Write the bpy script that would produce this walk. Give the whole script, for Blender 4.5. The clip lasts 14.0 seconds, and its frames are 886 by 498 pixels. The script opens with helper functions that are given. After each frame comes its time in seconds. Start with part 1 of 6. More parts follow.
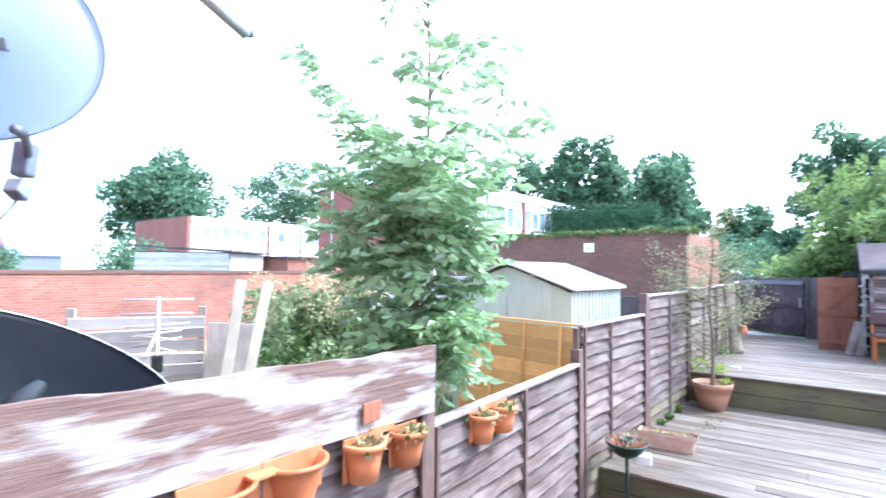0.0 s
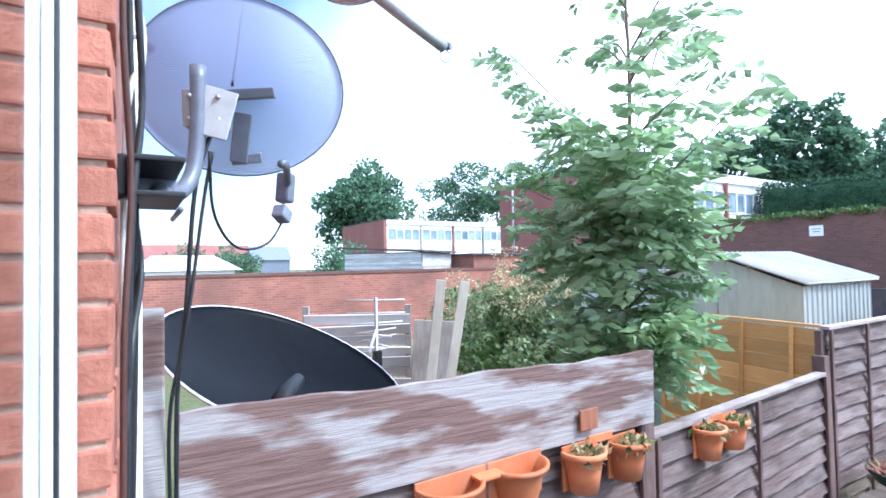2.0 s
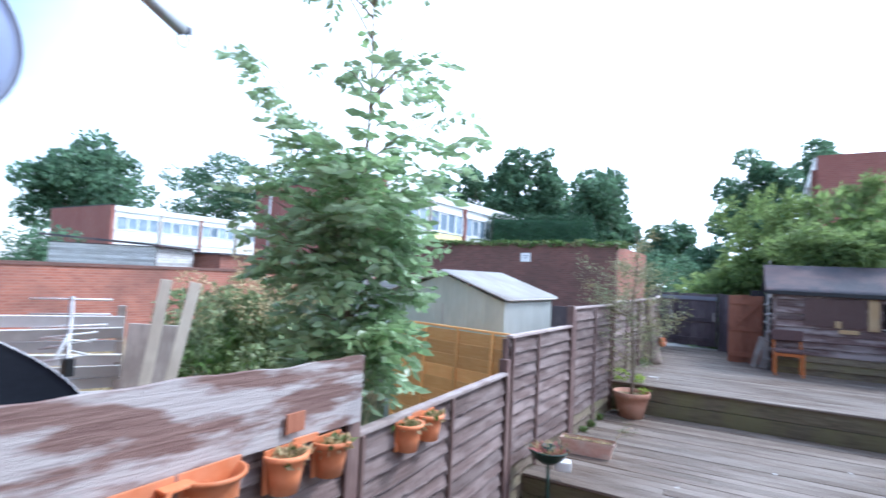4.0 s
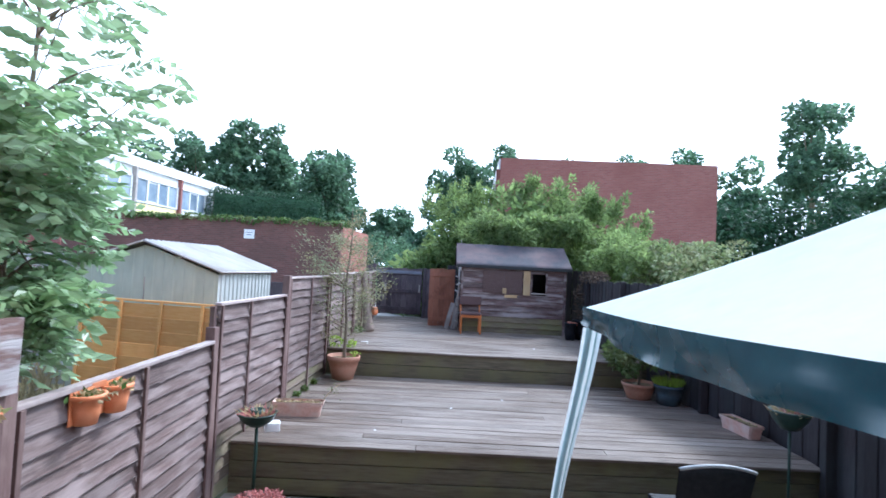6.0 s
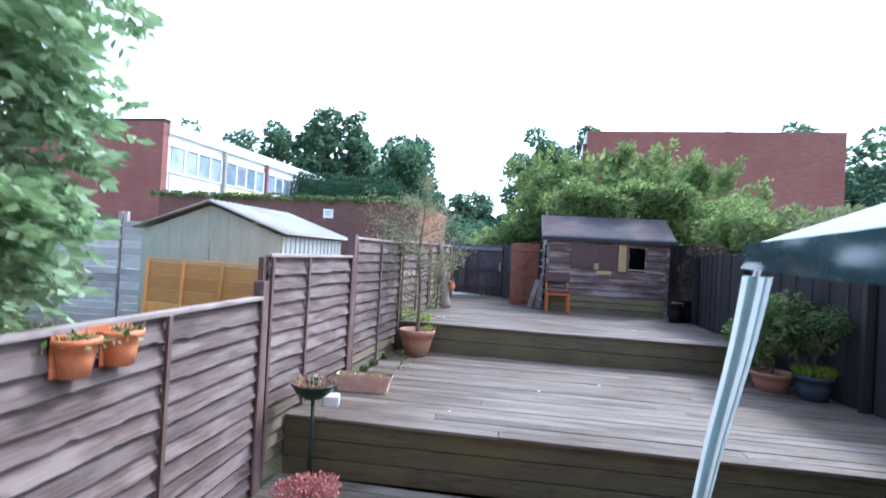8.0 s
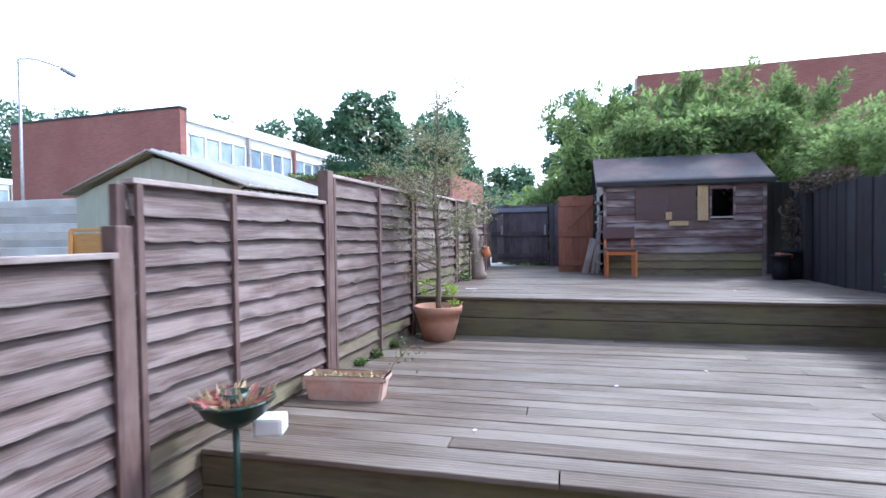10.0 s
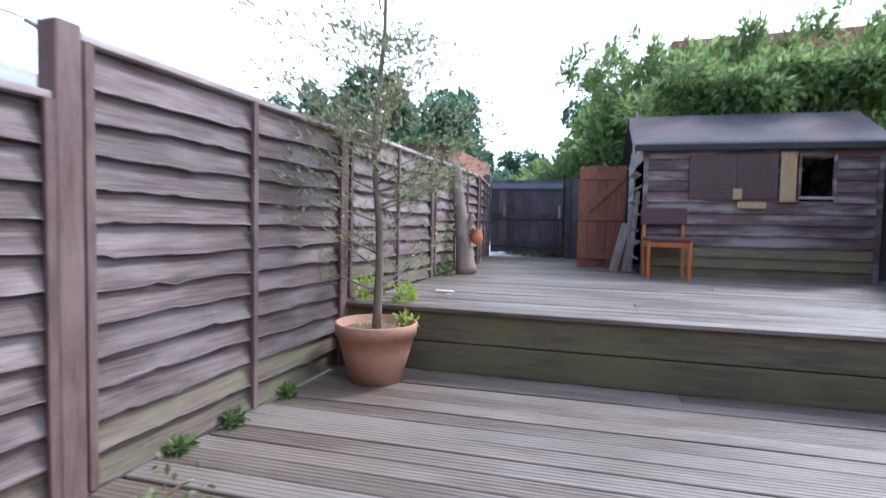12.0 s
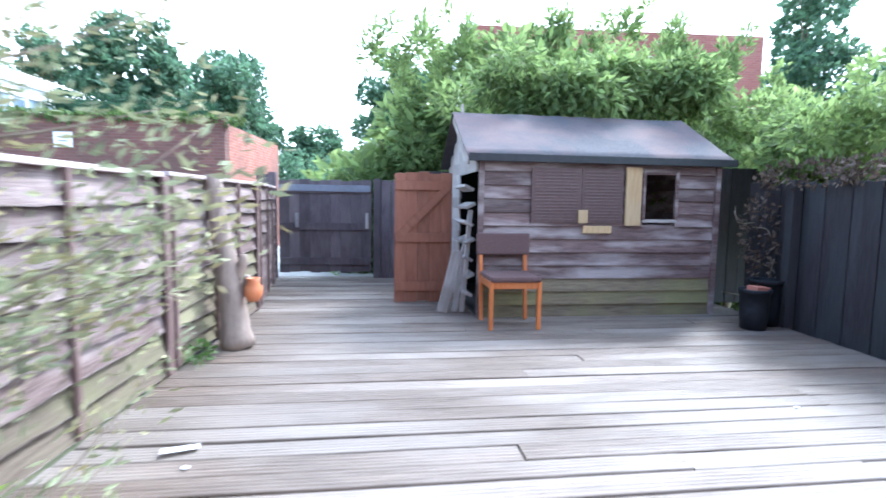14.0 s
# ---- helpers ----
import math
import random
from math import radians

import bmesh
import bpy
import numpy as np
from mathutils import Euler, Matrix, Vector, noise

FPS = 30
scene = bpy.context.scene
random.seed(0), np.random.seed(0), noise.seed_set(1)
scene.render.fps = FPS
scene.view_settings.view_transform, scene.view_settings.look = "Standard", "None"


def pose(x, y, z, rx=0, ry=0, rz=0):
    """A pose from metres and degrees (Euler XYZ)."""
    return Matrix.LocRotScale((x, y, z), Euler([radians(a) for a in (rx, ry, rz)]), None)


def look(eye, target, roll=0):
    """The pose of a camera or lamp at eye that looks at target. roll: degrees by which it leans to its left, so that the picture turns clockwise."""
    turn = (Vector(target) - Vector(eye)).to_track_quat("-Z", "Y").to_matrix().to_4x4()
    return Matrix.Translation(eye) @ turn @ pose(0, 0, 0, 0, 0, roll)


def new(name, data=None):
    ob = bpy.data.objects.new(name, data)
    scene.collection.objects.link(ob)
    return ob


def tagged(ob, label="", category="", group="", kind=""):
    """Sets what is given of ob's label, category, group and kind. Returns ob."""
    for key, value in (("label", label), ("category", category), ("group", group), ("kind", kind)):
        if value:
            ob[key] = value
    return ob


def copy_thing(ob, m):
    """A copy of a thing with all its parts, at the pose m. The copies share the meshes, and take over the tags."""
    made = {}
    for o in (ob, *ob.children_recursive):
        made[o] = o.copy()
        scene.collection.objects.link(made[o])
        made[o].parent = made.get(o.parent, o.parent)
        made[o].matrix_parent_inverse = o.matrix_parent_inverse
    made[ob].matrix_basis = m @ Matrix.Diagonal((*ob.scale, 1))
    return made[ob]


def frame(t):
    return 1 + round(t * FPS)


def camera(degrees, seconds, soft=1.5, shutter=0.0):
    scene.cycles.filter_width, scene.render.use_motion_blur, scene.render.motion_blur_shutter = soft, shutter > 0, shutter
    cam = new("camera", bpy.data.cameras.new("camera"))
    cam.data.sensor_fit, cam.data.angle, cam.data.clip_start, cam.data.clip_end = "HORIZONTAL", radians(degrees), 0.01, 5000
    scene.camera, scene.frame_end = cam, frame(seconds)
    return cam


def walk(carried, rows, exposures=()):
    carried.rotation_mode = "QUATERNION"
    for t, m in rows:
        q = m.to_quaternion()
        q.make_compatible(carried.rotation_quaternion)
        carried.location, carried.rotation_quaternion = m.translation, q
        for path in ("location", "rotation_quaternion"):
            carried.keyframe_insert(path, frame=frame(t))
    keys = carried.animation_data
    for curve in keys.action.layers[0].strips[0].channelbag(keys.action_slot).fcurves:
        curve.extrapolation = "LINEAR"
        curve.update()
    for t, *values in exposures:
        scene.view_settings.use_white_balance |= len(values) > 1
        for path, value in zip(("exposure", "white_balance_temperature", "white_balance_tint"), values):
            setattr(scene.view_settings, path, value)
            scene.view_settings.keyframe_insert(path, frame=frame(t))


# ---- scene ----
cam = camera(81.2, 14.0, soft=1.5, shutter=0.5)
PATH = [
    (0, (2.077, -0.058, 2.259), (0.816, 1.492, 2.335), 0.6),
    (0.5, (2.032, -0.07, 2.29), (0.607, 1.331, 2.351), 0.5),
    (1, (2.0, -0.088, 2.301), (0.454, 1.179, 2.378), 0.5),
    (1.5, (1.983, -0.107, 2.293), (0.342, 1.035, 2.346), -0.7),
    (2, (1.961, -0.124, 2.298), (0.249, 0.909, 2.354), -1.1),
    (2.5, (1.955, -0.137, 2.303), (0.226, 0.867, 2.367), -0.8),
    (3, (1.985, -0.125, 2.304), (0.335, 1.002, 2.374), 0.2),
    (3.5, (2.053, -0.106, 2.312), (0.636, 1.302, 2.406), 1.7),
    (4, (2.149, -0.081, 2.31), (1.072, 1.601, 2.406), 2.8),
    (4.2, (2.173, -0.062, 2.302), (1.199, 1.682, 2.398), 2.8),
    (6.3, (2.41, -0.26, 2.128), (2.327, 1.738, 2.194), 2.9),
    (6.5, (2.42, -0.249, 2.089), (2.255, 1.744, 2.143), 1.7),
    (7, (2.401, 0.07, 2.034), (2.227, 2.056, 2.186), 2.8),
    (7.5, (2.33, 0.399, 2.05), (2.216, 2.395, 2.107), 4.3),
    (8, (2.265, 0.709, 1.825), (1.851, 2.665, 1.844), 3.2),
    (8.5, (2.22, 1.078, 1.595), (1.784, 3.026, 1.482), 3.2),
    (8.7, (2.151, 1.235, 1.494), (1.722, 3.188, 1.458), 1.9),
    (10.8, (2.021, 3.62, 1.434), (1.293, 5.478, 1.3), 0.3),
    (11, (1.94, 3.85, 1.403), (1.157, 5.682, 1.225), 1.2),
    (11.5, (1.861, 4.498, 1.375), (1.17, 6.375, 1.335), 0.4),
    (12, (1.804, 5.011, 1.347), (1.19, 6.911, 1.247), 1.2),
    (12.5, (1.635, 5.465, 1.691), (0.942, 7.315, 1.377), -1.3),
    (13, (1.428, 5.873, 1.822), (1.122, 7.846, 1.714), -1.5),
    (13.5, (1.372, 6.361, 1.835), (1.337, 8.353, 1.653), -1.5),
    (14, (1.466, 6.844, 1.867), (1.619, 8.83, 1.683), 0.9),
]
walk(cam, [(t, look(eye, target, roll)) for t, eye, target, roll in PATH],
     exposures=[(0.0, 2.15, 5550, 8), (0.8, 2.1, 5550, 8), (1.6, 1.65, 5500, 8), (2.4, 1.2, 5450, 9), (3.0, 1.12, 5450, 9), (3.6, 1.15, 5500, 10), (4.2, 1.15, 5550, 11), (6.3, 1.25, 5550, 10), (8.7, 1.25, 5600, 11), (11.0, 1.2, 5700, 12), (12.4, 1.08, 5700, 12), (13.0, 1.8, 5600, 9), (13.5, 2.25, 5550, 8), (14.0, 2.12, 5550, 8)])

# ---- daylight ----
SUN_ELEV, SUN_AZ = radians(48), radians(42)   # azimuth from +y towards +x
world = bpy.data.worlds.new("sky")
scene.world = world
world.use_nodes = True
wn = world.node_tree.nodes
sky = wn.new("ShaderNodeTexSky")
sky.sky_type = "NISHITA"
sky.sun_disc = False
sky.sun_elevation = SUN_ELEV
sky.sun_rotation = SUN_AZ
sky.air_density, sky.dust_density, sky.ozone_density = 1.0, 0.8, 1.0
# thin bright cloud over most of the sky, with hazy blue left between
cloud = wn.new("ShaderNodeTexNoise")
cloud.inputs["Scale"].default_value, cloud.inputs["Detail"].default_value = 1.6, 5.0
cover = wn.new("ShaderNodeMapRange")
cover.inputs[1].default_value, cover.inputs[2].default_value = 0.3, 0.62
cover.inputs[3].default_value, cover.inputs[4].default_value = -0.16, 0.22
# the haze thickens towards the sun and the horizon
sun_way = wn.new("ShaderNodeVectorMath")
sun_way.operation = "DOT_PRODUCT"
sun_way.inputs[1].default_value = (0.62, 0.70, -0.36)
glow = wn.new("ShaderNodeMapRange")
glow.inputs[1].default_value, glow.inputs[2].default_value = -0.56, 0.06
glow.inputs[3].default_value, glow.inputs[4].default_value = 0.04, 0.95
haze = wn.new("ShaderNodeMath")
haze.operation, haze.use_clamp = "ADD", True
veil = wn.new("ShaderNodeMix")
veil.data_type = "RGBA"
veil.inputs[7].default_value = (9.6, 10.6, 11.9, 1)
wlink = world.node_tree.links
sky_at = wn.new("ShaderNodeTexCoord").outputs["Generated"]
wlink.new(sky_at, cloud.inputs["Vector"])
wlink.new(sky_at, sun_way.inputs[0])
wlink.new(cloud.outputs["Fac"], cover.inputs[0])
wlink.new(sun_way.outputs["Value"], glow.inputs[0])
wlink.new(glow.outputs[0], haze.inputs[0])
wlink.new(cover.outputs[0], haze.inputs[1])
wlink.new(haze.outputs[0], veil.inputs["Factor"])
wlink.new(sky.outputs[0], veil.inputs[6])
wlink.new(veil.outputs[2], wn["Background"].inputs[0])
wn["Background"].inputs[1].default_value = 0.13
sun = new("sun", bpy.data.lights.new("sun", "SUN"))
sun.data.energy, sun.data.angle, sun.data.color = 2.0, radians(11), (1.0, 0.975, 0.94)
sd = Vector((math.sin(SUN_AZ) * math.cos(SUN_ELEV), math.cos(SUN_AZ) * math.cos(SUN_ELEV), math.sin(SUN_ELEV)))
sun.matrix_world = look(sd * 60, (0, 0, 0))

# ---- materials ----
def mat(name, c1, c2, rough=0.8, grain=25.0, stretch=(1, 1, 1), big=1.5, stain=None, stain_amt=0.5, bump=0.3, metal=0.0, rand=0.25, leafy=0.0, spec=0.4, stain_at=0.5, patch=(1, 1, 1), edge=0.14, knots=0.0):
    """Two-scale noise colour with bump; stretch sets the grain's direction; rand varies piece by piece."""
    m = bpy.data.materials.new(name)
    m.use_nodes = True
    nt = m.node_tree
    N, L = nt.nodes, nt.links
    b = N["Principled BSDF"]
    out = N["Material Output"]
    tc = N.new("ShaderNodeTexCoord")
    mp = N.new("ShaderNodeMapping")
    mp.inputs["Scale"].default_value = stretch
    info = N.new("ShaderNodeObjectInfo")
    add = N.new("ShaderNodeVectorMath")
    add.operation = "MULTIPLY_ADD"
    L.new(info.outputs["Random"], add.inputs[0])
    add.inputs[1].default_value = (17.0, 13.0, 11.0)
    L.new(tc.outputs["Object"], add.inputs[2])
    L.new(add.outputs[0], mp.inputs["Vector"])
    n1 = N.new("ShaderNodeTexNoise")
    n1.inputs["Scale"].default_value = grain
    n1.inputs["Detail"].default_value = 6.0
    n1.inputs["Roughness"].default_value = 0.65
    L.new(mp.outputs[0], n1.inputs["Vector"])
    r1 = N.new("ShaderNodeValToRGB")
    r1.color_ramp.elements[0].position, r1.color_ramp.elements[1].position = 0.3, 0.72
    r1.color_ramp.elements[0].color, r1.color_ramp.elements[1].color = (*c1, 1), (*c2, 1)
    L.new(n1.outputs["Fac"], r1.inputs[0])
    col = r1.outputs[0]
    n2 = N.new("ShaderNodeTexNoise")
    n2.inputs["Scale"].default_value = big
    n2.inputs["Detail"].default_value = 7.0
    mp2 = N.new("ShaderNodeMapping")
    mp2.inputs["Scale"].default_value = patch
    L.new(add.outputs[0], mp2.inputs["Vector"])
    L.new(mp2.outputs[0], n2.inputs["Vector"])
    if stain:
        r2 = N.new("ShaderNodeValToRGB")
        r2.color_ramp.elements[0].position, r2.color_ramp.elements[1].position = stain_at - edge * 0.5, stain_at + edge
        r2.color_ramp.elements[0].color, r2.color_ramp.elements[1].color = (0, 0, 0, 1), (stain_amt,) * 3 + (1,)
        L.new(n2.outputs["Fac"], r2.inputs[0])
        mx = N.new("ShaderNodeMix")
        mx.data_type = "RGBA"
        L.new(r2.outputs[0], mx.inputs["Factor"])
        L.new(col, mx.inputs[6])
        mx.inputs[7].default_value = (*stain, 1)
        col = mx.outputs[2]
    if knots:
        vo = N.new("ShaderNodeTexVoronoi")
        vo.inputs["Scale"].default_value = 2.6
        mk = N.new("ShaderNodeMapping")
        mk.inputs["Scale"].default_value = (0.7, 1.0, 1.2)
        L.new(add.outputs[0], mk.inputs["Vector"])
        L.new(mk.outputs[0], vo.inputs["Vector"])
        kr = N.new("ShaderNodeMapRange")
        kr.inputs[1].default_value, kr.inputs[2].default_value = 0.05, 0.17
        kr.inputs[3].default_value, kr.inputs[4].default_value = knots, 0.0
        L.new(vo.outputs["Distance"], kr.inputs[0])
        kx = N.new("ShaderNodeMix")
        kx.data_type = "RGBA"
        L.new(kr.outputs[0], kx.inputs["Factor"])
        L.new(col, kx.inputs[6])
        kx.inputs[7].default_value = (0.035, 0.024, 0.022, 1)
        col = kx.outputs[2]
    hsv = N.new("ShaderNodeHueSaturation")
    mr = N.new("ShaderNodeMapRange")
    mr.inputs[3].default_value, mr.inputs[4].default_value = 1 - rand, 1 + rand
    if leafy:
        geo = N.new("ShaderNodeNewGeometry")
        L.new(geo.outputs["Random Per Island"], mr.inputs[0])
    else:
        L.new(info.outputs["Random"], mr.inputs[0])
    L.new(mr.outputs[0], hsv.inputs["Value"])
    L.new(col, hsv.inputs["Color"])
    col = hsv.outputs[0]
    L.new(col, b.inputs["Base Color"])
    b.inputs["Metallic"].default_value = metal
    b.inputs["Specular IOR Level"].default_value = spec
    rr = N.new("ShaderNodeMapRange")
    rr.inputs[3].default_value, rr.inputs[4].default_value = max(0.05, rough - 0.12), min(1.0, rough + 0.12)
    L.new(n2.outputs["Fac"], rr.inputs[0])
    L.new(rr.outputs[0], b.inputs["Roughness"])
    if bump:
        bp = N.new("ShaderNodeBump")
        bp.inputs["Strength"].default_value = bump
        bp.inputs["Distance"].default_value = 0.01
        L.new(n1.outputs["Fac"], bp.inputs["Height"])
        L.new(bp.outputs[0], b.inputs["Normal"])
    if leafy:
        tr = N.new("ShaderNodeBsdfTranslucent")
        L.new(col, tr.inputs["Color"])
        ms = N.new("ShaderNodeMixShader")
        ms.inputs[0].default_value = leafy
        L.new(b.outputs[0], ms.inputs[1])
        L.new(tr.outputs[0], ms.inputs[2])
        L.new(ms.outputs[0], out.inputs["Surface"])
    return m


def brick_mat(name, c1, c2, mortar, scale=1.0, stain=None, rough=0.9):
    """Far brickwork: bricks 225 x 75 mm in object metres, with weather stains."""
    m = bpy.data.materials.new(name)
    m.use_nodes = True
    nt = m.node_tree
    N, L = nt.nodes, nt.links
    b = N["Principled BSDF"]
    tc = N.new("ShaderNodeTexCoord")
    sep, cmb, sm = N.new("ShaderNodeSeparateXYZ"), N.new("ShaderNodeCombineXYZ"), N.new("ShaderNodeMath")
    L.new(tc.outputs["Object"], sep.inputs[0])
    L.new(sep.outputs[0], sm.inputs[0])
    L.new(sep.outputs[1], sm.inputs[1])
    L.new(sm.outputs[0], cmb.inputs[0])
    L.new(sep.outputs[2], cmb.inputs[1])
    bt = N.new("ShaderNodeTexBrick")
    bt.inputs["Scale"].default_value = scale
    bt.inputs["Brick Width"].default_value, bt.inputs["Row Height"].default_value = 0.225, 0.075
    bt.inputs["Mortar Size"].default_value = 0.006
    bt.inputs["Color1"].default_value, bt.inputs["Color2"].default_value, bt.inputs["Mortar"].default_value = (*c1, 1), (*c2, 1), (*mortar, 1)
    L.new(cmb.outputs[0], bt.inputs["Vector"])
    col = bt.outputs["Color"]
    n2 = N.new("ShaderNodeTexNoise")
    n2.inputs["Scale"].default_value, n2.inputs["Detail"].default_value = 0.7, 6.0
    L.new(tc.outputs["Object"], n2.inputs["Vector"])
    r2 = N.new("ShaderNodeValToRGB")
    r2.color_ramp.elements[0].position, r2.color_ramp.elements[1].position = 0.42, 0.7
    r2.color_ramp.elements[1].color = (0.7, 0.7, 0.7, 1)
    L.new(n2.outputs["Fac"], r2.inputs[0])
    mx = N.new("ShaderNodeMix")
    mx.data_type = "RGBA"
    L.new(r2.outputs[0], mx.inputs["Factor"])
    L.new(col, mx.inputs[6])
    mx.inputs[7].default_value = (*(stain or c2), 1)
    L.new(mx.outputs[2], b.inputs["Base Color"])
    b.inputs["Roughness"].default_value = rough
    bp = N.new("ShaderNodeBump")
    bp.inputs["Strength"].default_value, bp.inputs["Distance"].default_value = 0.5, 0.01
    L.new(bt.outputs["Fac"], bp.inputs["Height"])
    bp.invert = True
    L.new(bp.outputs[0], b.inputs["Normal"])
    return m


def glass_mat(name, tint=(0.9, 0.95, 0.95)):
    m = bpy.data.materials.new(name)
    m.use_nodes = True
    b = m.node_tree.nodes["Principled BSDF"]
    b.inputs["Base Color"].default_value = (*tint, 1)
    b.inputs["Transmission Weight"].default_value = 1.0
    b.inputs["Roughness"].default_value = 0.02
    b.inputs["IOR"].default_value = 1.45
    return m


def perforated_mat(name, colour, pitch=95.0):
    """Punched sheet metal: round holes cut by transparency."""
    m = bpy.data.materials.new(name)
    m.use_nodes = True
    nt = m.node_tree
    N, L = nt.nodes, nt.links
    b, out = N["Principled BSDF"], N["Material Output"]
    b.inputs["Base Color"].default_value = (*colour, 1)
    b.inputs["Roughness"].default_value, b.inputs["Metallic"].default_value = 0.45, 0.3
    tc = N.new("ShaderNodeTexCoord")
    vo = N.new("ShaderNodeTexVoronoi")
    vo.voronoi_dimensions = "2D"
    vo.inputs["Scale"].default_value = pitch
    vo.inputs["Randomness"].default_value = 0.0
    L.new(tc.outputs["Object"], vo.inputs["Vector"])
    lt = N.new("ShaderNodeMath")
    lt.operation = "LESS_THAN"
    lt.inputs[1].default_value = 0.25
    L.new(vo.outputs["Distance"], lt.inputs[0])
    tp = N.new("ShaderNodeBsdfTransparent")
    ms = N.new("ShaderNodeMixShader")
    L.new(lt.outputs[0], ms.inputs[0])
    L.new(b.outputs[0], ms.inputs[1])
    L.new(tp.outputs[0], ms.inputs[2])
    L.new(ms.outputs[0], out.inputs["Surface"])
    return m


# the pale stain patches here paint highlights onto the slats; knots are dark wood
M_SLAT = mat("fence_wood", (0.060, 0.037, 0.033), (0.185, 0.130, 0.121), 0.66, 34, (0.10, 2.2, 2.2), 5.0, (0.33, 0.272, 0.262), 0.5, 0.6, rand=0.22, patch=(0.45, 1, 2.2), stain_at=0.5, knots=0.75)
# slat lip colour with the bright edge highlight painted in
M_SLATLIT = mat("lit_slat_edge", (0.28, 0.225, 0.22), (0.46, 0.40, 0.39), 0.7, 30, (0.2, 3, 3), 6.0, (0.13, 0.09, 0.085), 0.8, 0.3, rand=0.2)
M_ZINC = mat("zinc_plate", (0.62, 0.64, 0.66), (0.76, 0.78, 0.80), 0.4, 20, (1, 1, 1), 8, (0.5, 0.5, 0.52), 0.4, 0.1, metal=0.15)
M_BRAMBLE = mat("bramble_leaf", (0.12, 0.20, 0.08), (0.28, 0.35, 0.18), 0.5, 3, (1, 1, 1), 2, (0.36, 0.36, 0.22), 0.4, 0.0, rand=0.4, leafy=0.35)
M_SLATG = mat("fence_wood_algae", (0.085, 0.062, 0.046), (0.20, 0.157, 0.118), 0.75, 18, (0.2, 3, 3), 3.0, (0.20, 0.195, 0.10), 0.6, 0.5, rand=0.2, patch=(0.6, 1, 2))
M_POST = mat("post_wood", (0.085, 0.05, 0.046), (0.18, 0.115, 0.107), 0.75, 14, (3, 3, 0.4), 3.0, (0.25, 0.18, 0.16), 0.5, 0.5, rand=0.15)
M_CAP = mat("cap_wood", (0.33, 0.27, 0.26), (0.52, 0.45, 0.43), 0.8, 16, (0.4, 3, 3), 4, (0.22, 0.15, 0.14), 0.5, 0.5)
M_DECK = mat("deck_wood", (0.078, 0.056, 0.043), (0.205, 0.157, 0.125), 0.48, 10, (0.3, 5, 3), 1.1, (0.32, 0.278, 0.245), 0.6, 0.5, rand=0.12, patch=(0.6, 1.2, 1))
M_DECKLOW = mat("damp_deck_wood", (0.06, 0.047, 0.037), (0.18, 0.15, 0.12), 0.38, 9, (0.3, 5, 3), 2.2, (0.34, 0.31, 0.27), 0.6, 0.6, rand=0.25, patch=(0.8, 1.4, 1))
M_RISER = mat("riser_wood", (0.08, 0.068, 0.045), (0.17, 0.147, 0.095), 0.8, 9, (0.4, 4, 4), 2.0, (0.155, 0.145, 0.07), 0.75, 0.4, rand=0.15)
M_SHED = mat("shed_wood", (0.075, 0.046, 0.042), (0.20, 0.132, 0.122), 0.75, 12, (0.4, 4, 4), 2.4, (0.40, 0.345, 0.33), 0.8, 0.5, rand=0.3, patch=(0.7, 1, 3), stain_at=0.54)
M_SHEDG = mat("shed_wood_algae", (0.105, 0.08, 0.055), (0.22, 0.18, 0.115), 0.85, 12, (0.4, 4, 4), 1.8, (0.21, 0.20, 0.085), 0.7, 0.5)
M_SHUTTER = mat("brown_plastic_shutter", (0.10, 0.06, 0.056), (0.14, 0.088, 0.08), 0.5, 20, bump=0.05, rand=0.05)
M_FELT = mat("roof_felt", (0.035, 0.035, 0.043), (0.075, 0.073, 0.086), 0.88, 60, (1, 1, 1), 1.6, (0.16, 0.105, 0.10), 0.6, 0.5)
M_PLANK = mat("weathered_board", (0.175, 0.10, 0.09), (0.31, 0.205, 0.18), 0.8, 13, (4, 0.28, 5), 6.0, (0.56, 0.53, 0.53), 0.85, 0.7, stain_at=0.485, patch=(1, 0.40, 2.0), edge=0.07)
M_GATE = mat("gate_wood", (0.06, 0.046, 0.054), (0.13, 0.105, 0.118), 0.75, 14, (3, 3, 0.4), 2, (0.2, 0.17, 0.17), 0.4, 0.4)
M_ODOOR = mat("red_brown_door", (0.23, 0.085, 0.05), (0.36, 0.15, 0.09), 0.7, 12, (3, 3, 0.4), 2, (0.30, 0.12, 0.07), 0.5, 0.4)
M_NEWPANEL = mat("new_pine", (0.78, 0.40, 0.12), (0.88, 0.53, 0.21), 0.7, 14, (0.4, 3, 3), 2, (0.66, 0.34, 0.12), 0.5, 0.3)
M_TERRA = mat("terracotta", (0.52, 0.245, 0.16), (0.64, 0.34, 0.24), 0.75, 30, (1, 1, 1), 5, (0.55, 0.36, 0.27), 0.45, 0.15)
M_TERRAP = mat("terracotta_plastic", (0.60, 0.19, 0.075), (0.68, 0.24, 0.105), 0.5, 20, (1, 1, 1), 5, (0.62, 0.32, 0.20), 0.35, 0.08)
M_TERRAW = mat("chalky_terracotta", (0.50, 0.29, 0.23), (0.62, 0.40, 0.33), 0.85, 30, (1, 1, 1), 7, (0.58, 0.50, 0.45), 0.7, 0.2)
M_GREENPOT = mat("dark_green_plastic", (0.015, 0.045, 0.035), (0.03, 0.07, 0.055), 0.4, 20, (1, 1, 1), 5, (0.06, 0.08, 0.07), 0.3, 0.05)
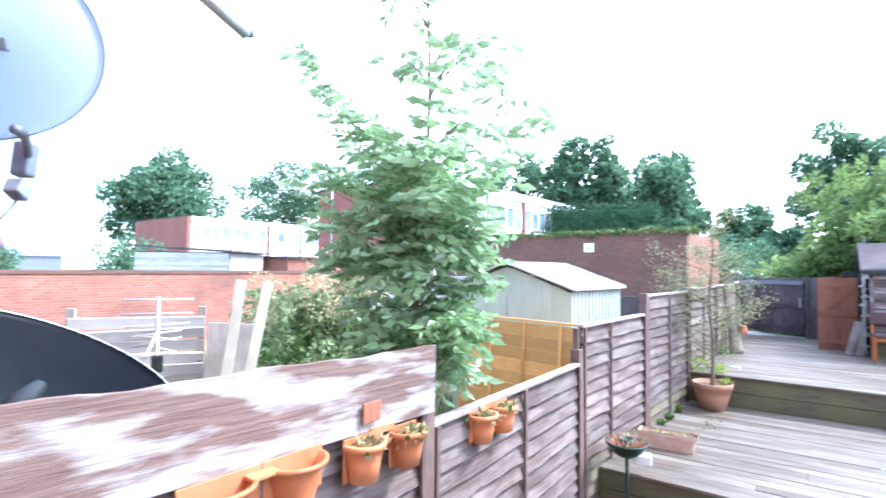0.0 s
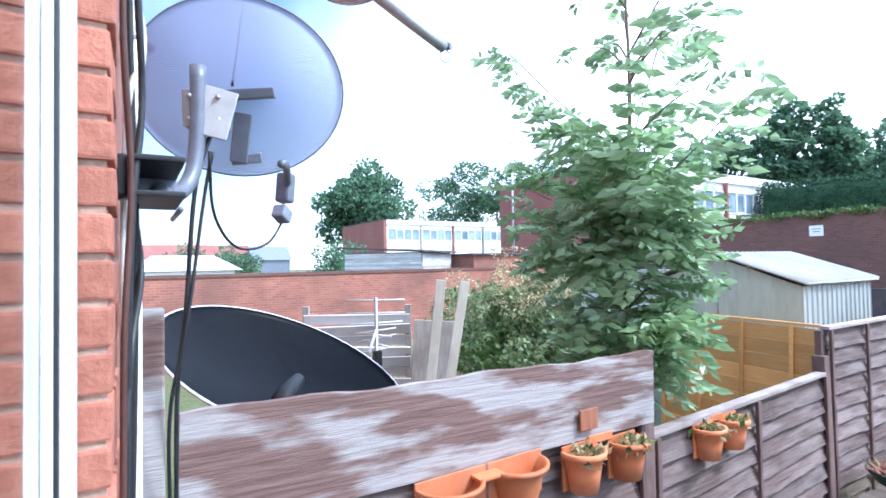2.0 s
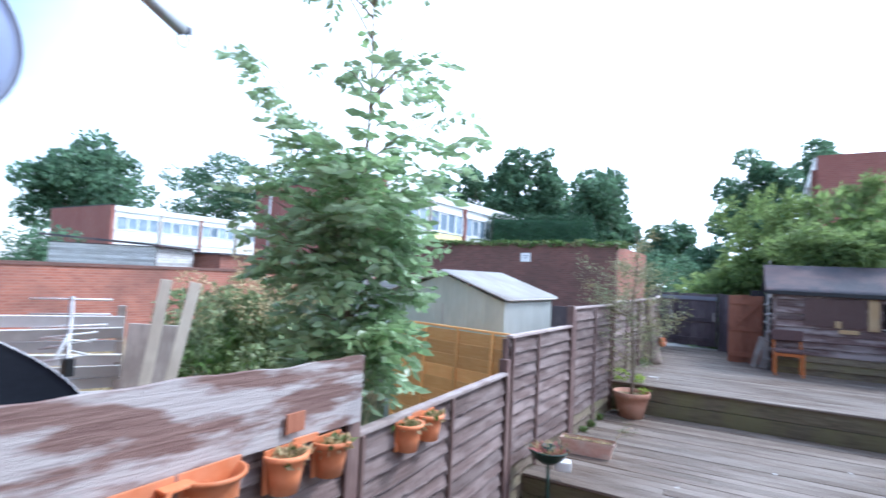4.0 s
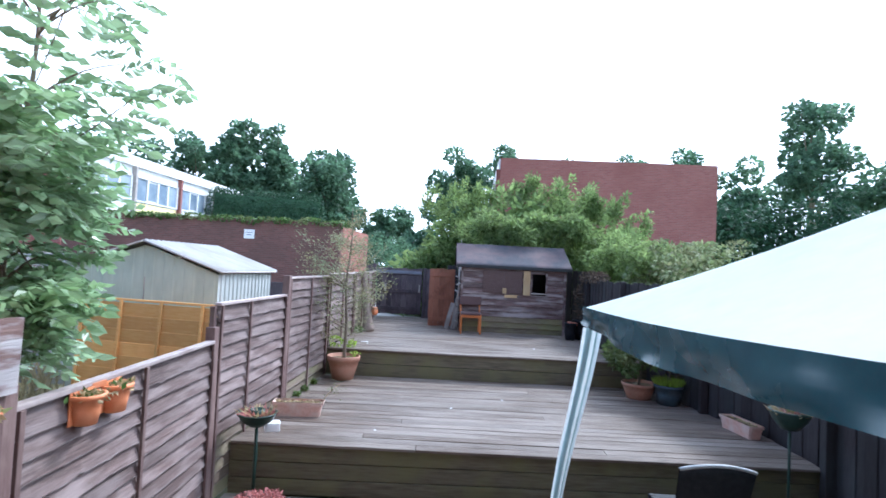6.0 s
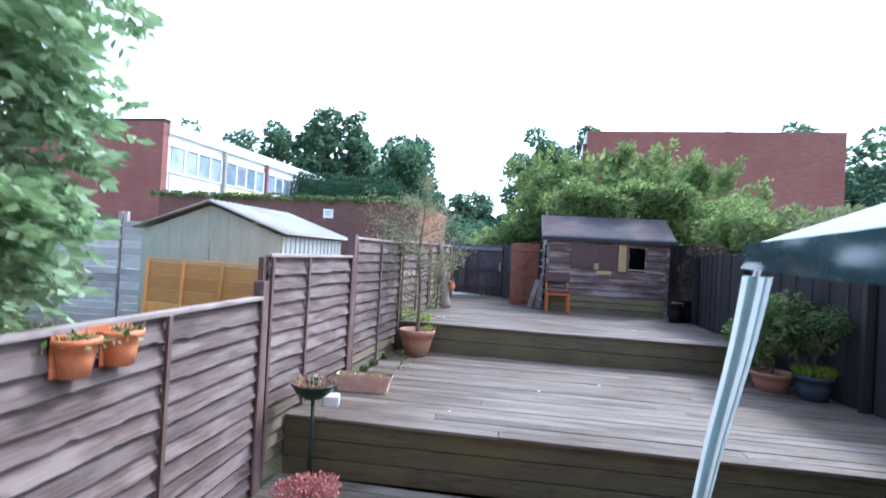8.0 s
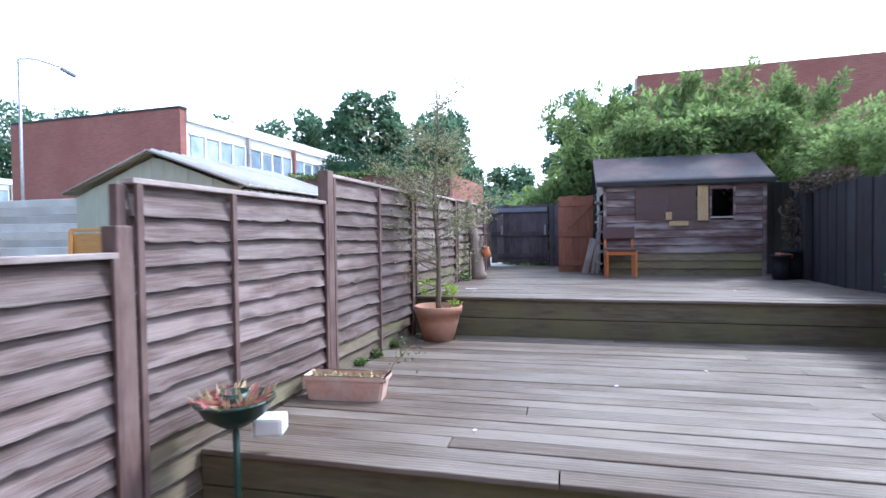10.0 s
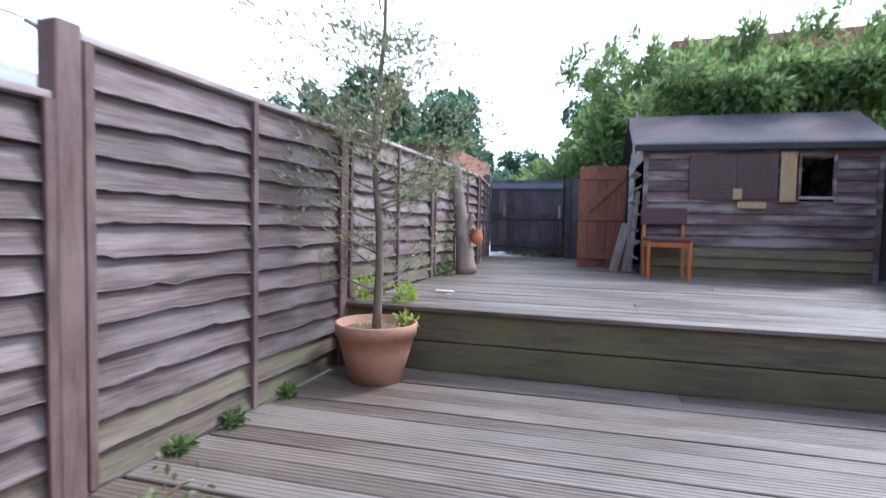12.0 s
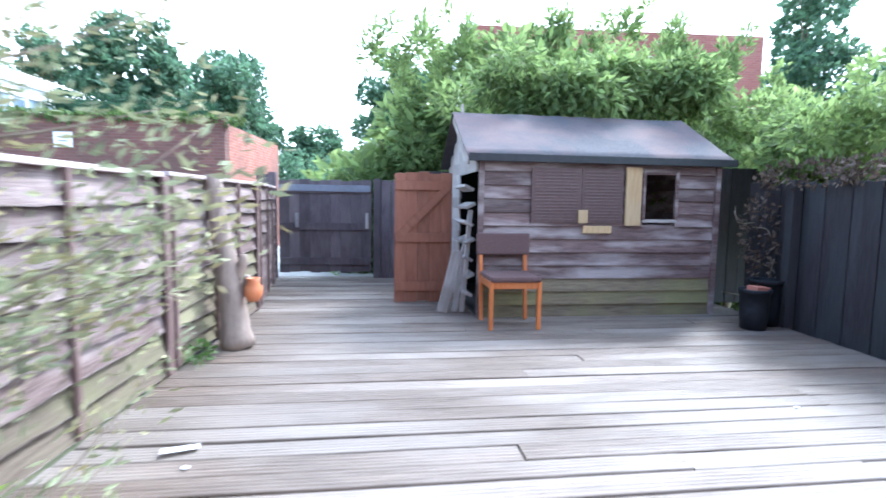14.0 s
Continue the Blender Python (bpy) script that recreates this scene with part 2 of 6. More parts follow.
M_BLUEPOT = mat("blue_grey_pot", (0.03, 0.055, 0.075), (0.06, 0.09, 0.11), 0.35, 20, (1, 1, 1), 5, (0.10, 0.12, 0.12), 0.3, 0.05)
M_SOIL = mat("soil", (0.10, 0.07, 0.045), (0.26, 0.20, 0.13), 0.95, 40, (1, 1, 1), 8, (0.35, 0.28, 0.16), 0.5, 0.9)
M_STRAW = mat("dry_stalks", (0.40, 0.31, 0.17), (0.62, 0.52, 0.32), 0.9, 20, rand=0.35, leafy=0.2)
M_ASH = mat("ash_leaf", (0.25, 0.375, 0.21), (0.40, 0.535, 0.345), 0.33, 3, (1, 1, 1), 1.2, (0.20, 0.36, 0.10), 0.5, 0.0, rand=0.35, leafy=0.52, spec=0.75)
M_FARLEAF = mat("far_leaf", (0.09, 0.172, 0.105), (0.175, 0.295, 0.17), 0.55, 0.6, (1, 1, 1), 0.25, (0.055, 0.115, 0.075), 0.5, 0.0, rand=0.45, leafy=0.5)
M_YEW = mat("dark_hedge_leaf", (0.022, 0.065, 0.035), (0.05, 0.12, 0.055), 0.6, 0.8, (1, 1, 1), 0.3, None, 0, 0.0, rand=0.4, leafy=0.2)
M_CONIFER = mat("golden_conifer", (0.17, 0.25, 0.085), (0.34, 0.44, 0.17), 0.6, 1.2, (1, 1, 1), 0.9, (0.09, 0.15, 0.055), 0.5, 0.0, rand=0.4, leafy=0.55)
M_SHRUB = mat("shrub_leaf", (0.05, 0.12, 0.025), (0.13, 0.20, 0.055), 0.6, 2, (1, 1, 1), 1.5, (0.28, 0.27, 0.14), 0.5, 0.0, rand=0.4, leafy=0.3)
M_VARIEG = mat("variegated_leaf", (0.11, 0.19, 0.05), (0.36, 0.40, 0.22), 0.6, 3, (1, 1, 1), 2, (0.30, 0.24, 0.15), 0.4, 0.0, rand=0.4, leafy=0.3)
M_OLIVE = mat("olive_needle", (0.20, 0.235, 0.13), (0.34, 0.37, 0.22), 0.7, 3, (1, 1, 1), 3, (0.32, 0.20, 0.07), 0.5, 0.0, rand=0.4, leafy=0.3)
M_LIME = mat("lime_leaf", (0.22, 0.36, 0.04), (0.42, 0.55, 0.10), 0.6, 4, leafy=0.35, bump=0.0, rand=0.3)
M_PINK = mat("pink_heather", (0.42, 0.13, 0.13), (0.62, 0.30, 0.28), 0.8, 6, leafy=0.25, bump=0.0, rand=0.35)
M_BARK = mat("grey_bark", (0.13, 0.10, 0.075), (0.27, 0.22, 0.17), 0.9, 14, (2, 2, 0.5), 3, (0.2, 0.2, 0.12), 0.4, 0.6)
M_DRIFT = mat("driftwood", (0.16, 0.12, 0.10), (0.34, 0.27, 0.23), 0.9, 10, (2, 2, 0.4), 3, (0.20, 0.15, 0.12), 0.5, 0.9)
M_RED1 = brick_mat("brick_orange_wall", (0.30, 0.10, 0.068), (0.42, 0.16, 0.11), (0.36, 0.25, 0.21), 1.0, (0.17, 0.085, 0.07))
M_RED2 = brick_mat("brick_gable", (0.27, 0.095, 0.08), (0.33, 0.125, 0.105), (0.30, 0.19, 0.165), 1.0, (0.25, 0.09, 0.075))
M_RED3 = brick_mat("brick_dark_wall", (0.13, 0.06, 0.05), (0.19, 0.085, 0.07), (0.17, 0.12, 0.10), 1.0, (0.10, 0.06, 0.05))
M_BRICK = mat("house_brick", (0.36, 0.13, 0.085), (0.50, 0.205, 0.14), 0.85, 40, (1, 1, 1), 12, (0.35, 0.13, 0.09), 0.5, 0.6, rand=0.16)
M_MORTAR = mat("mortar", (0.42, 0.27, 0.20), (0.55, 0.38, 0.30), 0.95, 60, bump=0.5)
M_UPVC = mat("white_upvc", (0.76, 0.77, 0.78), (0.83, 0.84, 0.85), 0.3, 8, bump=0.0, rand=0.02)
M_WHITEP = mat("white_panel", (0.72, 0.73, 0.74), (0.84, 0.85, 0.85), 0.5, 3, (1, 1, 1), 0.8, (0.66, 0.67, 0.68), 0.4, 0.05, rand=0.04)
M_RUBBER = mat("black_rubber", (0.015, 0.017, 0.02), (0.03, 0.032, 0.036), 0.5, 20, bump=0.1, rand=0.3)
M_CABLEW = mat("white_cable", (0.5, 0.5, 0.48), (0.66, 0.66, 0.63), 0.5, 20, bump=0.05)
M_CABLEB = mat("brown_cable", (0.07, 0.03, 0.025), (0.12, 0.055, 0.045), 0.5, 20, bump=0.05)
M_GALV = mat("galvanised_steel", (0.36, 0.37, 0.39), (0.52, 0.53, 0.55), 0.42, 30, (1, 1, 1), 8, (0.3, 0.3, 0.31), 0.5, 0.1, metal=0.75)
M_GREYP = mat("grey_paint_metal", (0.17, 0.19, 0.24), (0.25, 0.27, 0.33), 0.42, 20, (1, 1, 1), 6, (0.15, 0.16, 0.19), 0.4, 0.08, metal=0.2)
M_DISHIN = mat("charcoal_dish", (0.004, 0.005, 0.008), (0.008, 0.009, 0.014), 0.4, 20, (1, 1, 1), 3, (0.012, 0.014, 0.019), 0.3, 0.03, spec=0.05)
M_DISHRIM = mat("pale_dish_rim", (0.45, 0.47, 0.50), (0.6, 0.62, 0.65), 0.5, 20, bump=0.05)
M_MESH = perforated_mat("perforated_steel", (0.36, 0.42, 0.66), 200.0)
M_SHEETG = mat("sage_green_metal", (0.40, 0.45, 0.38), (0.50, 0.55, 0.47), 0.5, 8, (1, 1, 0.3), 1.2, (0.36, 0.38, 0.31), 0.5, 0.05)
M_SHEETW = mat("pale_sheet_metal", (0.60, 0.64, 0.62), (0.72, 0.75, 0.73), 0.45, 8, (1, 1, 0.3), 1.2, (0.50, 0.53, 0.50), 0.5, 0.05)
M_ROOFW = mat("pale_metal_roof", (0.64, 0.63, 0.60), (0.78, 0.77, 0.74), 0.45, 6, (0.3, 3, 1), 1.2, (0.50, 0.45, 0.38), 0.5, 0.1)
M_CANOPY = mat("pale_teal_canopy", (0.60, 0.72, 0.72), (0.70, 0.80, 0.80), 0.55, 6, (1, 1, 1), 1.5, (0.58, 0.70, 0.70), 0.4, 0.08, leafy=0.35, rand=0.0)
M_VALANCE = mat("dark_teal_valance", (0.008, 0.052, 0.072), (0.014, 0.072, 0.094), 0.26, 6, (1, 1, 1), 4, (0.012, 0.07, 0.09), 0.4, 0.02, leafy=0.08, rand=0.0, spec=0.4)
M_LEGSTRIP = mat("pale_leg_fabric", (0.66, 0.76, 0.79), (0.80, 0.87, 0.88), 0.45, 10, bump=0.05, leafy=0.35, rand=0.0)
M_TEALSTRIPE = mat("teal_stripe_fabric", (0.36, 0.55, 0.58), (0.46, 0.64, 0.66), 0.5, 10, bump=0.05, leafy=0.3, rand=0.0)
M_WHITEM = mat("white_metal_tube", (0.7, 0.71, 0.72), (0.8, 0.81, 0.82), 0.4, 10, bump=0.02)
M_DARKFENCE = mat("dark_stained_fence", (0.018, 0.015, 0.018), (0.042, 0.035, 0.039), 0.7, 12, (3, 3, 0.4), 1.2, (0.042, 0.05, 0.052), 0.5, 0.4)
M_BLACKPL = mat("black_plastic", (0.012, 0.014, 0.018), (0.026, 0.028, 0.034), 0.55, 20, bump=0.05, spec=0.2)
M_ORANGEW = mat("orange_varnished_wood", (0.48, 0.135, 0.035), (0.60, 0.20, 0.06), 0.4, 14, (3, 3, 0.5), bump=0.1)
M_BROWNPAD = mat("brown_fabric", (0.085, 0.048, 0.045), (0.135, 0.08, 0.075), 0.9, 80, bump=0.4)
M_BARE = mat("bare_pine", (0.36, 0.24, 0.12), (0.50, 0.36, 0.20), 0.8, 12, (3, 3, 0.4), 3, (0.42, 0.32, 0.2), 0.5, 0.4)
M_GREYW = mat("grey_timber", (0.30, 0.27, 0.25), (0.48, 0.44, 0.41), 0.85, 12, (3, 3, 0.4), 3, (0.22, 0.19, 0.17), 0.5, 0.5)
M_STAKE = mat("pale_sawn_timber", (0.46, 0.43, 0.36), (0.62, 0.58, 0.50), 0.8, 12, (3, 3, 0.4), 3, (0.40, 0.36, 0.30), 0.5, 0.3)
M_CONC = mat("concrete", (0.30, 0.29, 0.27), (0.42, 0.41, 0.39), 0.9, 30, (1, 1, 1), 2, (0.24, 0.24, 0.22), 0.5, 0.4)
M_GROUND = mat("rough_grass_ground", (0.06, 0.085, 0.03), (0.15, 0.15, 0.07), 0.95, 6, (1, 1, 1), 0.3, (0.17, 0.14, 0.09), 0.6, 0.8)
# near-black that paints shade into gaps and unlit insides
M_SHADEFILL = mat("painted_shade", (0.015, 0.014, 0.014), (0.03, 0.028, 0.027), 0.9, 5, bump=0.1)
M_PLASTER = mat("cream_plaster", (0.55, 0.52, 0.46), (0.62, 0.59, 0.53), 0.9, 10, bump=0.1)
M_GLASS = glass_mat("window_glass")
M_DARKGLASS = mat("far_window_glass", (0.16, 0.22, 0.30), (0.30, 0.38, 0.46), 0.12, 1, (1, 1, 1), 0.8, (0.45, 0.52, 0.58), 0.6, 0.0, spec=0.8)
M_YELLOWP = mat("pale_yellow_panel", (0.66, 0.56, 0.26), (0.74, 0.64, 0.34), 0.6, 4, bump=0.05)
M_CORR = mat("grey_corrugated", (0.50, 0.51, 0.52), (0.70, 0.71, 0.72), 0.55, 6, (1, 1, 1), 1.5, (0.35, 0.33, 0.31), 0.5, 0.1)


# ---- builders ----
def part(name, bm, material, parent=None, label="", smooth=False):
    me = bpy.data.meshes.new(name)
    bm.to_mesh(me)
    bm.free()
    me.materials.append(material)
    if smooth:
        me.polygons.foreach_set("use_smooth", [True] * len(me.polygons))
    ob = new(name, me)
    if parent is not None:
        ob.parent = parent
    if label:
        ob["label"] = label
    return ob


def raw(name, verts, faces, material, parent=None, smooth=False):
    me = bpy.data.meshes.new(name)
    me.from_pydata([tuple(v) for v in verts], [], [tuple(f) for f in faces])
    me.materials.append(material)
    if smooth:
        me.polygons.foreach_set("use_smooth", [True] * len(me.polygons))
    ob = new(name, me)
    if parent is not None:
        ob.parent = parent
    return ob


def place(ob, x=0, y=0, z=0, rx=0, ry=0, rz=0):
    ob.matrix_basis = pose(x, y, z, rx, ry, rz)
    return ob


def thing(name, m, label, category, group="", kind=""):
    ob = new(name)
    ob.empty_display_size = 0.1
    ob.matrix_basis = m
    return tagged(ob, label, category, group, kind)


def add_box(bm, size, at=(0, 0, 0), turn=None, bevel=0.0):
    got = bmesh.ops.create_cube(bm, size=1.0)
    vs = got["verts"]
    bmesh.ops.scale(bm, vec=size, verts=vs)
    if bevel:
        es = list({e for v in vs for e in v.link_edges})
        vs = list({v for f in bmesh.ops.bevel(bm, geom=es, offset=bevel, segments=2, affect="EDGES", profile=0.6)["faces"] for v in f.verts} | {v for v in vs if v.is_valid})
    m = Matrix.Translation(at) @ (turn.to_4x4() if turn is not None else Matrix())
    bmesh.ops.transform(bm, matrix=m, verts=[v for v in vs if v.is_valid])
    return bm


def box(name, size, at, material, parent=None, rot=(0, 0, 0), bevel=0.004, label=""):
    bm = add_box(bmesh.new(), size, bevel=min(bevel, 0.45 * min(size)))
    ob = part(name, bm, material, parent, label)
    ob.matrix_basis = pose(*at, *rot)
    return ob


def tube_geo(points, radii, sides=8):
    """A swept tube through points."""
    pts = [Vector(p) for p in points]
    verts, faces = [], []
    up = Vector((0.31, 0.17, 0.93))
    for i, p in enumerate(pts):
        d = (pts[min(i + 1, len(pts) - 1)] - pts[max(i - 1, 0)]).normalized()
        a = d.cross(up)
        a = a.normalized() if a.length > 1e-4 else d.cross(Vector((1, 0, 0))).normalized()
        b = d.cross(a)
        r = radii[i] if isinstance(radii, (list, tuple)) else radii
        for k in range(sides):
            t = 2 * math.pi * k / sides
            verts.append(p + (a * math.cos(t) + b * math.sin(t)) * r)
    for i in range(len(pts) - 1):
        for k in range(sides):
            k2 = (k + 1) % sides
            faces.append((i * sides + k, i * sides + k2, (i + 1) * sides + k2, (i + 1) * sides + k))
    faces.append(tuple(range(sides - 1, -1, -1)))
    faces.append(tuple(range((len(pts) - 1) * sides, len(pts) * sides)))
    return verts, faces


def tube(name, points, radii, material, parent=None, sides=8, label=""):
    v, f = tube_geo(points, radii, sides)
    ob = raw(name, v, f, material, parent, True)
    if label:
        ob["label"] = label
    return ob


def join_geo(geos):
    V, F = [], []
    for v, f in geos:
        o = len(V)
        V.extend(v)
        F.extend([tuple(i + o for i in q) for q in f])
    return V, F


def spline(points, n=24):
    """Catmull-Rom through points."""
    P = [Vector(p) for p in points]
    P = [P[0] * 2 - P[1]] + P + [P[-1] * 2 - P[-2]]
    out = []
    segs = len(P) - 3
    for i in range(n + 1):
        u = i / n * segs
        k = min(int(u), segs - 1)
        t = u - k
        a, b, c, d = P[k:k + 4]
        out.append(0.5 * ((2 * b) + (c - a) * t + (2 * a - 5 * b + 4 * c - d) * t * t + (3 * b - a - 3 * c + d) * t ** 3))
    return out


def lathe(name, profile, material, parent=None, segs=36, scale=(1, 1, 1), label=""):
    verts, faces = [], []
    n = len(profile)
    for k in range(segs):
        t = 2 * math.pi * k / segs
        for r, z in profile:
            verts.append((r * math.cos(t) * scale[0], r * math.sin(t) * scale[1], z * scale[2]))
    for k in range(segs):
        k2 = (k + 1) % segs
        for i in range(n - 1):
            faces.append((k * n + i, k2 * n + i, k2 * n + i + 1, k * n + i + 1))
    ob = raw(name, verts, faces, material, parent, True)
    if label:
        ob["label"] = label
    return ob


def leaf_geo(P, D, length, width, rng, fold=0.25):
    """One folded leaf of two triangles a side at each P along D."""
    n = len(P)
    R = rng.normal(size=(n, 3))
    S = np.cross(D, R)
    S /= np.linalg.norm(S, axis=1, keepdims=True) + 1e-9
    U = np.cross(S, D)
    Ls = (length * rng.uniform(0.7, 1.25, n))[:, None]
    Ws = (width * rng.uniform(0.7, 1.25, n))[:, None]
    base, tip = P, P + D * Ls
    mid = P + D * Ls * 0.45
    v = np.stack([base, mid + S * Ws + U * Ws * fold, tip, mid - S * Ws + U * Ws * fold], 1).reshape(-1, 3)
    i = np.arange(n)[:, None] * 4
    f = np.concatenate([i + [0, 1, 2], i + [0, 2, 3]], 0)
    return v, f


def unit(a):
    return a / (np.linalg.norm(a, axis=1, keepdims=True) + 1e-9)


def foliage(name, blobs, count, length, width, material, parent, seed, droop=0.0, fill=0.45):
    """Leaves on and in ellipsoid clumps (x, y, z, rx, ry, rz)."""
    rng = np.random.default_rng(seed)
    B = np.array(blobs, float)
    w = (B[:, 3] * B[:, 4] * B[:, 5]) ** (2 / 3)
    idx = rng.choice(len(B), count, p=w / w.sum())
    d = unit(rng.normal(size=(count, 3)))
    r = rng.uniform(fill, 1.08, count) ** 0.6
    P = B[idx, :3] + d * B[idx, 3:] * r[:, None]
    D = unit(d * 0.8 + rng.normal(size=(count, 3)) * 0.7 + np.array([0, 0, -droop]))
    v, f = leaf_geo(P, D, length, width, rng)
    return raw(name, v, f, material, parent)


def clumps(cx, cy, cz, rx, ry, rz, n, size, seed, low=-0.6):
    """Uneven smaller clumps that make up a crown."""
    rng = np.random.default_rng(seed)
    out = []
    while len(out) < n:
        d = rng.normal(size=3)
        d /= np.linalg.norm(d)
        if d[2] < low:
            continue
        r = rng.uniform(0.35, 0.95)
        s = size * rng.uniform(0.6, 1.3)
        out.append((cx + d[0] * rx * r, cy + d[1] * ry * r, cz + d[2] * rz * r, s, s, s * 0.75))
    return out


def tree(name, x, y, base, top, width, seed, label, material=None, count=5200, leaf=0.42, trunk=0.28, clump_n=34, kindname="tree"):
    """A broadleaf tree: tapered trunk, limbs and a crown of leaf clumps."""
    rng = random.Random(seed)
    root = thing(name, pose(x, y, base), label, kindname)
    h = top - base
    geos = [tube_geo(spline([(0, 0, 0), (0.1 * rng.uniform(-1, 1), 0.1, h * 0.35), (0.3 * rng.uniform(-1, 1), 0.2, h * 0.8)], 8), [trunk * (1 - 0.09 * i) for i in range(9)], 8)]
    cl = clumps(0, 0, h * 0.60, width / 2, width / 2, h * 0.40, clump_n, width * 0.17, seed)
    for c in cl[:12]:
        z0 = h * rng.uniform(0.3, 0.6)
        geos.append(tube_geo(spline([(0, 0, z0), (c[0] * 0.5, c[1] * 0.5, (z0 + c[2]) / 2 + 0.2), c[:3]], 5), [trunk * 0.4, trunk * 0.34, trunk * 0.26, trunk * 0.2, trunk * 0.12, trunk * 0.06], 5))
    raw("trunk", *join_geo(geos), M_BARK, root, True)
    foliage("crown", cl, count, leaf, leaf * 0.36, material or M_FARLEAF, root, seed, 0.2)
    return root


# ---- ground ----
PATIO, DECK1, DECK2, NEIGH = -0.15, 0.35, 0.78, -0.35
bm = bmesh.new()
bmesh.ops.create_grid(bm, x_segments=40, y_segments=40, size=400)
for v in bm.verts:
    v.co.z = NEIGH - 0.02
tagged(part("ground", bm, M_GROUND), "rough grass and bare earth", "ground", kind="structure")


def right_x(y):
    """The right-hand boundary fence."""
    return 4.98 if y > 9.8 else min(6.08, 4.98 + (9.8 - y) * 0.29)


def left_x(y):
    """The left-hand boundary fence, which bends where the low panel starts."""
    return -(y - 12.05) * 0.16 if y > 12.05 else 0.0 if y > 4.47 else (4.47 - y) * 0.075


def edge1(x):
    return 4.87 + 0.085 * x


def edge2(x):
    return 8.24 + 0.05 * x


def board_mesh(length, width, thick, seed, material, bow=0.004):
    """A ribbed deck board: shallow grooves run along its upper face."""
    rng = random.Random(seed)
    n = 7
    h = width / 2
    prof = [(-h, -thick), (-h, -0.004), (-h + 0.005, 0)]
    for g in (-0.6, -0.2, 0.2, 0.6):
        c = g * h
        prof += [(c - 0.005, 0), (c - 0.002, -0.0022), (c + 0.002, -0.0022), (c + 0.005, 0)]
    prof += [(h - 0.005, 0), (h, -0.004), (h, -thick)]
    m = len(prof)
    v = []
    for i in range(n + 1):
        x = -length / 2 + length * i / n
        dz = bow * rng.uniform(-1, 1)
        v += [(x, yy, zz + dz * 0.5) for yy, zz in prof]
    f = []
    for i in range(n):
        for k in range(m):
            k2 = (k + 1) % m
            f.append((i * m + k, i * m + k2, (i + 1) * m + k2, (i + 1) * m + k))
    f.append(tuple(range(m - 1, -1, -1)))
    f.append(tuple(range(n * m, n * m + m)))
    me = bpy.data.meshes.new("plank")
    me.from_pydata(v, [], f)
    me.materials.append(material)
    return me


def deck(name, y0, y1, z, turn, label, material):
    """A deck of boards that run across the garden, above a painted shade sheet."""
    root = thing(name, pose(0, 0, 0), label, "deck", kind="structure")
    rng = random.Random(int(z * 100) + 7)
    pitch = 0.146
    n = int((y1 - y0) / pitch)
    for i in range(n):
        yc = y0 + (i + 0.5) * pitch
        xl, xr = left_x(yc) + 0.05, right_x(yc) - 0.06
        cut = rng.choice([None, None, rng.uniform(1.2, 2.3), rng.uniform(2.6, 4.4)])
        spans = [(xl, xr)] if cut is None else [(xl, cut - 0.0015), (cut + 0.0015, xr)]
        for a, b in spans:
            ob = new("plank", board_mesh(b - a, pitch - rng.choice((0.008, 0.011, 0.017)), 0.028, rng.random(), material))
            ob.parent = root
            xm = (a + b) / 2
            ob.matrix_basis = pose(xm, yc + math.tan(radians(turn)) * xm, z + rng.uniform(-0.003, 0.003), rng.uniform(-0.5, 0.5), rng.uniform(-0.1, 0.1), turn + rng.uniform(-0.12, 0.12))
    return root


# ---- decks, steps and risers ----
def riser(name, y, x0, x1, z0, z1, n, turn, label):
    root = thing(name, pose(x0, y, z0, 0, 0, turn), label, "step", kind="structure")
    h = (z1 - z0) / n
    ln = (x1 - x0) / math.cos(radians(turn))
    for i in range(n):
        box("board", (ln, 0.03, h - 0.008), (ln / 2, 0.004 * (i % 2), h * (i + 0.5)), M_RISER, root, (0.6 * (-1) ** i, 0, 0), 0.006)
    # dark sheet paints the shade seen between the riser boards
    box("backing", (ln, 0.02, z1 - z0 - 0.04), (ln / 2, 0.045, (z1 - z0) / 2 - 0.01), M_SHADEFILL, root)
    return root


deck("deck_lower", 0.9, 4.95, PATIO, 3.0, "weathered grey timber decking boards at the garden's lowest level", M_DECKLOW)
deck("deck_middle", 4.87, 8.36, DECK1, 3.4, "weathered grey timber decking boards of the middle terrace", M_DECK)
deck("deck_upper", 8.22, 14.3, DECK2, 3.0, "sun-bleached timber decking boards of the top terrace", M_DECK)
riser("step_front_1", 4.90, 0.05, 6.05, PATIO - 0.02, DECK1 - 0.03, 3, 4.4, "algae-stained timber riser boards below the middle terrace")
riser("step_front_2", 8.27, 0.05, 5.38, DECK1 - 0.01, DECK2 - 0.03, 2, 3.0, "algae-stained dark timber riser boards below the top terrace")
# near-black sheets below the boards stand in for shade in the gaps
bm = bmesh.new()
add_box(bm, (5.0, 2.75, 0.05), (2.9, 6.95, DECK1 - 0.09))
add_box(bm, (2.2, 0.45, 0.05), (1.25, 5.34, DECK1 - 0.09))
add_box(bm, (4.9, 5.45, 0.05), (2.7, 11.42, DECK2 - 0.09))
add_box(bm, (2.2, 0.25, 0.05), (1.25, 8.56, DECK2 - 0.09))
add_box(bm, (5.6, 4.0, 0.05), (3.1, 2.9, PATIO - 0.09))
tagged(part("deck_carcass", bm, M_SHADEFILL), "near-black sheets under the decking that paint the shade in its gaps", "carcass", kind="structure")
steps = thing("back_step", pose(2.35, 0, 0), "plain concrete steps below the house's back door", "step", kind="structure")
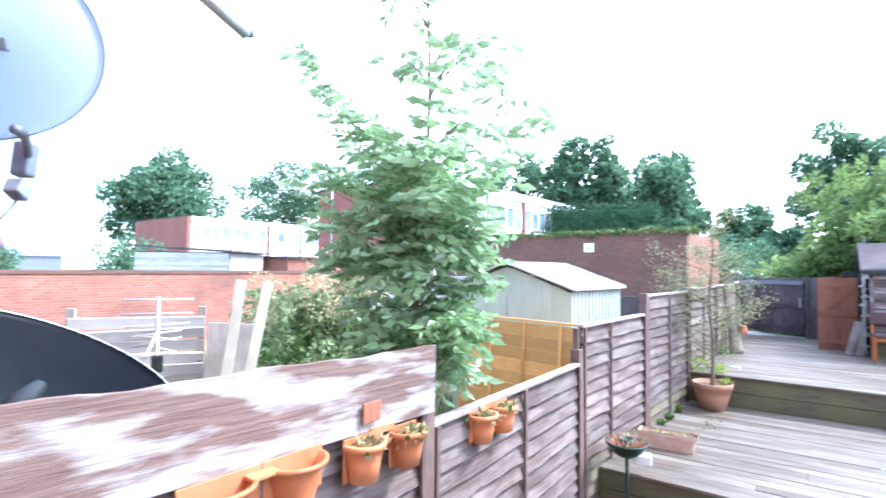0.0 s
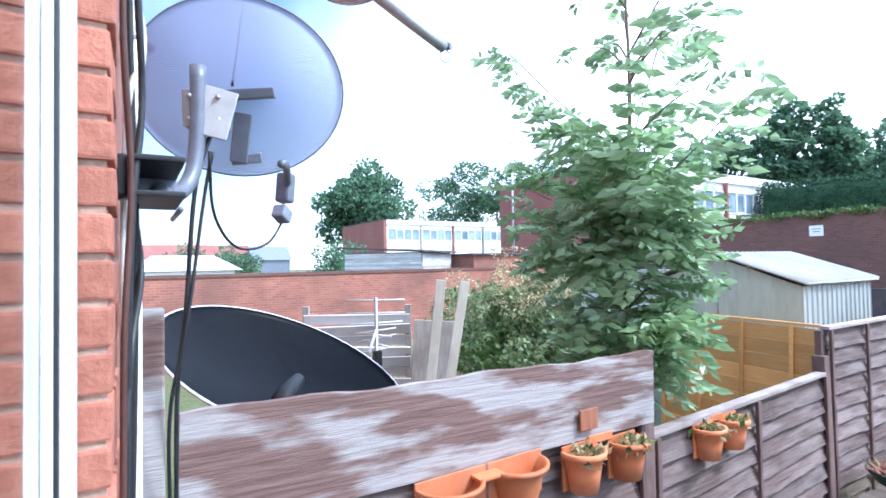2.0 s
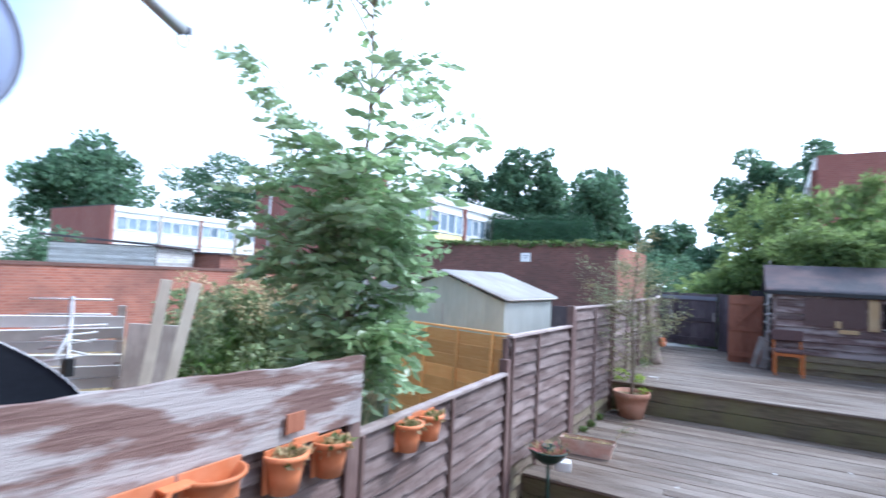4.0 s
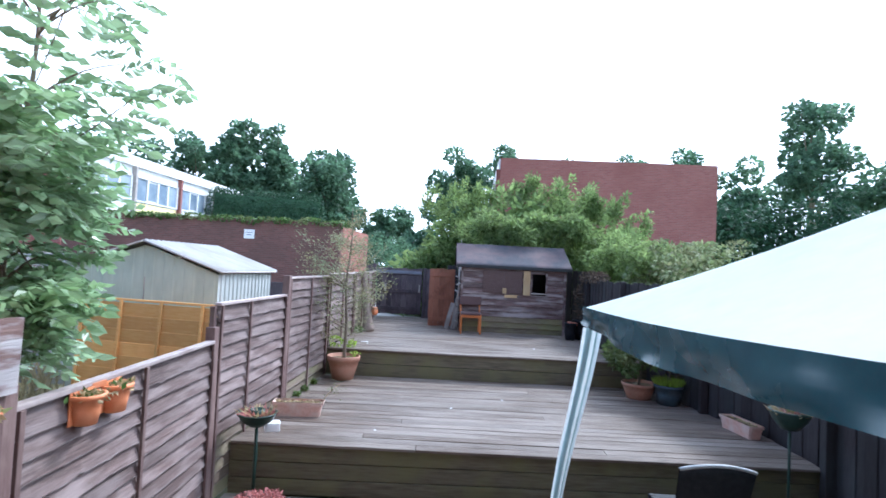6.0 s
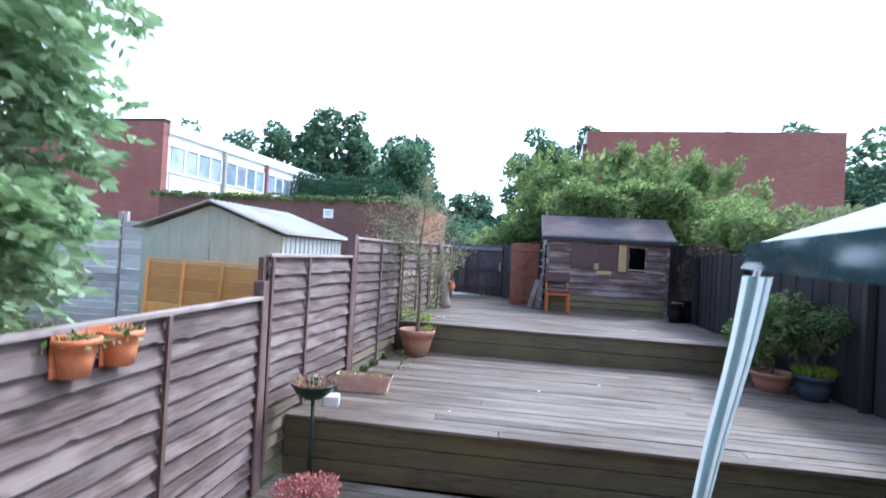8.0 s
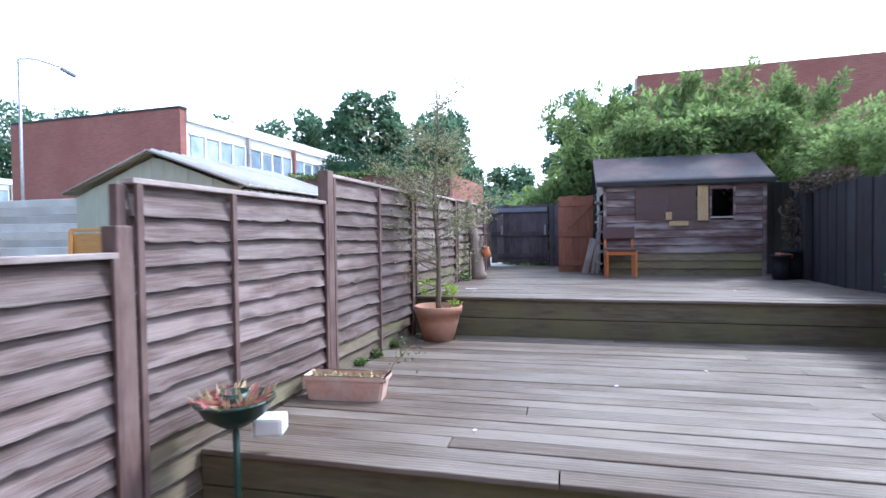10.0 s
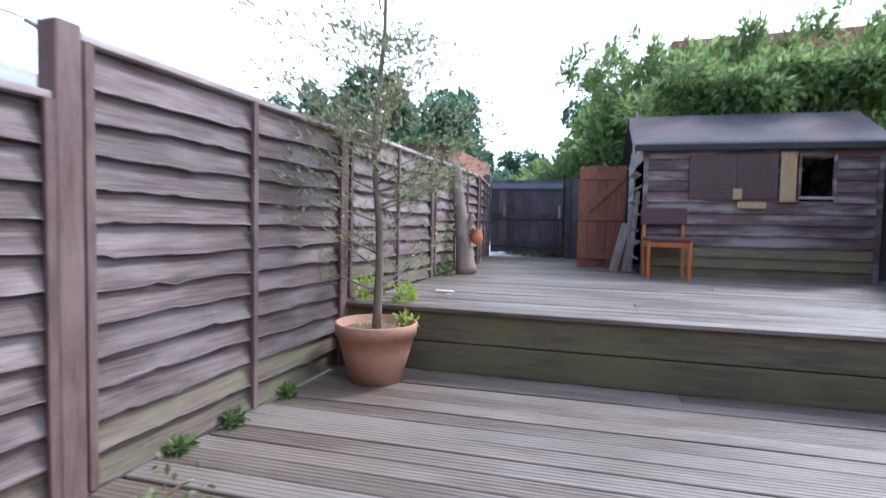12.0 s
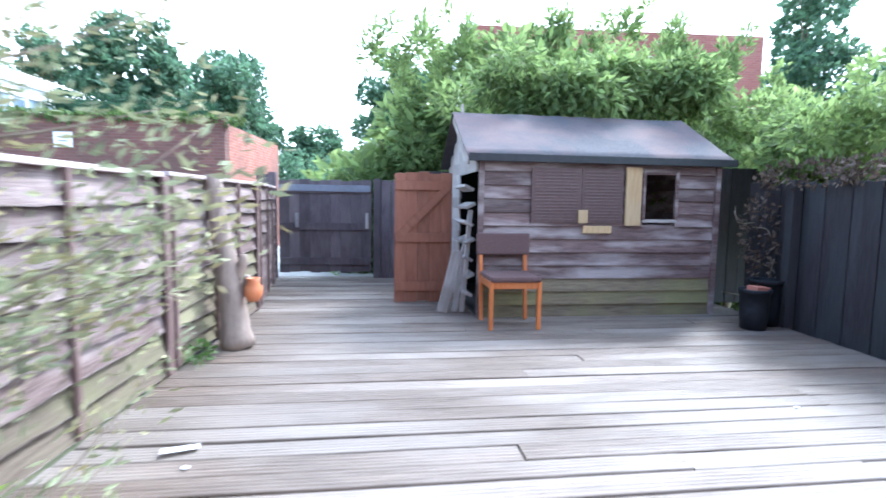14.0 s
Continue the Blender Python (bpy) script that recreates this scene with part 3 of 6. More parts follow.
box("landing", (1.9, 0.75, 0.85), (0, 0.235, 0.70 - 0.425), M_CONC, steps)
box("tread", (1.9, 0.3, 0.57), (0, 0.762, 0.42 - 0.285), M_CONC, steps)
box("tread", (1.9, 0.3, 0.3), (0, 1.064, 0.13 - 0.15), M_CONC, steps)

# ---- house wall, window and cables ----
WY = -0.148
wall = thing("wall_house", pose(0, 0, 0), "red brick rear wall of the house", "wall", kind="structure")
bm = bmesh.new()
add_box(bm, (5.0, 0.27, 6.2), (-1.59, WY - 0.146, 2.75))          # left of the window
add_box(bm, (4.0, 0.27, 6.2), (5.15, WY - 0.146, 2.75))          # right of the door
add_box(bm, (2.25, 0.27, 2.9), (2.03, WY - 0.146, 4.4))          # above
add_box(bm, (0.72, 0.27, 0.95), (1.27, WY - 0.146, 0.8))         # under the window
part("masonry", bm, M_RED1, wall)
brick_bm = add_box(bmesh.new(), (0.108, 0.1, 0.063), bevel=0.006)
proto = part("brick", brick_bm, M_BRICK, wall)
half_bm = add_box(bmesh.new(), (0.215, 0.1, 0.063), bevel=0.006)
proto2 = part("brick", half_bm, M_BRICK, wall)
rng = random.Random(5)
for i in range(34):
    z = 1.32 + i * 0.074
    o = (proto, proto2)[i] if i < 2 else new("brick", (proto, proto2)[i % 2].data)
    o.parent = wall
    w = 0.108 if i % 2 == 0 else 0.215
    place(o, 0.985 - w / 2 + rng.uniform(-0.003, 0.003), WY - 0.05 + rng.uniform(-0.004, 0.003), z, 0, rng.uniform(-0.6, 0.6), rng.uniform(-1, 1))
    if i % 2 == 0:
        o = new("brick", proto2.data)
        o.parent = wall
        place(o, 0.985 - 0.12 - 0.1075, WY - 0.05 + rng.uniform(-0.004, 0.003), z)
bm = bmesh.new()
add_box(bm, (0.4, 0.085, 2.6), (0.778, WY - 0.052, 2.6))
part("mortar_bed", bm, M_MORTAR, wall)
window = thing("window_1", pose(0, 0, 0), "white plastic window beside the back door, its sash just ajar", "window", kind="structure")
box("window_frame", (0.040, 0.040, 1.75), (1.007, -0.215, 2.15), M_UPVC, window, bevel=0.005)
box("window_frame", (0.030, 0.045, 1.75), (1.690, -0.235, 2.15), M_UPVC, window, bevel=0.005)
box("window_frame", (0.64, 0.04, 0.055), (1.365, -0.235, 1.30), M_UPVC, window, bevel=0.006)
box("window_frame", (0.64, 0.04, 0.055), (1.365, -0.235, 3.0), M_UPVC, window, bevel=0.006)
box("seal", (0.016, 0.030, 1.64), (1.0365, -0.228, 2.15), M_RUBBER, window)
sash = new("sash")
sash.empty_display_size = 0.1
sash.parent = window
sash.matrix_basis = pose(1.046, -0.2235, 2.15, 0, 0, 1.1)
box("stile", (0.024, 0.030, 1.62), (0.012, -0.010, 0), M_UPVC, sash, bevel=0.004)
box("stile", (0.020, 0.030, 1.62), (0.592, -0.010, 0), M_UPVC, sash, bevel=0.004)
box("rail", (0.54, 0.030, 0.05), (0.312, -0.010, -0.785), M_UPVC, sash, bevel=0.004)
box("rail", (0.54, 0.030, 0.05), (0.312, -0.010, 0.785), M_UPVC, sash, bevel=0.004)
box("pane", (0.556, 0.010, 1.52), (0.303, -0.006, 0), M_GLASS, sash, bevel=0).visible_shadow = False
box("sill", (0.70, 0.06, 0.04), (1.335, -0.225, 1.252), M_UPVC, window, bevel=0.006)
room = thing("room_shell", pose(2.4, -2.4, 0), "plain cream room behind the open back door", "room", kind="structure")
box("floor_slab", (5.0, 4.27, 0.1), (0, 0.135, 0.65), M_CONC, room)
box("ceiling_slab", (5.0, 4.0, 0.1), (0, 0, 3.2), M_PLASTER, room)
box("back_wall", (5.0, 0.1, 2.6), (0, -1.95, 1.95), M_PLASTER, room)
box("side_wall", (0.1, 3.8, 2.6), (-2.4, 0, 1.95), M_PLASTER, room)
box("side_wall", (0.1, 3.8, 2.6), (2.4, 0, 1.95), M_PLASTER, room)


def cable(points, r, material, label, n=30):
    return tagged(tube("cable", spline(points, n), r, material, None, 6), label, "cable", "cables on the house wall")


cy = WY + 0.012
cable([(0.93, cy, 4.2), (0.92, cy + 0.006, 3.2), (0.90, cy, 2.75), (0.86, cy + 0.012, 2.45), (0.88, cy, 2.1), (0.9, cy, 1.2)], 0.006, M_CABLEB, "brown aerial cable clipped down the brick wall")
cable([(0.88, cy, 4.2), (0.86, cy + 0.02, 2.95), (0.80, cy + 0.03, 2.62), (0.82, cy + 0.01, 2.3), (0.80, cy, 1.2)], 0.007, M_RUBBER, "black cable hanging down the brick wall")
cable([(0.80, cy, 4.2), (0.79, cy + 0.015, 3.0), (0.74, cy + 0.035, 2.75), (0.77, cy, 2.5), (0.75, cy, 1.2)], 0.006, M_CABLEW, "white cable hanging down the brick wall")
cable([(0.72, cy, 4.2), (0.71, cy + 0.01, 2.8), (0.66, cy + 0.02, 2.3), (0.68, cy, 1.2)], 0.008, M_RUBBER, "black cable hanging down the brick wall")
cable([(0.62, cy + 0.01, 2.47), (0.66, cy + 0.03, 2.3), (0.80, cy + 0.01, 2.12), (0.86, cy, 1.8), (0.85, cy, 1.2)], 0.007, M_RUBBER, "black cable slung from the dish bracket")
pipe = thing("downpipe", pose(0.43, WY + 0.026, 0), "pale plastic downpipe on the house wall", "pipe")
tube("pipe_run", [(0, 0, -0.15), (0, 0, 2), (0, 0, 5.5)], 0.022, M_WHITEM, pipe, 18)
box("clip", (0.07, 0.04, 0.03), (0, -0.008, 2.9), M_WHITEM, pipe)
box("clip", (0.07, 0.04, 0.03), (0, -0.008, 1.9), M_WHITEM, pipe)

# ---- satellite dishes ----
def dish_geo(rx, ry, depth, rings=14, segs=56, thick=0.012, inward=False):
    v, f = [], []
    for side in (0, 1):
        for i in range(rings + 1):
            r = i / rings
            for k in range(segs):
                t = 2 * math.pi * k / segs
                v.append((rx * r * math.cos(t), ry * r * math.sin(t), depth * r * r + side * thick))
    R = (rings + 1) * segs
    for side in (0, 1):
        o = side * R
        for i in range(rings):
            for k in range(segs):
                k2 = (k + 1) % segs
                q = (o + i * segs + k, o + i * segs + k2, o + (i + 1) * segs + k2, o + (i + 1) * segs + k)
                f.append(q if side else q[::-1])
    for k in range(segs):
        k2 = (k + 1) % segs
        f.append((rings * segs + k, rings * segs + k2, R + rings * segs + k2, R + rings * segs + k))
    return v, f


def aim(at, normal, roll=0):
    """A pose whose local z points along normal and whose y stays near up."""
    n = Vector(normal).normalized()
    x = Vector((0, 0, 1)).cross(n).normalized()
    y = n.cross(x)
    m = Matrix((x, y, n)).transposed().to_4x4()
    return Matrix.Translation(at) @ m @ pose(0, 0, 0, 0, 0, roll)


# the punched dish on its wall arm: seen from behind
mesh_dish = thing("satellite_dish", aim((0.30, 0.155, 2.848), (-0.93, 0.30, 0.26)), "grey perforated steel satellite dish on a wall arm", "satellite dish", "satellite dishes")
v, f = dish_geo(0.318, 0.272, 0.055, thick=0.002)
raw("reflector", v, f, M_MESH, mesh_dish, True)
ring = [(0.320 * math.cos(2 * math.pi * k / 48), 0.274 * math.sin(2 * math.pi * k / 48), 0.056) for k in range(49)]
tube("rim", ring, 0.0028, M_GREYP, mesh_dish, 6)
inv = mesh_dish.matrix_basis.inverted()
loc = lambda p: inv @ Vector(p)
arm_pts = [loc(p) for p in spline([(0.60, WY + 0.078, 2.478), (0.56, -0.05, 2.475), (0.49, -0.01, 2.50), (0.455, 0.02, 2.57), (0.45, 0.03, 2.70), (0.45, 0.03, 2.84)], 20)]
tube("mast", arm_pts, 0.021, M_GREYP, mesh_dish, 14, "bent grey steel tube mast")
clampm = aim((0.425, 0.055, 2.73), (-0.93, 0.30, 0.1))
cb = box("clamp", (0.115, 0.10, 0.065), (0, 0, 0), M_GALV, mesh_dish, bevel=0.006, label="galvanised clamp plates with bolts")
cb.matrix_basis = inv @ clampm
cp = box("clamp_plate", (0.085, 0.135, 0.008), (0, 0, 0), M_ZINC, mesh_dish, bevel=0.003, label="bright zinc clamp plate")
cp.matrix_basis = inv @ clampm @ pose(-0.03, -0.012, -0.038, 8, 0, 14)
for dx, dy in ((-0.035, 0.03), (0.035, 0.03), (-0.035, -0.03), (0.035, -0.03)):
    bo = lathe("bolt", [(0, 0.012), (0.007, 0.012), (0.007, 0), (0, 0)], M_GALV, mesh_dish, 6)
    bo.matrix_basis = inv @ clampm @ pose(dx, dy, -0.044)
box("bracket", (0.145, 0.03, 0.07), (-0.04, -0.02, -0.045), M_GREYP, mesh_dish, (0, 0, -6), 0.004)
box("bracket", (0.05, 0.15, 0.03), (-0.008, -0.15, -0.03), M_GREYP, mesh_dish, (0, 0, 8), 0.004)
box("bracket", (0.09, 0.03, 0.04), (-0.02, -0.215, -0.01), M_GREYP, mesh_dish, (0, 0, -8), 0.004)
tube("feed_arm", [loc(p) for p in spline([(0.32, 0.28, 2.62), (0.22, 0.32, 2.63), (0.08, 0.36, 2.60)], 8)], 0.014, M_GREYP, mesh_dish, 8)
lnb_pose = inv @ aim((0.05, 0.36, 2.585), (-0.1, 0.1, 0.95))
lb = box("receiver_head", (0.055, 0.05, 0.11), (0, 0, 0), M_GREYP, mesh_dish, bevel=0.01, label="dark grey plastic receiver head")
lb.matrix_basis = lnb_pose
l2 = box("receiver_cap", (0.05, 0.06, 0.05), (0, 0, 0), M_GREYP, mesh_dish, bevel=0.008)
l2.matrix_basis = lnb_pose @ pose(0.0, 0.01, -0.10, 20, 0, 0)
tube("lead", [loc(p) for p in spline([(0.04, 0.36, 2.48), (0.12, 0.28, 2.38), (0.25, 0.16, 2.36), (0.36, 0.08, 2.45), (0.42, 0.06, 2.62)], 24)], 0.0045, M_RUBBER, mesh_dish, 6, "looping black lead")
tube("lead", [loc(p) for p in spline([(0.45, 0.06, 2.66), (0.46, 0.02, 2.5), (0.44, 0.0, 2.2), (0.40, -0.02, 1.95), (0.36, -0.02, 1.6)], 24)], 0.006, M_RUBBER, mesh_dish, 6, "hanging black lead")
tube("lead", [loc(p) for p in spline([(0.41, 0.07, 2.62), (0.40, 0.05, 2.5), (0.45, 0.0, 2.15), (0.43, -0.04, 1.9), (0.35, -0.03, 1.5)], 24)], 0.005, M_RUBBER, mesh_dish, 6, "hanging black lead")
tube("lead", [loc(p) for p in spline([(0.22, 0.2, 3.6), (0.25, 0.19, 3.2), (0.26, 0.17, 3.05), (0.30, 0.14, 2.85)], 12)], 0.004, M_RUBBER, mesh_dish, 6)
wb = thing("dish_wall_bracket", pose(0.70, WY + 0.068, 2.48), "black steel bracket bolted to the brick wall", "bracket")
box("channel", (0.24, 0.10, 0.012), (0, 0, 0.035), M_RUBBER, wb)
box("channel", (0.24, 0.10, 0.012), (0, 0, -0.035), M_RUBBER, wb)
box("web", (0.24, 0.012, 0.07), (0, -0.045, 0), M_RUBBER, wb)
box("wall_stub", (0.10, 0.018, 0.08), (0.06, -0.060, 0), M_RUBBER, wb)
box("end_plate", (0.012, 0.10, 0.085), (-0.125, 0, 0), M_GREYP, wb)
tube("rod", [(0.12, 0.04, -0.065), (-0.12, 0.04, -0.065)], 0.006, M_GREYP, wb, 8)

# the large solid dish leaning beyond the board: its hollow faces the house
big = thing("satellite_dish", aim((-0.568, 0.476, 1.709), (0.377, 0.287, 0.881), -55), "large charcoal satellite dish lying tilted beyond the fence board", "satellite dish", "satellite dishes")
v, f = dish_geo(0.602, 0.528, 0.13, thick=0.012)
raw("reflector", v, f, M_DISHIN, big, True)
ring = [(0.604 * math.cos(2 * math.pi * k / 64), 0.530 * math.sin(2 * math.pi * k / 64), 0.137) for k in range(65)]
tube("rim", ring, 0.007, M_DISHRIM, big, 6, "pale chipped rim")
tube("mast", [inv2 for inv2 in [big.matrix_basis.inverted() @ Vector(p) for p in ((-0.568, 0.476, 1.70), (-0.6, 0.45, 1.2), (-0.6, 0.45, NEIGH))]], 0.035, M_GREYP, big, 12)
tube("feed_arm", [(0.0, -0.32, 0.10), (0.02, -0.22, 0.13), (0.05, -0.12, 0.15)], [0.05, 0.045, 0.03], M_BLACKPL, big, 10)
# a third dish above, of which the lower rim and feed arm show
top_dish = thing("satellite_dish", aim((-0.62, 0.85, 4.09), (-0.55, 0.75, 0.33)), "grey satellite dish high on the wall, long feed arm", "satellite dish", "satellite dishes")
v, f = dish_geo(0.40, 0.36, 0.07, thick=0.004)
raw("reflector", v, f, M_DISHRIM, top_dish, True)
inv3 = top_dish.matrix_basis.inverted()
tube("feed_arm", [inv3 @ Vector(p) for p in ((-0.60, 1.02, 3.78), (-0.64, 1.27, 3.69), (-0.66, 1.50, 3.60))], 0.038, M_DISHRIM, top_dish, 4)
box("receiver_bolt", (0.04, 0.04, 0.05), tuple(inv3 @ Vector((-0.66, 1.52, 3.61))), M_GREYP, top_dish)
tube("wire_loop", [inv3 @ (Vector((-0.655, 1.495, 3.545)) + Vector((0.0, 0.035 * math.cos(a), 0.04 * math.sin(a)))) for a in [2 * math.pi * k / 16 for k in range(17)]], 0.003, M_RUBBER, top_dish, 5)
tube("mast", [inv3 @ Vector(p) for p in ((-0.58, 0.75, 4.08), (-0.5, 0.45, 4.3), (-0.45, WY, 4.35))], 0.028, M_GALV, top_dish, 10)
for px, py, pz, r in ((0.10, -0.10, 3.0, 0.045), (0.25, -0.07, 2.50, 0.065)):
    sm = thing("lamp_globe", pose(px, py, pz), "small grey domed cap on the wall bracket", "cap")
    lathe("dome", [(0, r * 0.55), (r * 0.5, r * 0.48), (r * 0.86, r * 0.25), (r, 0), (r * 0.9, -0.01), (0, -0.012)], M_GREYP, sm, 20)
    tube("stem", [(0, 0, 0), (0.03, -0.03, -0.01), (0.06, WY - py + 0.005, -0.02)], 0.008, M_GREYP, sm, 8)

# ---- left fence ----
def slat_mesh(W, h, seed, material):
    """A waney-edged board: its lower edge waves and stands proud over the next."""
    rng = np.random.default_rng(seed)
    n = 40
    ph = rng.uniform(0, 6, 4)
    v = []
    knots = [(rng.uniform(0, W), rng.uniform(-0.013, 0.014)) for _ in range(4)]
    for i in range(n + 1):
        x = W * i / n
        wv = sum(a * math.exp(-((x - k) / 0.035) ** 2) for k, a in knots) + 0.005 * math.sin(x * 3.1 + ph[0]) + 0.003 * math.sin(x * 7.3 + ph[1]) + 0.0015 * math.sin(x * 17 + ph[2]) + rng.uniform(-0.0012, 0.0012)
        bow = 0.0018 * math.sin(x * 3.3 + ph[3])
        v += [(x, 0.000, h), (x, 0.010 + bow * 0.3, h), (x, 0.056 + bow, wv + 0.006), (x, 0.054 + bow, wv), (x, 0.034 + bow, wv - 0.001)]
    f = []
    for i in range(n):
        for k in range(5):
            k2 = (k + 1) % 5
            f.append((i * 5 + k, (i + 1) * 5 + k, (i + 1) * 5 + k2, i * 5 + k2))
    f += [(0, 1, 2, 3, 4), (n * 5 + 4, n * 5 + 3, n * 5 + 2, n * 5 + 1, n * 5)]
    me = bpy.data.meshes.new("slat")
    me.from_pydata(v, [], f)
    me.materials.append(material)
    me.materials.append(M_SLATLIT)
    for i in range(n):      # pale strip paints the highlight on the lower lip
        me.polygons[i * 5 + 2].material_index = 1
    return me


def fence_panel(y0, y1, z0, z1, label, battens, cap=True, seed=0, algae=0):
    """A lap panel from y0 to y1 whose slats face the garden."""
    x0, x1 = left_x(y0), left_x(y1)
    W = math.hypot(y1 - y0, x1 - x0)
    ang = math.degrees(math.atan2(y1 - y0, x1 - x0))
    # local x along the fence, local y to the garden side (mirrored)
    root = new("panel")
    root.empty_display_size = 0.1
    root.parent = left_fence
    root.matrix_basis = pose(x1, y1, z0, 0, 0, ang - 180)
    root["label"] = label
    n = max(6, round((z1 - z0) / 0.125))
    step = (z1 - z0 - 0.03) / n
    for i in range(n):
        ob = new("slat", slat_mesh(W, step + 0.032, seed * 40 + i, M_SLATG if i < algae else M_SLAT))
        ob.parent = root
        place(ob, 0, 0, i * step)
    for bx in battens:
        box("batten", (0.035, 0.022, z1 - z0), (W * bx, 0.062, (z1 - z0) / 2), M_POST, root)
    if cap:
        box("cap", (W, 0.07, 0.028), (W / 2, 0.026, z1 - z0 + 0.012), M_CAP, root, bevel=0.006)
    return root


left_fence = thing("boundary_fence", pose(0, 0, 0), "brown overlap panel fence with wavy slats and square posts", "fence")
fence_panel(2.14, 4.41, -0.20, 1.385, "low brown overlap fence panel with wavy slats", (0.01, 0.498, 0.985), True, 1)
fence_panel(4.50, 6.24, -0.10, 1.725, "brown overlap fence panel with wavy slats", (0.01, 0.615, 0.985), True, 2, 5)
fence_panel(6.33, 8.16, 0.36, 1.945, "tall brown overlap fence panel with wavy slats", (0.01, 0.5, 0.985), True, 3, 2)
fence_panel(8.25, 10.02, 0.80, 1.985, "brown overlap fence panel beside the top terrace", (0.01, 0.5, 0.985), True, 4, 2)
fence_panel(10.10, 11.95, 0.80, 1.995, "brown overlap fence panel with algae beside the top terrace", (0.01, 0.3, 0.6, 0.985), True, 5, 5)
fence_panel(12.03, 13.95, 0.80, 2.005, "brown overlap fence panel near the back gate", (0.01, 0.3, 0.6, 0.985), True, 6)
fence_panel(0.02, 2.06, 0.10, 1.53, "brown overlap fence panel under the weathered board", (0.01, 0.5, 0.985), False, 7)


def post(x, y, z0, z1, w=0.09, lean=0.0):
    bm = add_box(bmesh.new(), (w, w, z1 - z0), (0, 0, (z1 - z0) / 2), bevel=0.008)
    ob = part("fence_post", bm, M_POST)
    ob.matrix_basis = pose(x, y, z0, 0, lean, 0)
    ob.parent = left_fence
    return ob


post(left_x(2.1) + 0.02, 2.10, NEIGH, 1.52)
post(0.03, 4.455, NEIGH, 1.53, lean=-0.6)
post(0.0, 4.49 - 0.02, NEIGH, 1.72, 0.05)
post(0.03, 6.285, NEIGH, 1.99)
post(0.02, 8.205, NEIGH, 1.97, 0.08)
post(0.02, 10.06, NEIGH, 1.99, 0.08)
post(0.02, 11.99, NEIGH, 2.0, 0.08)
# weathered board and its end post
lp = part("timber_post", add_box(bmesh.new(), (0.062, 0.09, 2.54), (0, 0, 1.27), bevel=0.006), M_PLANK)
lp.matrix_basis = pose(0.335, -0.092, NEIGH, 0, 0, 0)
tagged(lp, "reddish weathered timber post by the house wall", "fence post")
bm = bmesh.new()
n = 28
for i in range(n + 1):
    y = 2.11 * i / n
    top = 0.345 + 0.006 * math.sin(y * 7) + 0.004 * math.sin(y * 19)
    for dx, zz in ((0, 0), (0.028, 0), (0.028, top), (0, top)):
        bm.verts.new((dx, y, zz))
bm.verts.ensure_lookup_table()
for i in range(n):
    for k in range(4):
        k2 = (k + 1) % 4
        bm.faces.new([bm.verts[j] for j in (i * 4 + k, i * 4 + k2, (i + 1) * 4 + k2, (i + 1) * 4 + k)])
bm.faces.new([bm.verts[k] for k in (3, 2, 1, 0)])
bm.faces.new([bm.verts[n * 4 + k] for k in (0, 1, 2, 3)])
bmesh.ops.recalc_face_normals(bm, faces=bm.faces)
wbd = part("weathered_board", bm, M_PLANK)
wbd.matrix_basis = Matrix.Translation((0.325, -0.02, 1.55)) @ pose(0, 0, 0, -1.5, 0, 1.9)
tagged(wbd, "wide weathered board with peeling red-brown stain on the fence", "board")

# ---- right boundary fence ----
rf = thing("fence_right", pose(0, 0, 0), "dark stained close-boarded fence in shade", "fence", kind="structure")
fb = part("fence_board", add_box(bmesh.new(), (0.022, 0.16, 2.45), bevel=0.004), M_DARKFENCE, rf)
y = 0.0
i = 0
while y < 11.9:
    o = fb if i == 0 else new("fence_board", fb.data)
    o.parent = rf
    place(o, right_x(y) + (0.012 if i % 2 else 0), y, 0.86 + 0.02 * math.sin(i * 1.7), 0, 0, 16.2 if 6.0 < y < 9.8 else 0)
    y += 0.131
    i += 1
for y in (1.2, 3.2, 5.2, 7.2, 9.2, 11.2):
    box("fence_rail_post", (0.09, 0.09, 2.5), (right_x(y) - 0.06, y, 0.85), M_DARKFENCE, rf)

# ---- gate, side boards and leaning door ----
def ledged(name, m, w, h, n, material, label, category, brace=True):
    root = thing(name, m, label, category)
    for i in range(n):
        box("board", (w / n - 0.0015, 0.02, h), (w * (i + 0.5) / n, 0.003 * (i % 2), h / 2 + 0.01 * ((i * 7) % 3 - 1)), material, root)
    for zz in (0.12, 0.5, 0.9):
        box("ledge", (w * 0.96, 0.025, 0.1), (w / 2, -0.022, h * zz), material, root)
    if brace:
        L = math.hypot(w * 0.85, h * 0.38)
        box("brace", (L, 0.022, 0.08), (w / 2, -0.024, h * 0.7), material, root, (0, -math.degrees(math.atan2(h * 0.38, w * 0.85)), 0))
    return root


gate = ledged("gate_1", pose(-0.24, 14.10, 0.86), 1.26, 1.27, 9, M_GATE, "dark brown boarded back gate, shut", "gate", False)
box("handle", (0.045, 0.03, 0.2), (0.25, -0.045, 0.72), M_GALV, gate, label="pale metal pull handle")
box("latch_plate", (0.04, 0.02, 0.22), (1.2, -0.045, 0.72), M_GREYW, gate)
# rail sheen is put into a paler grey colour
box("top_rail", (1.24, 0.03, 0.09), (0.63, -0.04, 1.16), M_GREYP, gate, label="top rail in a paler grey that paints its sheen")
gp = thing("fence_gate_side", pose(0, 14.1, DECK2), "dark brown posts and boards either side of the gate", "fence")
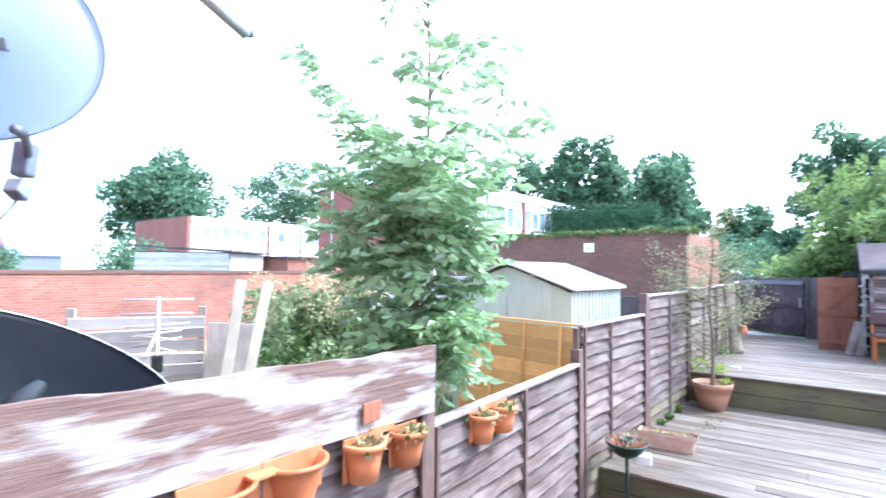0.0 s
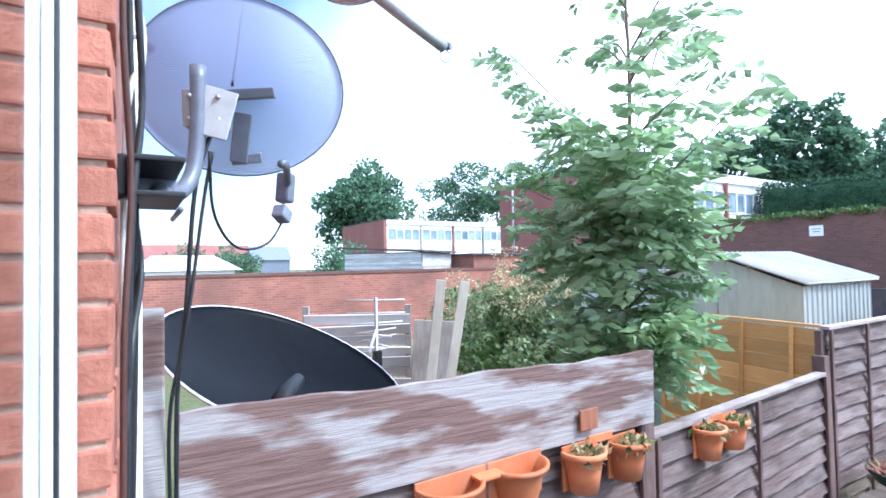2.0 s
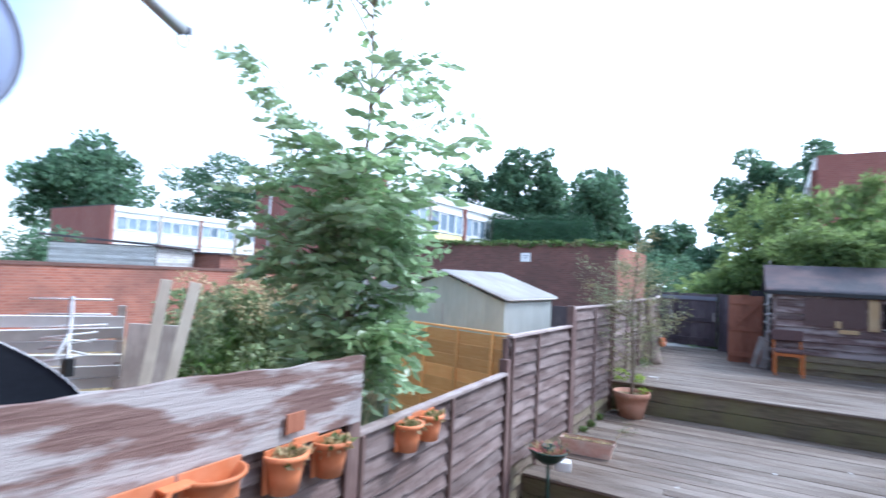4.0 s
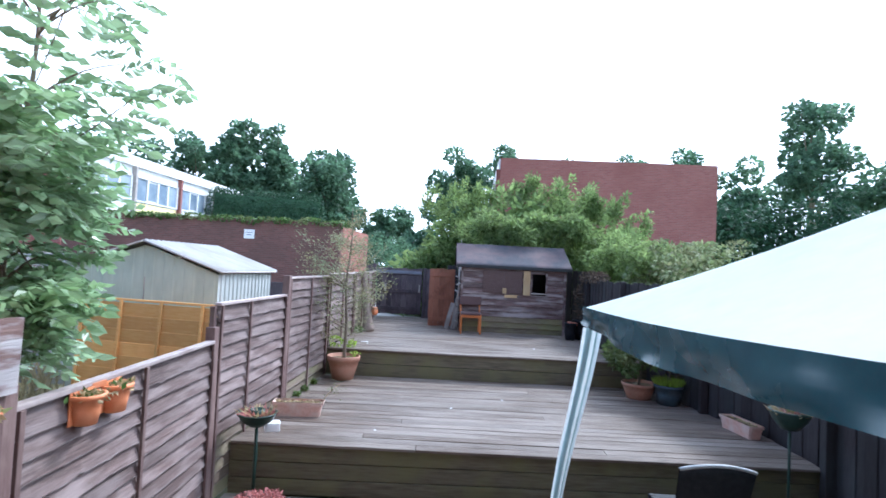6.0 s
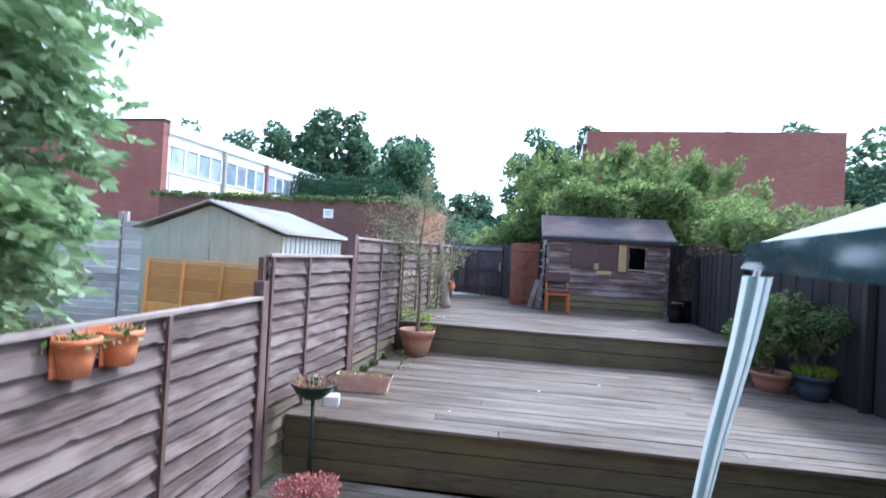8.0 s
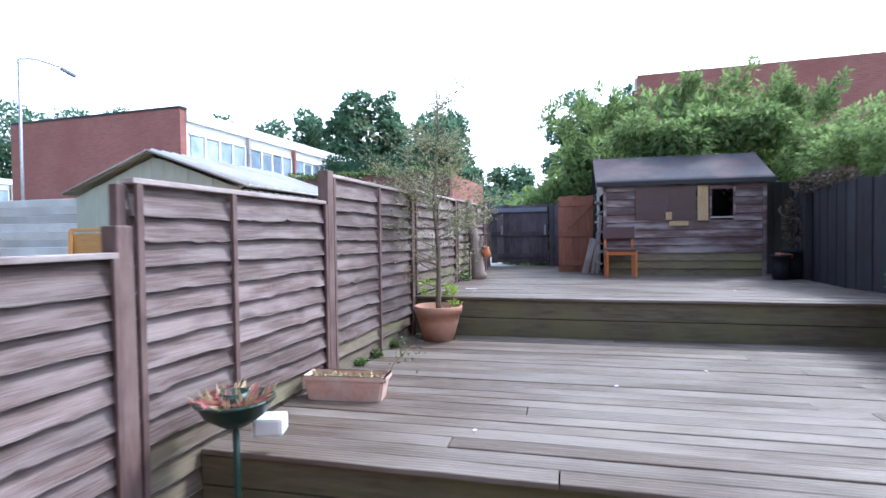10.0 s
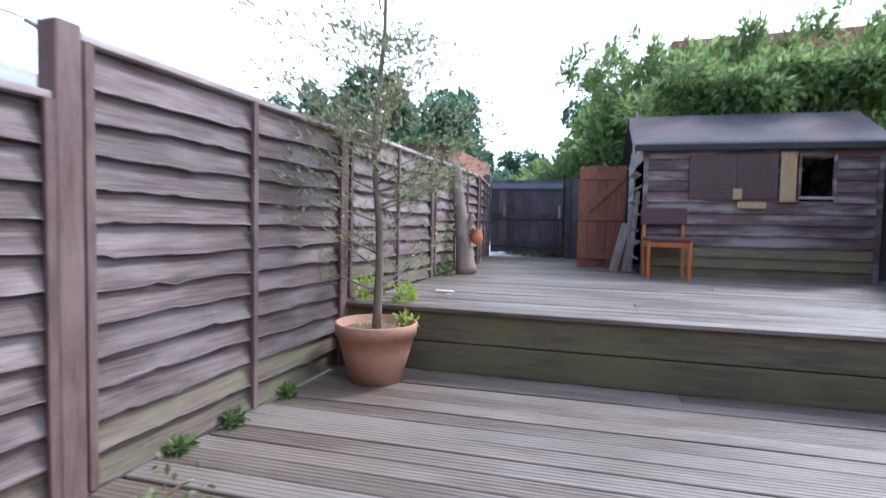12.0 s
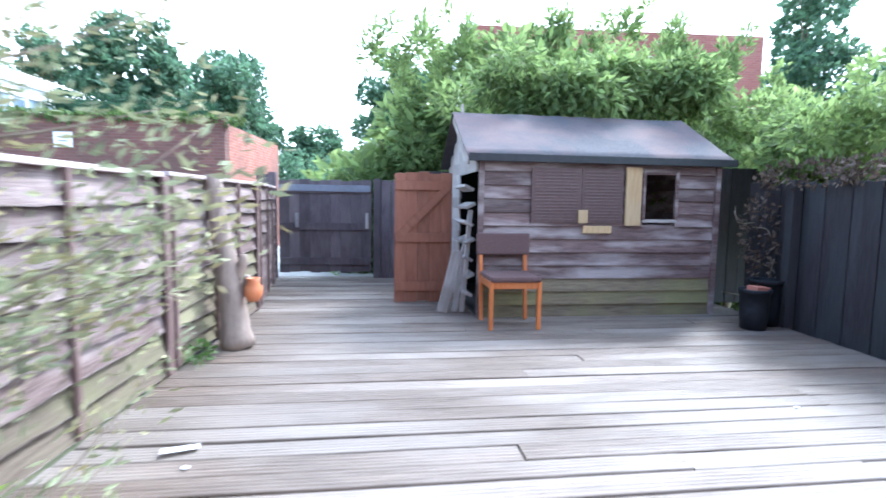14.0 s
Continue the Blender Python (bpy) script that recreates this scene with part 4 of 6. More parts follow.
box("gate_post", (0.1, 0.1, 1.45), (-0.32, 0, 0.72), M_GATE, gp)
box("side_board", (0.16, 0.03, 1.42), (-0.45, -0.01, 0.71), M_GATE, gp)
box("gate_post", (0.1, 0.1, 1.38), (1.10, 0, 0.69), M_GATE, gp)
for i in range(4):
    box("side_board", (0.13, 0.03, 1.36), (1.22 + i * 0.135, -0.02, 0.68), M_GATE, gp)
for i in range(18):
    box("side_board", (0.14, 0.03, 1.5), (1.78 + i * 0.145, 0.02, 0.75), M_DARKFENCE, gp)
ledged("shed_door", pose(1.37, 12.38, DECK2, -1.5, 0, 3), 0.62, 1.39, 5, M_ODOOR, "red-brown boarded door with a diagonal brace, standing open", "door")

# ---- garden shed ----
def shed():
    W, D, H, R = 2.34, 1.75, 1.47, 1.94
    root = thing("garden_shed", pose(2.155, 11.61, DECK2, 0, 0, 3.2) @ Matrix.Scale(1.025, 4), "weathered brown lap-boarded shed with a felt roof", "shed")
    n = 12
    step = H / n
    for i in range(n):
        z = i * step + step / 2
        material = M_SHEDG if i < 3 else M_SHED
        if 7 <= i <= 10:      # broken by the window opening
            spans = [(0, 1.58), (1.90, W)]
        else:
            spans = [(0, W)]
        for a, b in spans:
            box("cladding_board", (b - a, 0.016, step + 0.022), ((a + b) / 2, 0.0, z), material, root, (-9, 0, 0), 0.004)
    for i in range(12):
        box("cladding_board", (0.018, D, step + 0.02), (W, D / 2, i * step + step / 2), M_SHED, root, (0, 5, 0), 0.004)
    for i in range(17):
        z = i * step + step / 2
        full = D if z < H else max(0.1, D * (1 - (z - H) / (R - H)))
        y0 = 0.0
        ln = full
        if z < 1.4:
            y0, ln = 1.0, D - 1.0
            yc = y0 + ln / 2
        else:
            yc = D * 0.55
        box("side_board", (0.018, ln, step + 0.015), (0, yc, z), M_GREYW, root, (0, -5, 0), 0.004)
    box("corner_trim", (0.05, 0.03, H), (0.02, -0.02, H / 2), M_SHED, root)
    box("corner_trim", (0.05, 0.03, H), (W - 0.02, -0.02, H / 2), M_SHED, root)
    # back and floor in near-black, the shed's inner shade put into the colour
    box("back_wall", (W, 0.02, H + 0.3), (W / 2, D, H / 2), M_SHADEFILL, root)
    box("floor_panel", (W, D, 0.03), (W / 2, D / 2, 0.02), M_SHADEFILL, root)
    # window opening: shutters, frame and dark hole
    box("shutter", (0.47, 0.014, 0.50), (0.72, -0.030, 1.13), M_SHUTTER, root, label="brown ribbed plastic shutter panel")
    box("shutter", (0.40, 0.014, 0.50), (1.16, -0.030, 1.13), M_SHUTTER, root, label="brown ribbed plastic shutter panel")
    for k in range(16):
        box("shutter_rib", (0.36, 0.008, 0.012), (1.16, -0.041, 0.91 + k * 0.029), M_SHUTTER, root, (0, 0, 0), 0.003)
        box("shutter_rib", (0.42, 0.008, 0.012), (0.72, -0.041, 0.91 + k * 0.029), M_SHUTTER, root, (0, 0, 0), 0.003)
    box("window_post", (0.15, 0.03, 0.54), (1.46, -0.036, 1.13), M_BARE, root, label="bare pine board beside the window")
    box("window_patch", (0.09, 0.02, 0.12), (0.97, -0.052, 0.94), M_BARE, root)
    box("window_frame", (0.34, 0.03, 0.03), (1.74, -0.015, 0.905), M_GREYW, root)
    box("window_frame", (0.34, 0.03, 0.03), (1.74, -0.015, 1.375), M_SHED, root)
    box("window_frame", (0.03, 0.03, 0.46), (1.575, -0.015, 1.14), M_SHED, root)
    box("window_frame", (0.03, 0.03, 0.46), (1.905, -0.015, 1.14), M_SHED, root)
    box("pale_patch", (0.28, 0.012, 0.07), (1.12, -0.032, 0.82), M_BARE, root, (4, 0, 0))
    # roof
    for sgn, yy in ((1, 0.0), (-1, D)):
        run, rise = D / 2 + 0.10, R - H + 0.06
        sl = math.hypot(run, rise)
        a = math.degrees(math.atan2(rise, run))
        yc = (D / 2 - run / 2) if sgn > 0 else (D / 2 + run / 2)
        bm = bmesh.new()
        nx, ny = 16, 6
        grid = {}
        r2 = random.Random(3 + sgn)
        for s in (0, 1):
            for i in range(nx + 1):
                for j in range(ny + 1):
                    zz = 0.014 * s + (0.006 * r2.uniform(-1, 1))
                    grid[s, i, j] = bm.verts.new(((i / nx - 0.5) * (W + 0.24), (j / ny - 0.5) * sl, zz))
        for s in (0, 1):
            for i in range(nx):
                for j in range(ny):
                    q = [grid[s, i, j], grid[s, i + 1, j], grid[s, i + 1, j + 1], grid[s, i, j + 1]]
                    bm.faces.new(q if s else q[::-1])
        for i in range(nx):
            bm.faces.new([grid[0, i, 0], grid[0, i + 1, 0], grid[1, i + 1, 0], grid[1, i, 0]])
        ob = part("roof", bm, M_FELT, root, "dark grey felt roof slope", True)
        ob.matrix_basis = pose(W / 2, yc, (H + R) / 2 + 0.01, a * sgn, 0, 0)
    box("fascia", (W + 0.22, 0.02, 0.07), (W / 2, -0.10, H - 0.015), M_RUBBER, root)
    box("barge_board", (0.02, 1.05, 0.08), (-0.10, D * 0.25, (H + R) / 2 - 0.03), M_GREYW, root, (math.degrees(math.atan2(R - H, D / 2)), 0, 0))
    return root


shed()
for k, (x, y, ln, lean, w) in enumerate(((1.84, 11.80, 0.62, 14, 0.10), (1.97, 11.83, 0.75, 8, 0.05), (2.04, 11.81, 1.0, 4, 0.045))):
    ob = box("timber_offcut", (w, 0.025, ln), (0, 0, 0), M_GREYW, bevel=0.004)
    ob.matrix_basis = pose(x, y, DECK2, 0, lean, 10) @ pose(0, 0, ln / 2 + 0.01)
    tagged(ob, "pale grey timber offcut leaning on the shed", "timber", "offcuts by the shed")
for k in range(7):
    ob = box("stacked_timber", (0.10, 0.5, 0.03), (0, 0, 0), M_GREYW, bevel=0.004)
    ob.matrix_basis = pose(2.07 + 0.02 * (k % 2), 12.0, DECK2 + 0.2 + k * 0.17, 0, 25 - 50 * (k % 2), 4)
    tagged(ob, "weathered grey boards stacked in the shed's open side", "timber", "stacked boards")


# ---- wooden chair by the shed ----
def dining_chair(m):
    c = thing("dining_chair", m, "orange varnished wooden chair with brown padded seat", "chair")
    for x in (0.02, 0.44):
        box("front_leg", (0.035, 0.035, 0.42), (x, 0.0, 0.21), M_ORANGEW, c, bevel=0.006)
        b = box("back_leg", (0.035, 0.035, 0.80), (x, 0.42, 0.40), M_ORANGEW, c, (-6, 0, 0), 0.006)
    box("seat_rail", (0.40, 0.022, 0.06), (0.23, 0.0, 0.385), M_ORANGEW, c)
    box("seat_rail", (0.40, 0.022, 0.06), (0.23, 0.40, 0.385), M_ORANGEW, c)
    box("seat_rail", (0.022, 0.38, 0.06), (0.02, 0.2, 0.385), M_ORANGEW, c)
    box("seat_rail", (0.022, 0.38, 0.06), (0.44, 0.2, 0.385), M_ORANGEW, c)
    box("seat", (0.44, 0.44, 0.05), (0.23, 0.19, 0.435), M_BROWNPAD, c, bevel=0.02, label="brown fabric seat pad")
    box("backrest", (0.50, 0.055, 0.20), (0.23, 0.45, 0.70), M_BROWNPAD, c, (-6, 0, 0), 0.018, "brown padded backrest")
    return c


dining_chair(pose(2.19, 11.11, DECK2, 0, 0, 4))


# ---- pots ----
def pot_profile(r0, r1, h, rim=0.04, t=0.012):
    return [(0, 0.0), (r0, 0.0), (r0 + (r1 - r0) * 0.55, h * 0.5), (r1 - 0.012, h - rim), (r1, h - rim), (r1 + 0.006, h - 0.006), (r1 - 0.002, h), (r1 - t, h - 0.004), (r1 - t - 0.01, h - rim), (r1 - t - 0.02, h * 0.8), (0, h * 0.8)]


def soil_disc(r, z, parent, seed):
    rng = random.Random(seed)
    v, f = [(0, 0, z + 0.01)], []
    for i in range(1, 5):
        for k in range(18):
            t = 2 * math.pi * k / 18
            v.append((r * i / 4 * math.cos(t), r * i / 4 * math.sin(t), z + rng.uniform(-0.01, 0.012)))
    for k in range(18):
        f.append((0, 1 + k, 1 + (k + 1) % 18))
    for i in range(3):
        for k in range(18):
            k2 = (k + 1) % 18
            f.append((1 + i * 18 + k, 1 + (i + 1) * 18 + k, 1 + (i + 1) * 18 + k2, 1 + i * 18 + k2))
    return raw("soil", v, f, M_SOIL, parent, True)


def tuft(name, parent, n, r, h, z, material, seed, width=0.006, spread=0.6):
    """Upright blades or stalks out of a pot."""
    rng = np.random.default_rng(seed)
    a, q = rng.uniform(0, 6.28, n), np.sqrt(rng.uniform(0, 1, n)) * r
    P = np.stack([q * np.cos(a), q * np.sin(a), np.full(n, z)], 1)
    D = unit(np.stack([np.cos(a) * spread * rng.uniform(0, 1, n), np.sin(a) * spread * rng.uniform(0, 1, n), np.ones(n)], 1))
    v, f = leaf_geo(P, D, h, width, rng)
    return raw(name, v, f, material, parent)


big_pot = thing("plant_pot", pose(0.415, 7.97, DECK1), "large terracotta pot on the middle terrace by the fence", "plant pot", "pots")
lathe("pot_body", pot_profile(0.165, 0.255, 0.37, 0.08), M_TERRA, big_pot, 44)
soil_disc(0.222, 0.315, big_pot, 1)
tagged(tuft("dry_litter", big_pot, 60, 0.16, 0.05, 0.30, M_STRAW, 3, 0.008, 2.0), kind="stuff")


def sapling():
    root = thing("potted_sapling", pose(0.415, 7.97, DECK1 + 0.29), "thin-trunked olive-green sapling growing in the terracotta pot", "small tree")
    rng = random.Random(11)
    geos = [tube_geo(spline([(0, 0, 0), (0.01, 0.01, 0.6), (-0.03, 0.0, 1.2), (0.02, 0.02, 1.9), (0.0, 0.03, 2.45)], 16), [0.030 - 0.0015 * i for i in range(17)], 8)]
    blobs, P, D = [], [], []
    nrng = np.random.default_rng(4)
    for k in range(46):
        z0 = rng.choice((rng.uniform(0.25, 2.2), rng.uniform(0.7, 1.5)))
        a = rng.uniform(0, 6.28)
        ln = (0.80 if z0 < 1.6 else 0.36) * rng.uniform(0.5, 1.05)
        up = rng.uniform(0.25, 0.75)
        pts = spline([(0, 0, z0), (math.cos(a) * ln * 0.5, math.sin(a) * ln * 0.5, z0 + ln * up * 0.4), (math.cos(a) * ln, math.sin(a) * ln, z0 + ln * up)], 6)
        tube("branch", pts, [0.007, 0.006, 0.005, 0.004, 0.003, 0.002, 0.0015], M_BARK, root, 5)
        bare = z0 < 0.75 and rng.random() < 0.7
        for i in range(2, 7):
            m = 4 if bare else 26
            pp = np.array(pts[i]) + nrng.normal(size=(m, 3)) * 0.06
            P.append(pp)
            D.append(unit(nrng.normal(size=(m, 3)) * 0.6 + np.array([math.cos(a), math.sin(a), 0.5])))
    raw("trunk", *join_geo(geos), M_BARK, root, True)
    v, f = leaf_geo(np.concatenate(P), np.concatenate(D), 0.046, 0.0075, nrng)
    raw("foliage", v, f, M_OLIVE, root)
    P2 = nrng.normal(size=(34, 3)) * np.array([0.05, 0.05, 0.03]) + np.array([0.15, 0.12, 0.08])
    v, f = leaf_geo(P2, unit(nrng.normal(size=(34, 3)) + np.array([0, 0, 0.6])), 0.05, 0.014, nrng)
    tagged(raw("shoots", v, f, M_LIME, root), kind="stuff")
    return root


sapling()


def trough(m, L, W, H, material, label, seed):
    root = thing("planter_trough", m, label, "planter", "pots")
    bm = bmesh.new()
    ring = lambda l, w, z: [bm.verts.new((sx * l / 2, sy * w / 2, z)) for sx, sy in ((-1, -1), (1, -1), (1, 1), (-1, 1))]
    rings = [ring(L * 0.86, W * 0.78, 0), ring(L * 0.94, W * 0.92, H - 0.03), ring(L, W, H - 0.03), ring(L, W, H), ring(L - 0.03, W - 0.03, H), ring(L * 0.9, W * 0.84, H * 0.75)]
    for a, b in zip(rings, rings[1:]):
        for k in range(4):
            bm.faces.new([a[k], a[(k + 1) % 4], b[(k + 1) % 4], b[k]])
    bm.faces.new(rings[0][::-1])
    bm.faces.new(rings[-1])
    bmesh.ops.bevel(bm, geom=[e for e in bm.edges if abs(e.verts[0].co.z - e.verts[1].co.z) > 0.02], offset=0.015, segments=3, affect="EDGES")
    part("trough_body", bm, material, root)
    box("soil", (L * 0.9, W * 0.82, 0.02), (0, 0, H * 0.8), M_SOIL, root)
    rng = np.random.default_rng(seed)
    P = rng.uniform(-0.5, 0.5, (160, 3)) * np.array([L * 0.86, W * 0.75, 0.02]) + np.array([0, 0, H * 0.84])
    v, f = leaf_geo(P, unit(rng.normal(size=(160, 3)) + np.array([0, 0, 0.4])), 0.035, 0.012, rng)
    raw("dry_litter", v, f, M_STRAW, root)
    return root


tr1 = trough(pose(0.40, 5.88, DECK1, 0, 0, 8), 0.60, 0.20, 0.17, M_TERRAW, "chalky terracotta trough of dry soil on the decking by the fence", 2)
tube("stalk", spline([(0.26, 0.03, 0.13), (0.33, 0.06, 0.24), (0.42, 0.06, 0.33), (0.47, 0.05, 0.36)], 10), 0.004, M_STRAW, tr1, 5)
rng = np.random.default_rng(8)
P = np.array([0.40, 0.06, 0.31]) + rng.normal(size=(40, 3)) * np.array([0.06, 0.02, 0.05])
v, f = leaf_geo(P, unit(rng.normal(size=(40, 3))), 0.03, 0.008, rng)
raw("dry_leaves", v, f, M_SHRUB, tr1)


def wall_pot(m, label, seed):
    """A half-round plastic pot with a flat back that hangs on the fence."""
    root = thing("fence_pot", m @ pose(0, 0, -0.03) @ Matrix.Scale(1.14, 4), label, "plant pot", "pots on the fence")
    v, f = [], []
    prof = [(0.055, 0.0), (0.066, 0.07), (0.076, 0.125), (0.088, 0.128), (0.09, 0.15), (0.08, 0.152), (0.072, 0.128), (0.0, 0.12)]
    seg = 20
    for k in range(seg + 1):
        t = math.pi * 1.15 * (k / seg - 0.5)
        for r, z in prof:
            v.append((r * math.cos(t) + 0.015, r * math.sin(t) * 1.05, z))
    n = len(prof)
    for k in range(seg):
        for i in range(n - 1):
            f.append((k * n + i, (k + 1) * n + i, (k + 1) * n + i + 1, k * n + i + 1))
    f.append(tuple(k * n for k in range(seg, -1, -1)))
    raw("pot_body", v, f, M_TERRAP, root, True)
    box("back_plate", (0.008, 0.17, 0.165), (-0.008, 0, 0.085), M_TERRAP, root, bevel=0.003)
    rng = np.random.default_rng(seed)
    P = rng.normal(size=(130, 3)) * np.array([0.025, 0.032, 0.007]) + np.array([0.035, 0, 0.132])
    vv, ff = leaf_geo(P, unit(rng.normal(size=(130, 3)) + np.array([0.4, 0, 0.5])), 0.042, 0.011, rng)
    tagged(raw("dead_plant", vv, ff, M_STRAW, root), kind="stuff")
    vv, ff = leaf_geo(P[:40], unit(rng.normal(size=(40, 3)) + np.array([0.2, 0, 0.6])), 0.04, 0.012, rng)
    tagged(raw("green_shoots", vv, ff, M_SHRUB, root), kind="stuff")
    return root


def hook_strap(y0, y1, x, z, parent_label):
    ob = box("hook_strap", (0.012, abs(y1 - y0), 0.035), (x, (y0 + y1) / 2, z), M_TERRAP, bevel=0.003)
    return tagged(ob, parent_label, "bracket", "pots on the fence")


wall_pot(pose(0.325, 1.53, 1.35, 0, 0, 2), "orange plastic half pot with dead plants hung on the board", 21)
wall_pot(pose(0.315, 1.82, 1.335, 0, 0, 2), "orange plastic half pot with dried green plants hung on the board", 22)
wall_pot(pose(0.205, 2.62, 1.222, 0, 0, 2), "orange plastic half pot with dead plants hung on the fence", 23)
wall_pot(pose(0.185, 2.89, 1.222, 0, 0, 2), "orange plastic half pot with trailing dead plants on the fence", 24)
hook_strap(1.60, 1.75, 0.312, 1.505, "orange plastic strap between two pots")
hook_strap(2.70, 2.82, 0.19, 1.382, "orange plastic strap between two pots")
box_tag = box("wood_patch", (0.012, 0.11, 0.09), (0.318, 1.60, 1.60), M_ODOOR, rot=(0, 0, 1.9))
tagged(box_tag, "small red-brown wooden patch on the weathered board", "patch")
big_half = thing("fence_trough", pose(0.33, 1.02, 1.36, 0, 0, 2), "orange plastic hanging trough, empty, on the board", "planter", "pots on the fence")
for yy in (-0.16, 0.16):
    v, f = [], []
    prof = [(0.075, 0.0), (0.095, 0.10), (0.105, 0.125), (0.118, 0.128), (0.12, 0.145), (0.108, 0.147), (0.09, 0.1), (0.0, 0.03)]
    n = len(prof)
    for k in range(25):
        t = math.pi * 1.1 * (k / 24 - 0.5)
        for r, z in prof:
            v.append((r * math.cos(t) * 1.1, yy + r * math.sin(t) * 1.15, z))
    for k in range(24):
        for i in range(n - 1):
            f.append((k * n + i, (k + 1) * n + i, (k + 1) * n + i + 1, k * n + i + 1))
    raw("trough_bowl", v, f, M_TERRAP, big_half, True)
box("back_plate", (0.01, 0.6, 0.17), (-0.004, 0, 0.085), M_TERRAP, big_half)
box("bridge", (0.06, 0.12, 0.014), (0.03, 0, 0.14), M_TERRAP, big_half)

# bowl on a stand and pink heather
stand = thing("plant_stand", pose(0.35, 4.79, PATIO) @ Matrix.Diagonal((1.22, 1.22, 0.87, 1)), "dark green plastic bowl planter on a thin pole", "plant stand")
tube("pole", [(0, 0, 0), (0.005, 0, 0.5), (0, 0, 0.82)], 0.014, M_GREENPOT, stand, 10)
lathe("base", [(0, 0.03), (0.05, 0.03), (0.13, 0.012), (0.13, 0), (0, 0)], M_GREENPOT, stand, 24)
lathe("bowl", [(0.0, 0.80), (0.06, 0.80), (0.12, 0.86), (0.15, 0.93), (0.158, 0.935), (0.158, 0.95), (0.145, 0.952), (0.13, 0.90), (0, 0.90)], M_GREENPOT, stand, 32)
box("tub", (0.13, 0.11, 0.11), (0.08, 0.12, 0.75), M_UPVC, stand, (0, 0, 20), 0.02, "white plastic tub hung under the bowl")
tuft("red_plant", stand, 80, 0.11, 0.09, 0.91, M_PINK, 31, 0.012, 1.5)
tuft("dry_plant", stand, 70, 0.11, 0.11, 0.91, M_STRAW, 32, 0.008, 2.2)
lathe("inner_pot", [(0, 0.9), (0.05, 0.9), (0.058, 0.985), (0.05, 0.985), (0.045, 0.92), (0, 0.92)], M_GREENPOT, stand, 20)
hp = thing("heather_pot", pose(0.58, 4.27, PATIO), "low pot of pink heather on the lower decking", "plant pot", "pots")
lathe("pot_body", pot_profile(0.12, 0.16, 0.13, 0.03), M_GREENPOT, hp, 28)
foliage("heather", [(0, 0, 0.17, 0.20, 0.17, 0.10), (-0.13, -0.03, 0.15, 0.13, 0.12, 0.08), (0.1, 0.06, 0.19, 0.14, 0.12, 0.09)], 1500, 0.035, 0.008, M_PINK, hp, 33)

# pots along the right-hand fence
tp = thing("plant_pot", pose(5.02, 7.90, DECK1), "wide terracotta pot with a bushy green shrub", "plant pot", "pots")
lathe("pot_body", pot_profile(0.17, 0.25, 0.24, 0.05), M_TERRA, tp, 36)
soil_disc(0.22, 0.20, tp, 5)
foliage("shrub", clumps(0.05, 0, 0.66, 0.46, 0.46, 0.55, 28, 0.16, 41, -0.4), 5200, 0.075, 0.014, M_SHRUB, tp, 41, 0.3)
tube("stem", [(0, 0, 0.2), (0.02, 0, 0.5), (0.05, 0, 0.75)], [0.02, 0.015, 0.008], M_BARK, tp)
bpot = thing("plant_pot", pose(5.36, 7.62, DECK1), "blue-grey glazed pot with yellow-green grass and a twiggy shrub", "plant pot", "pots")
lathe("pot_body", pot_profile(0.15, 0.205, 0.29, 0.05), M_BLUEPOT, bpot, 36)
soil_disc(0.18, 0.25, bpot, 6)
tuft("yellow_grass", bpot, 420, 0.17, 0.15, 0.25, M_LIME, 43, 0.008, 0.9)
geos = []
rr = random.Random(9)
bl = []
for k in range(14):
    a, ln = rr.uniform(0, 6.28), rr.uniform(0.18, 0.42)
    tip = (0.02 + math.cos(a) * ln, math.sin(a) * ln, 0.78 + rr.uniform(-0.15, 0.32))
    geos.append(tube_geo(spline([(0, 0, 0.22), (0.01, 0, 0.45), tip], 6), [0.012, 0.011, 0.009, 0.007, 0.005, 0.004, 0.003], 5))
    bl.append((*tip, 0.12, 0.12, 0.08))
raw("stems", *join_geo(geos), M_BARK, bpot, True)
foliage("leaves", bl, 1100, 0.05, 0.012, M_SHRUB, bpot, 44)
trough(pose(5.76, 6.35, DECK1, 0, 0, 100), 0.58, 0.19, 0.16, M_TERRAW, "chalky trough planter beside the dark fence", 7)
st2 = thing("plant_stand", pose(5.54, 5.02, PATIO), "dark green bowl of dead plants on a tall thin pole", "plant stand")
tube("pole", [(0, 0, 0), (0.004, 0, 0.5), (0, 0, 1.0)], 0.013, M_GREENPOT, st2, 10)
lathe("base", [(0, 0.03), (0.05, 0.03), (0.13, 0.012), (0.13, 0), (0, 0)], M_GREENPOT, st2, 24)
lathe("bowl", [(0.0, 0.94), (0.08, 0.94), (0.15, 1.03), (0.18, 1.10), (0.186, 1.12), (0.165, 1.12), (0, 1.06)], M_GREENPOT, st2, 32)
tagged(tuft("dead_plant", st2, 190, 0.14, 0.10, 1.07, M_STRAW, 51, 0.007, 2.4), kind="stuff")
tagged(tuft("pink_stems", st2, 60, 0.12, 0.11, 1.07, M_PINK, 53, 0.006, 1.6), kind="stuff")
tagged(tuft("green_shoot", st2, 9, 0.03, 0.20, 1.07, M_LIME, 52, 0.022, 0.5), kind="stuff")

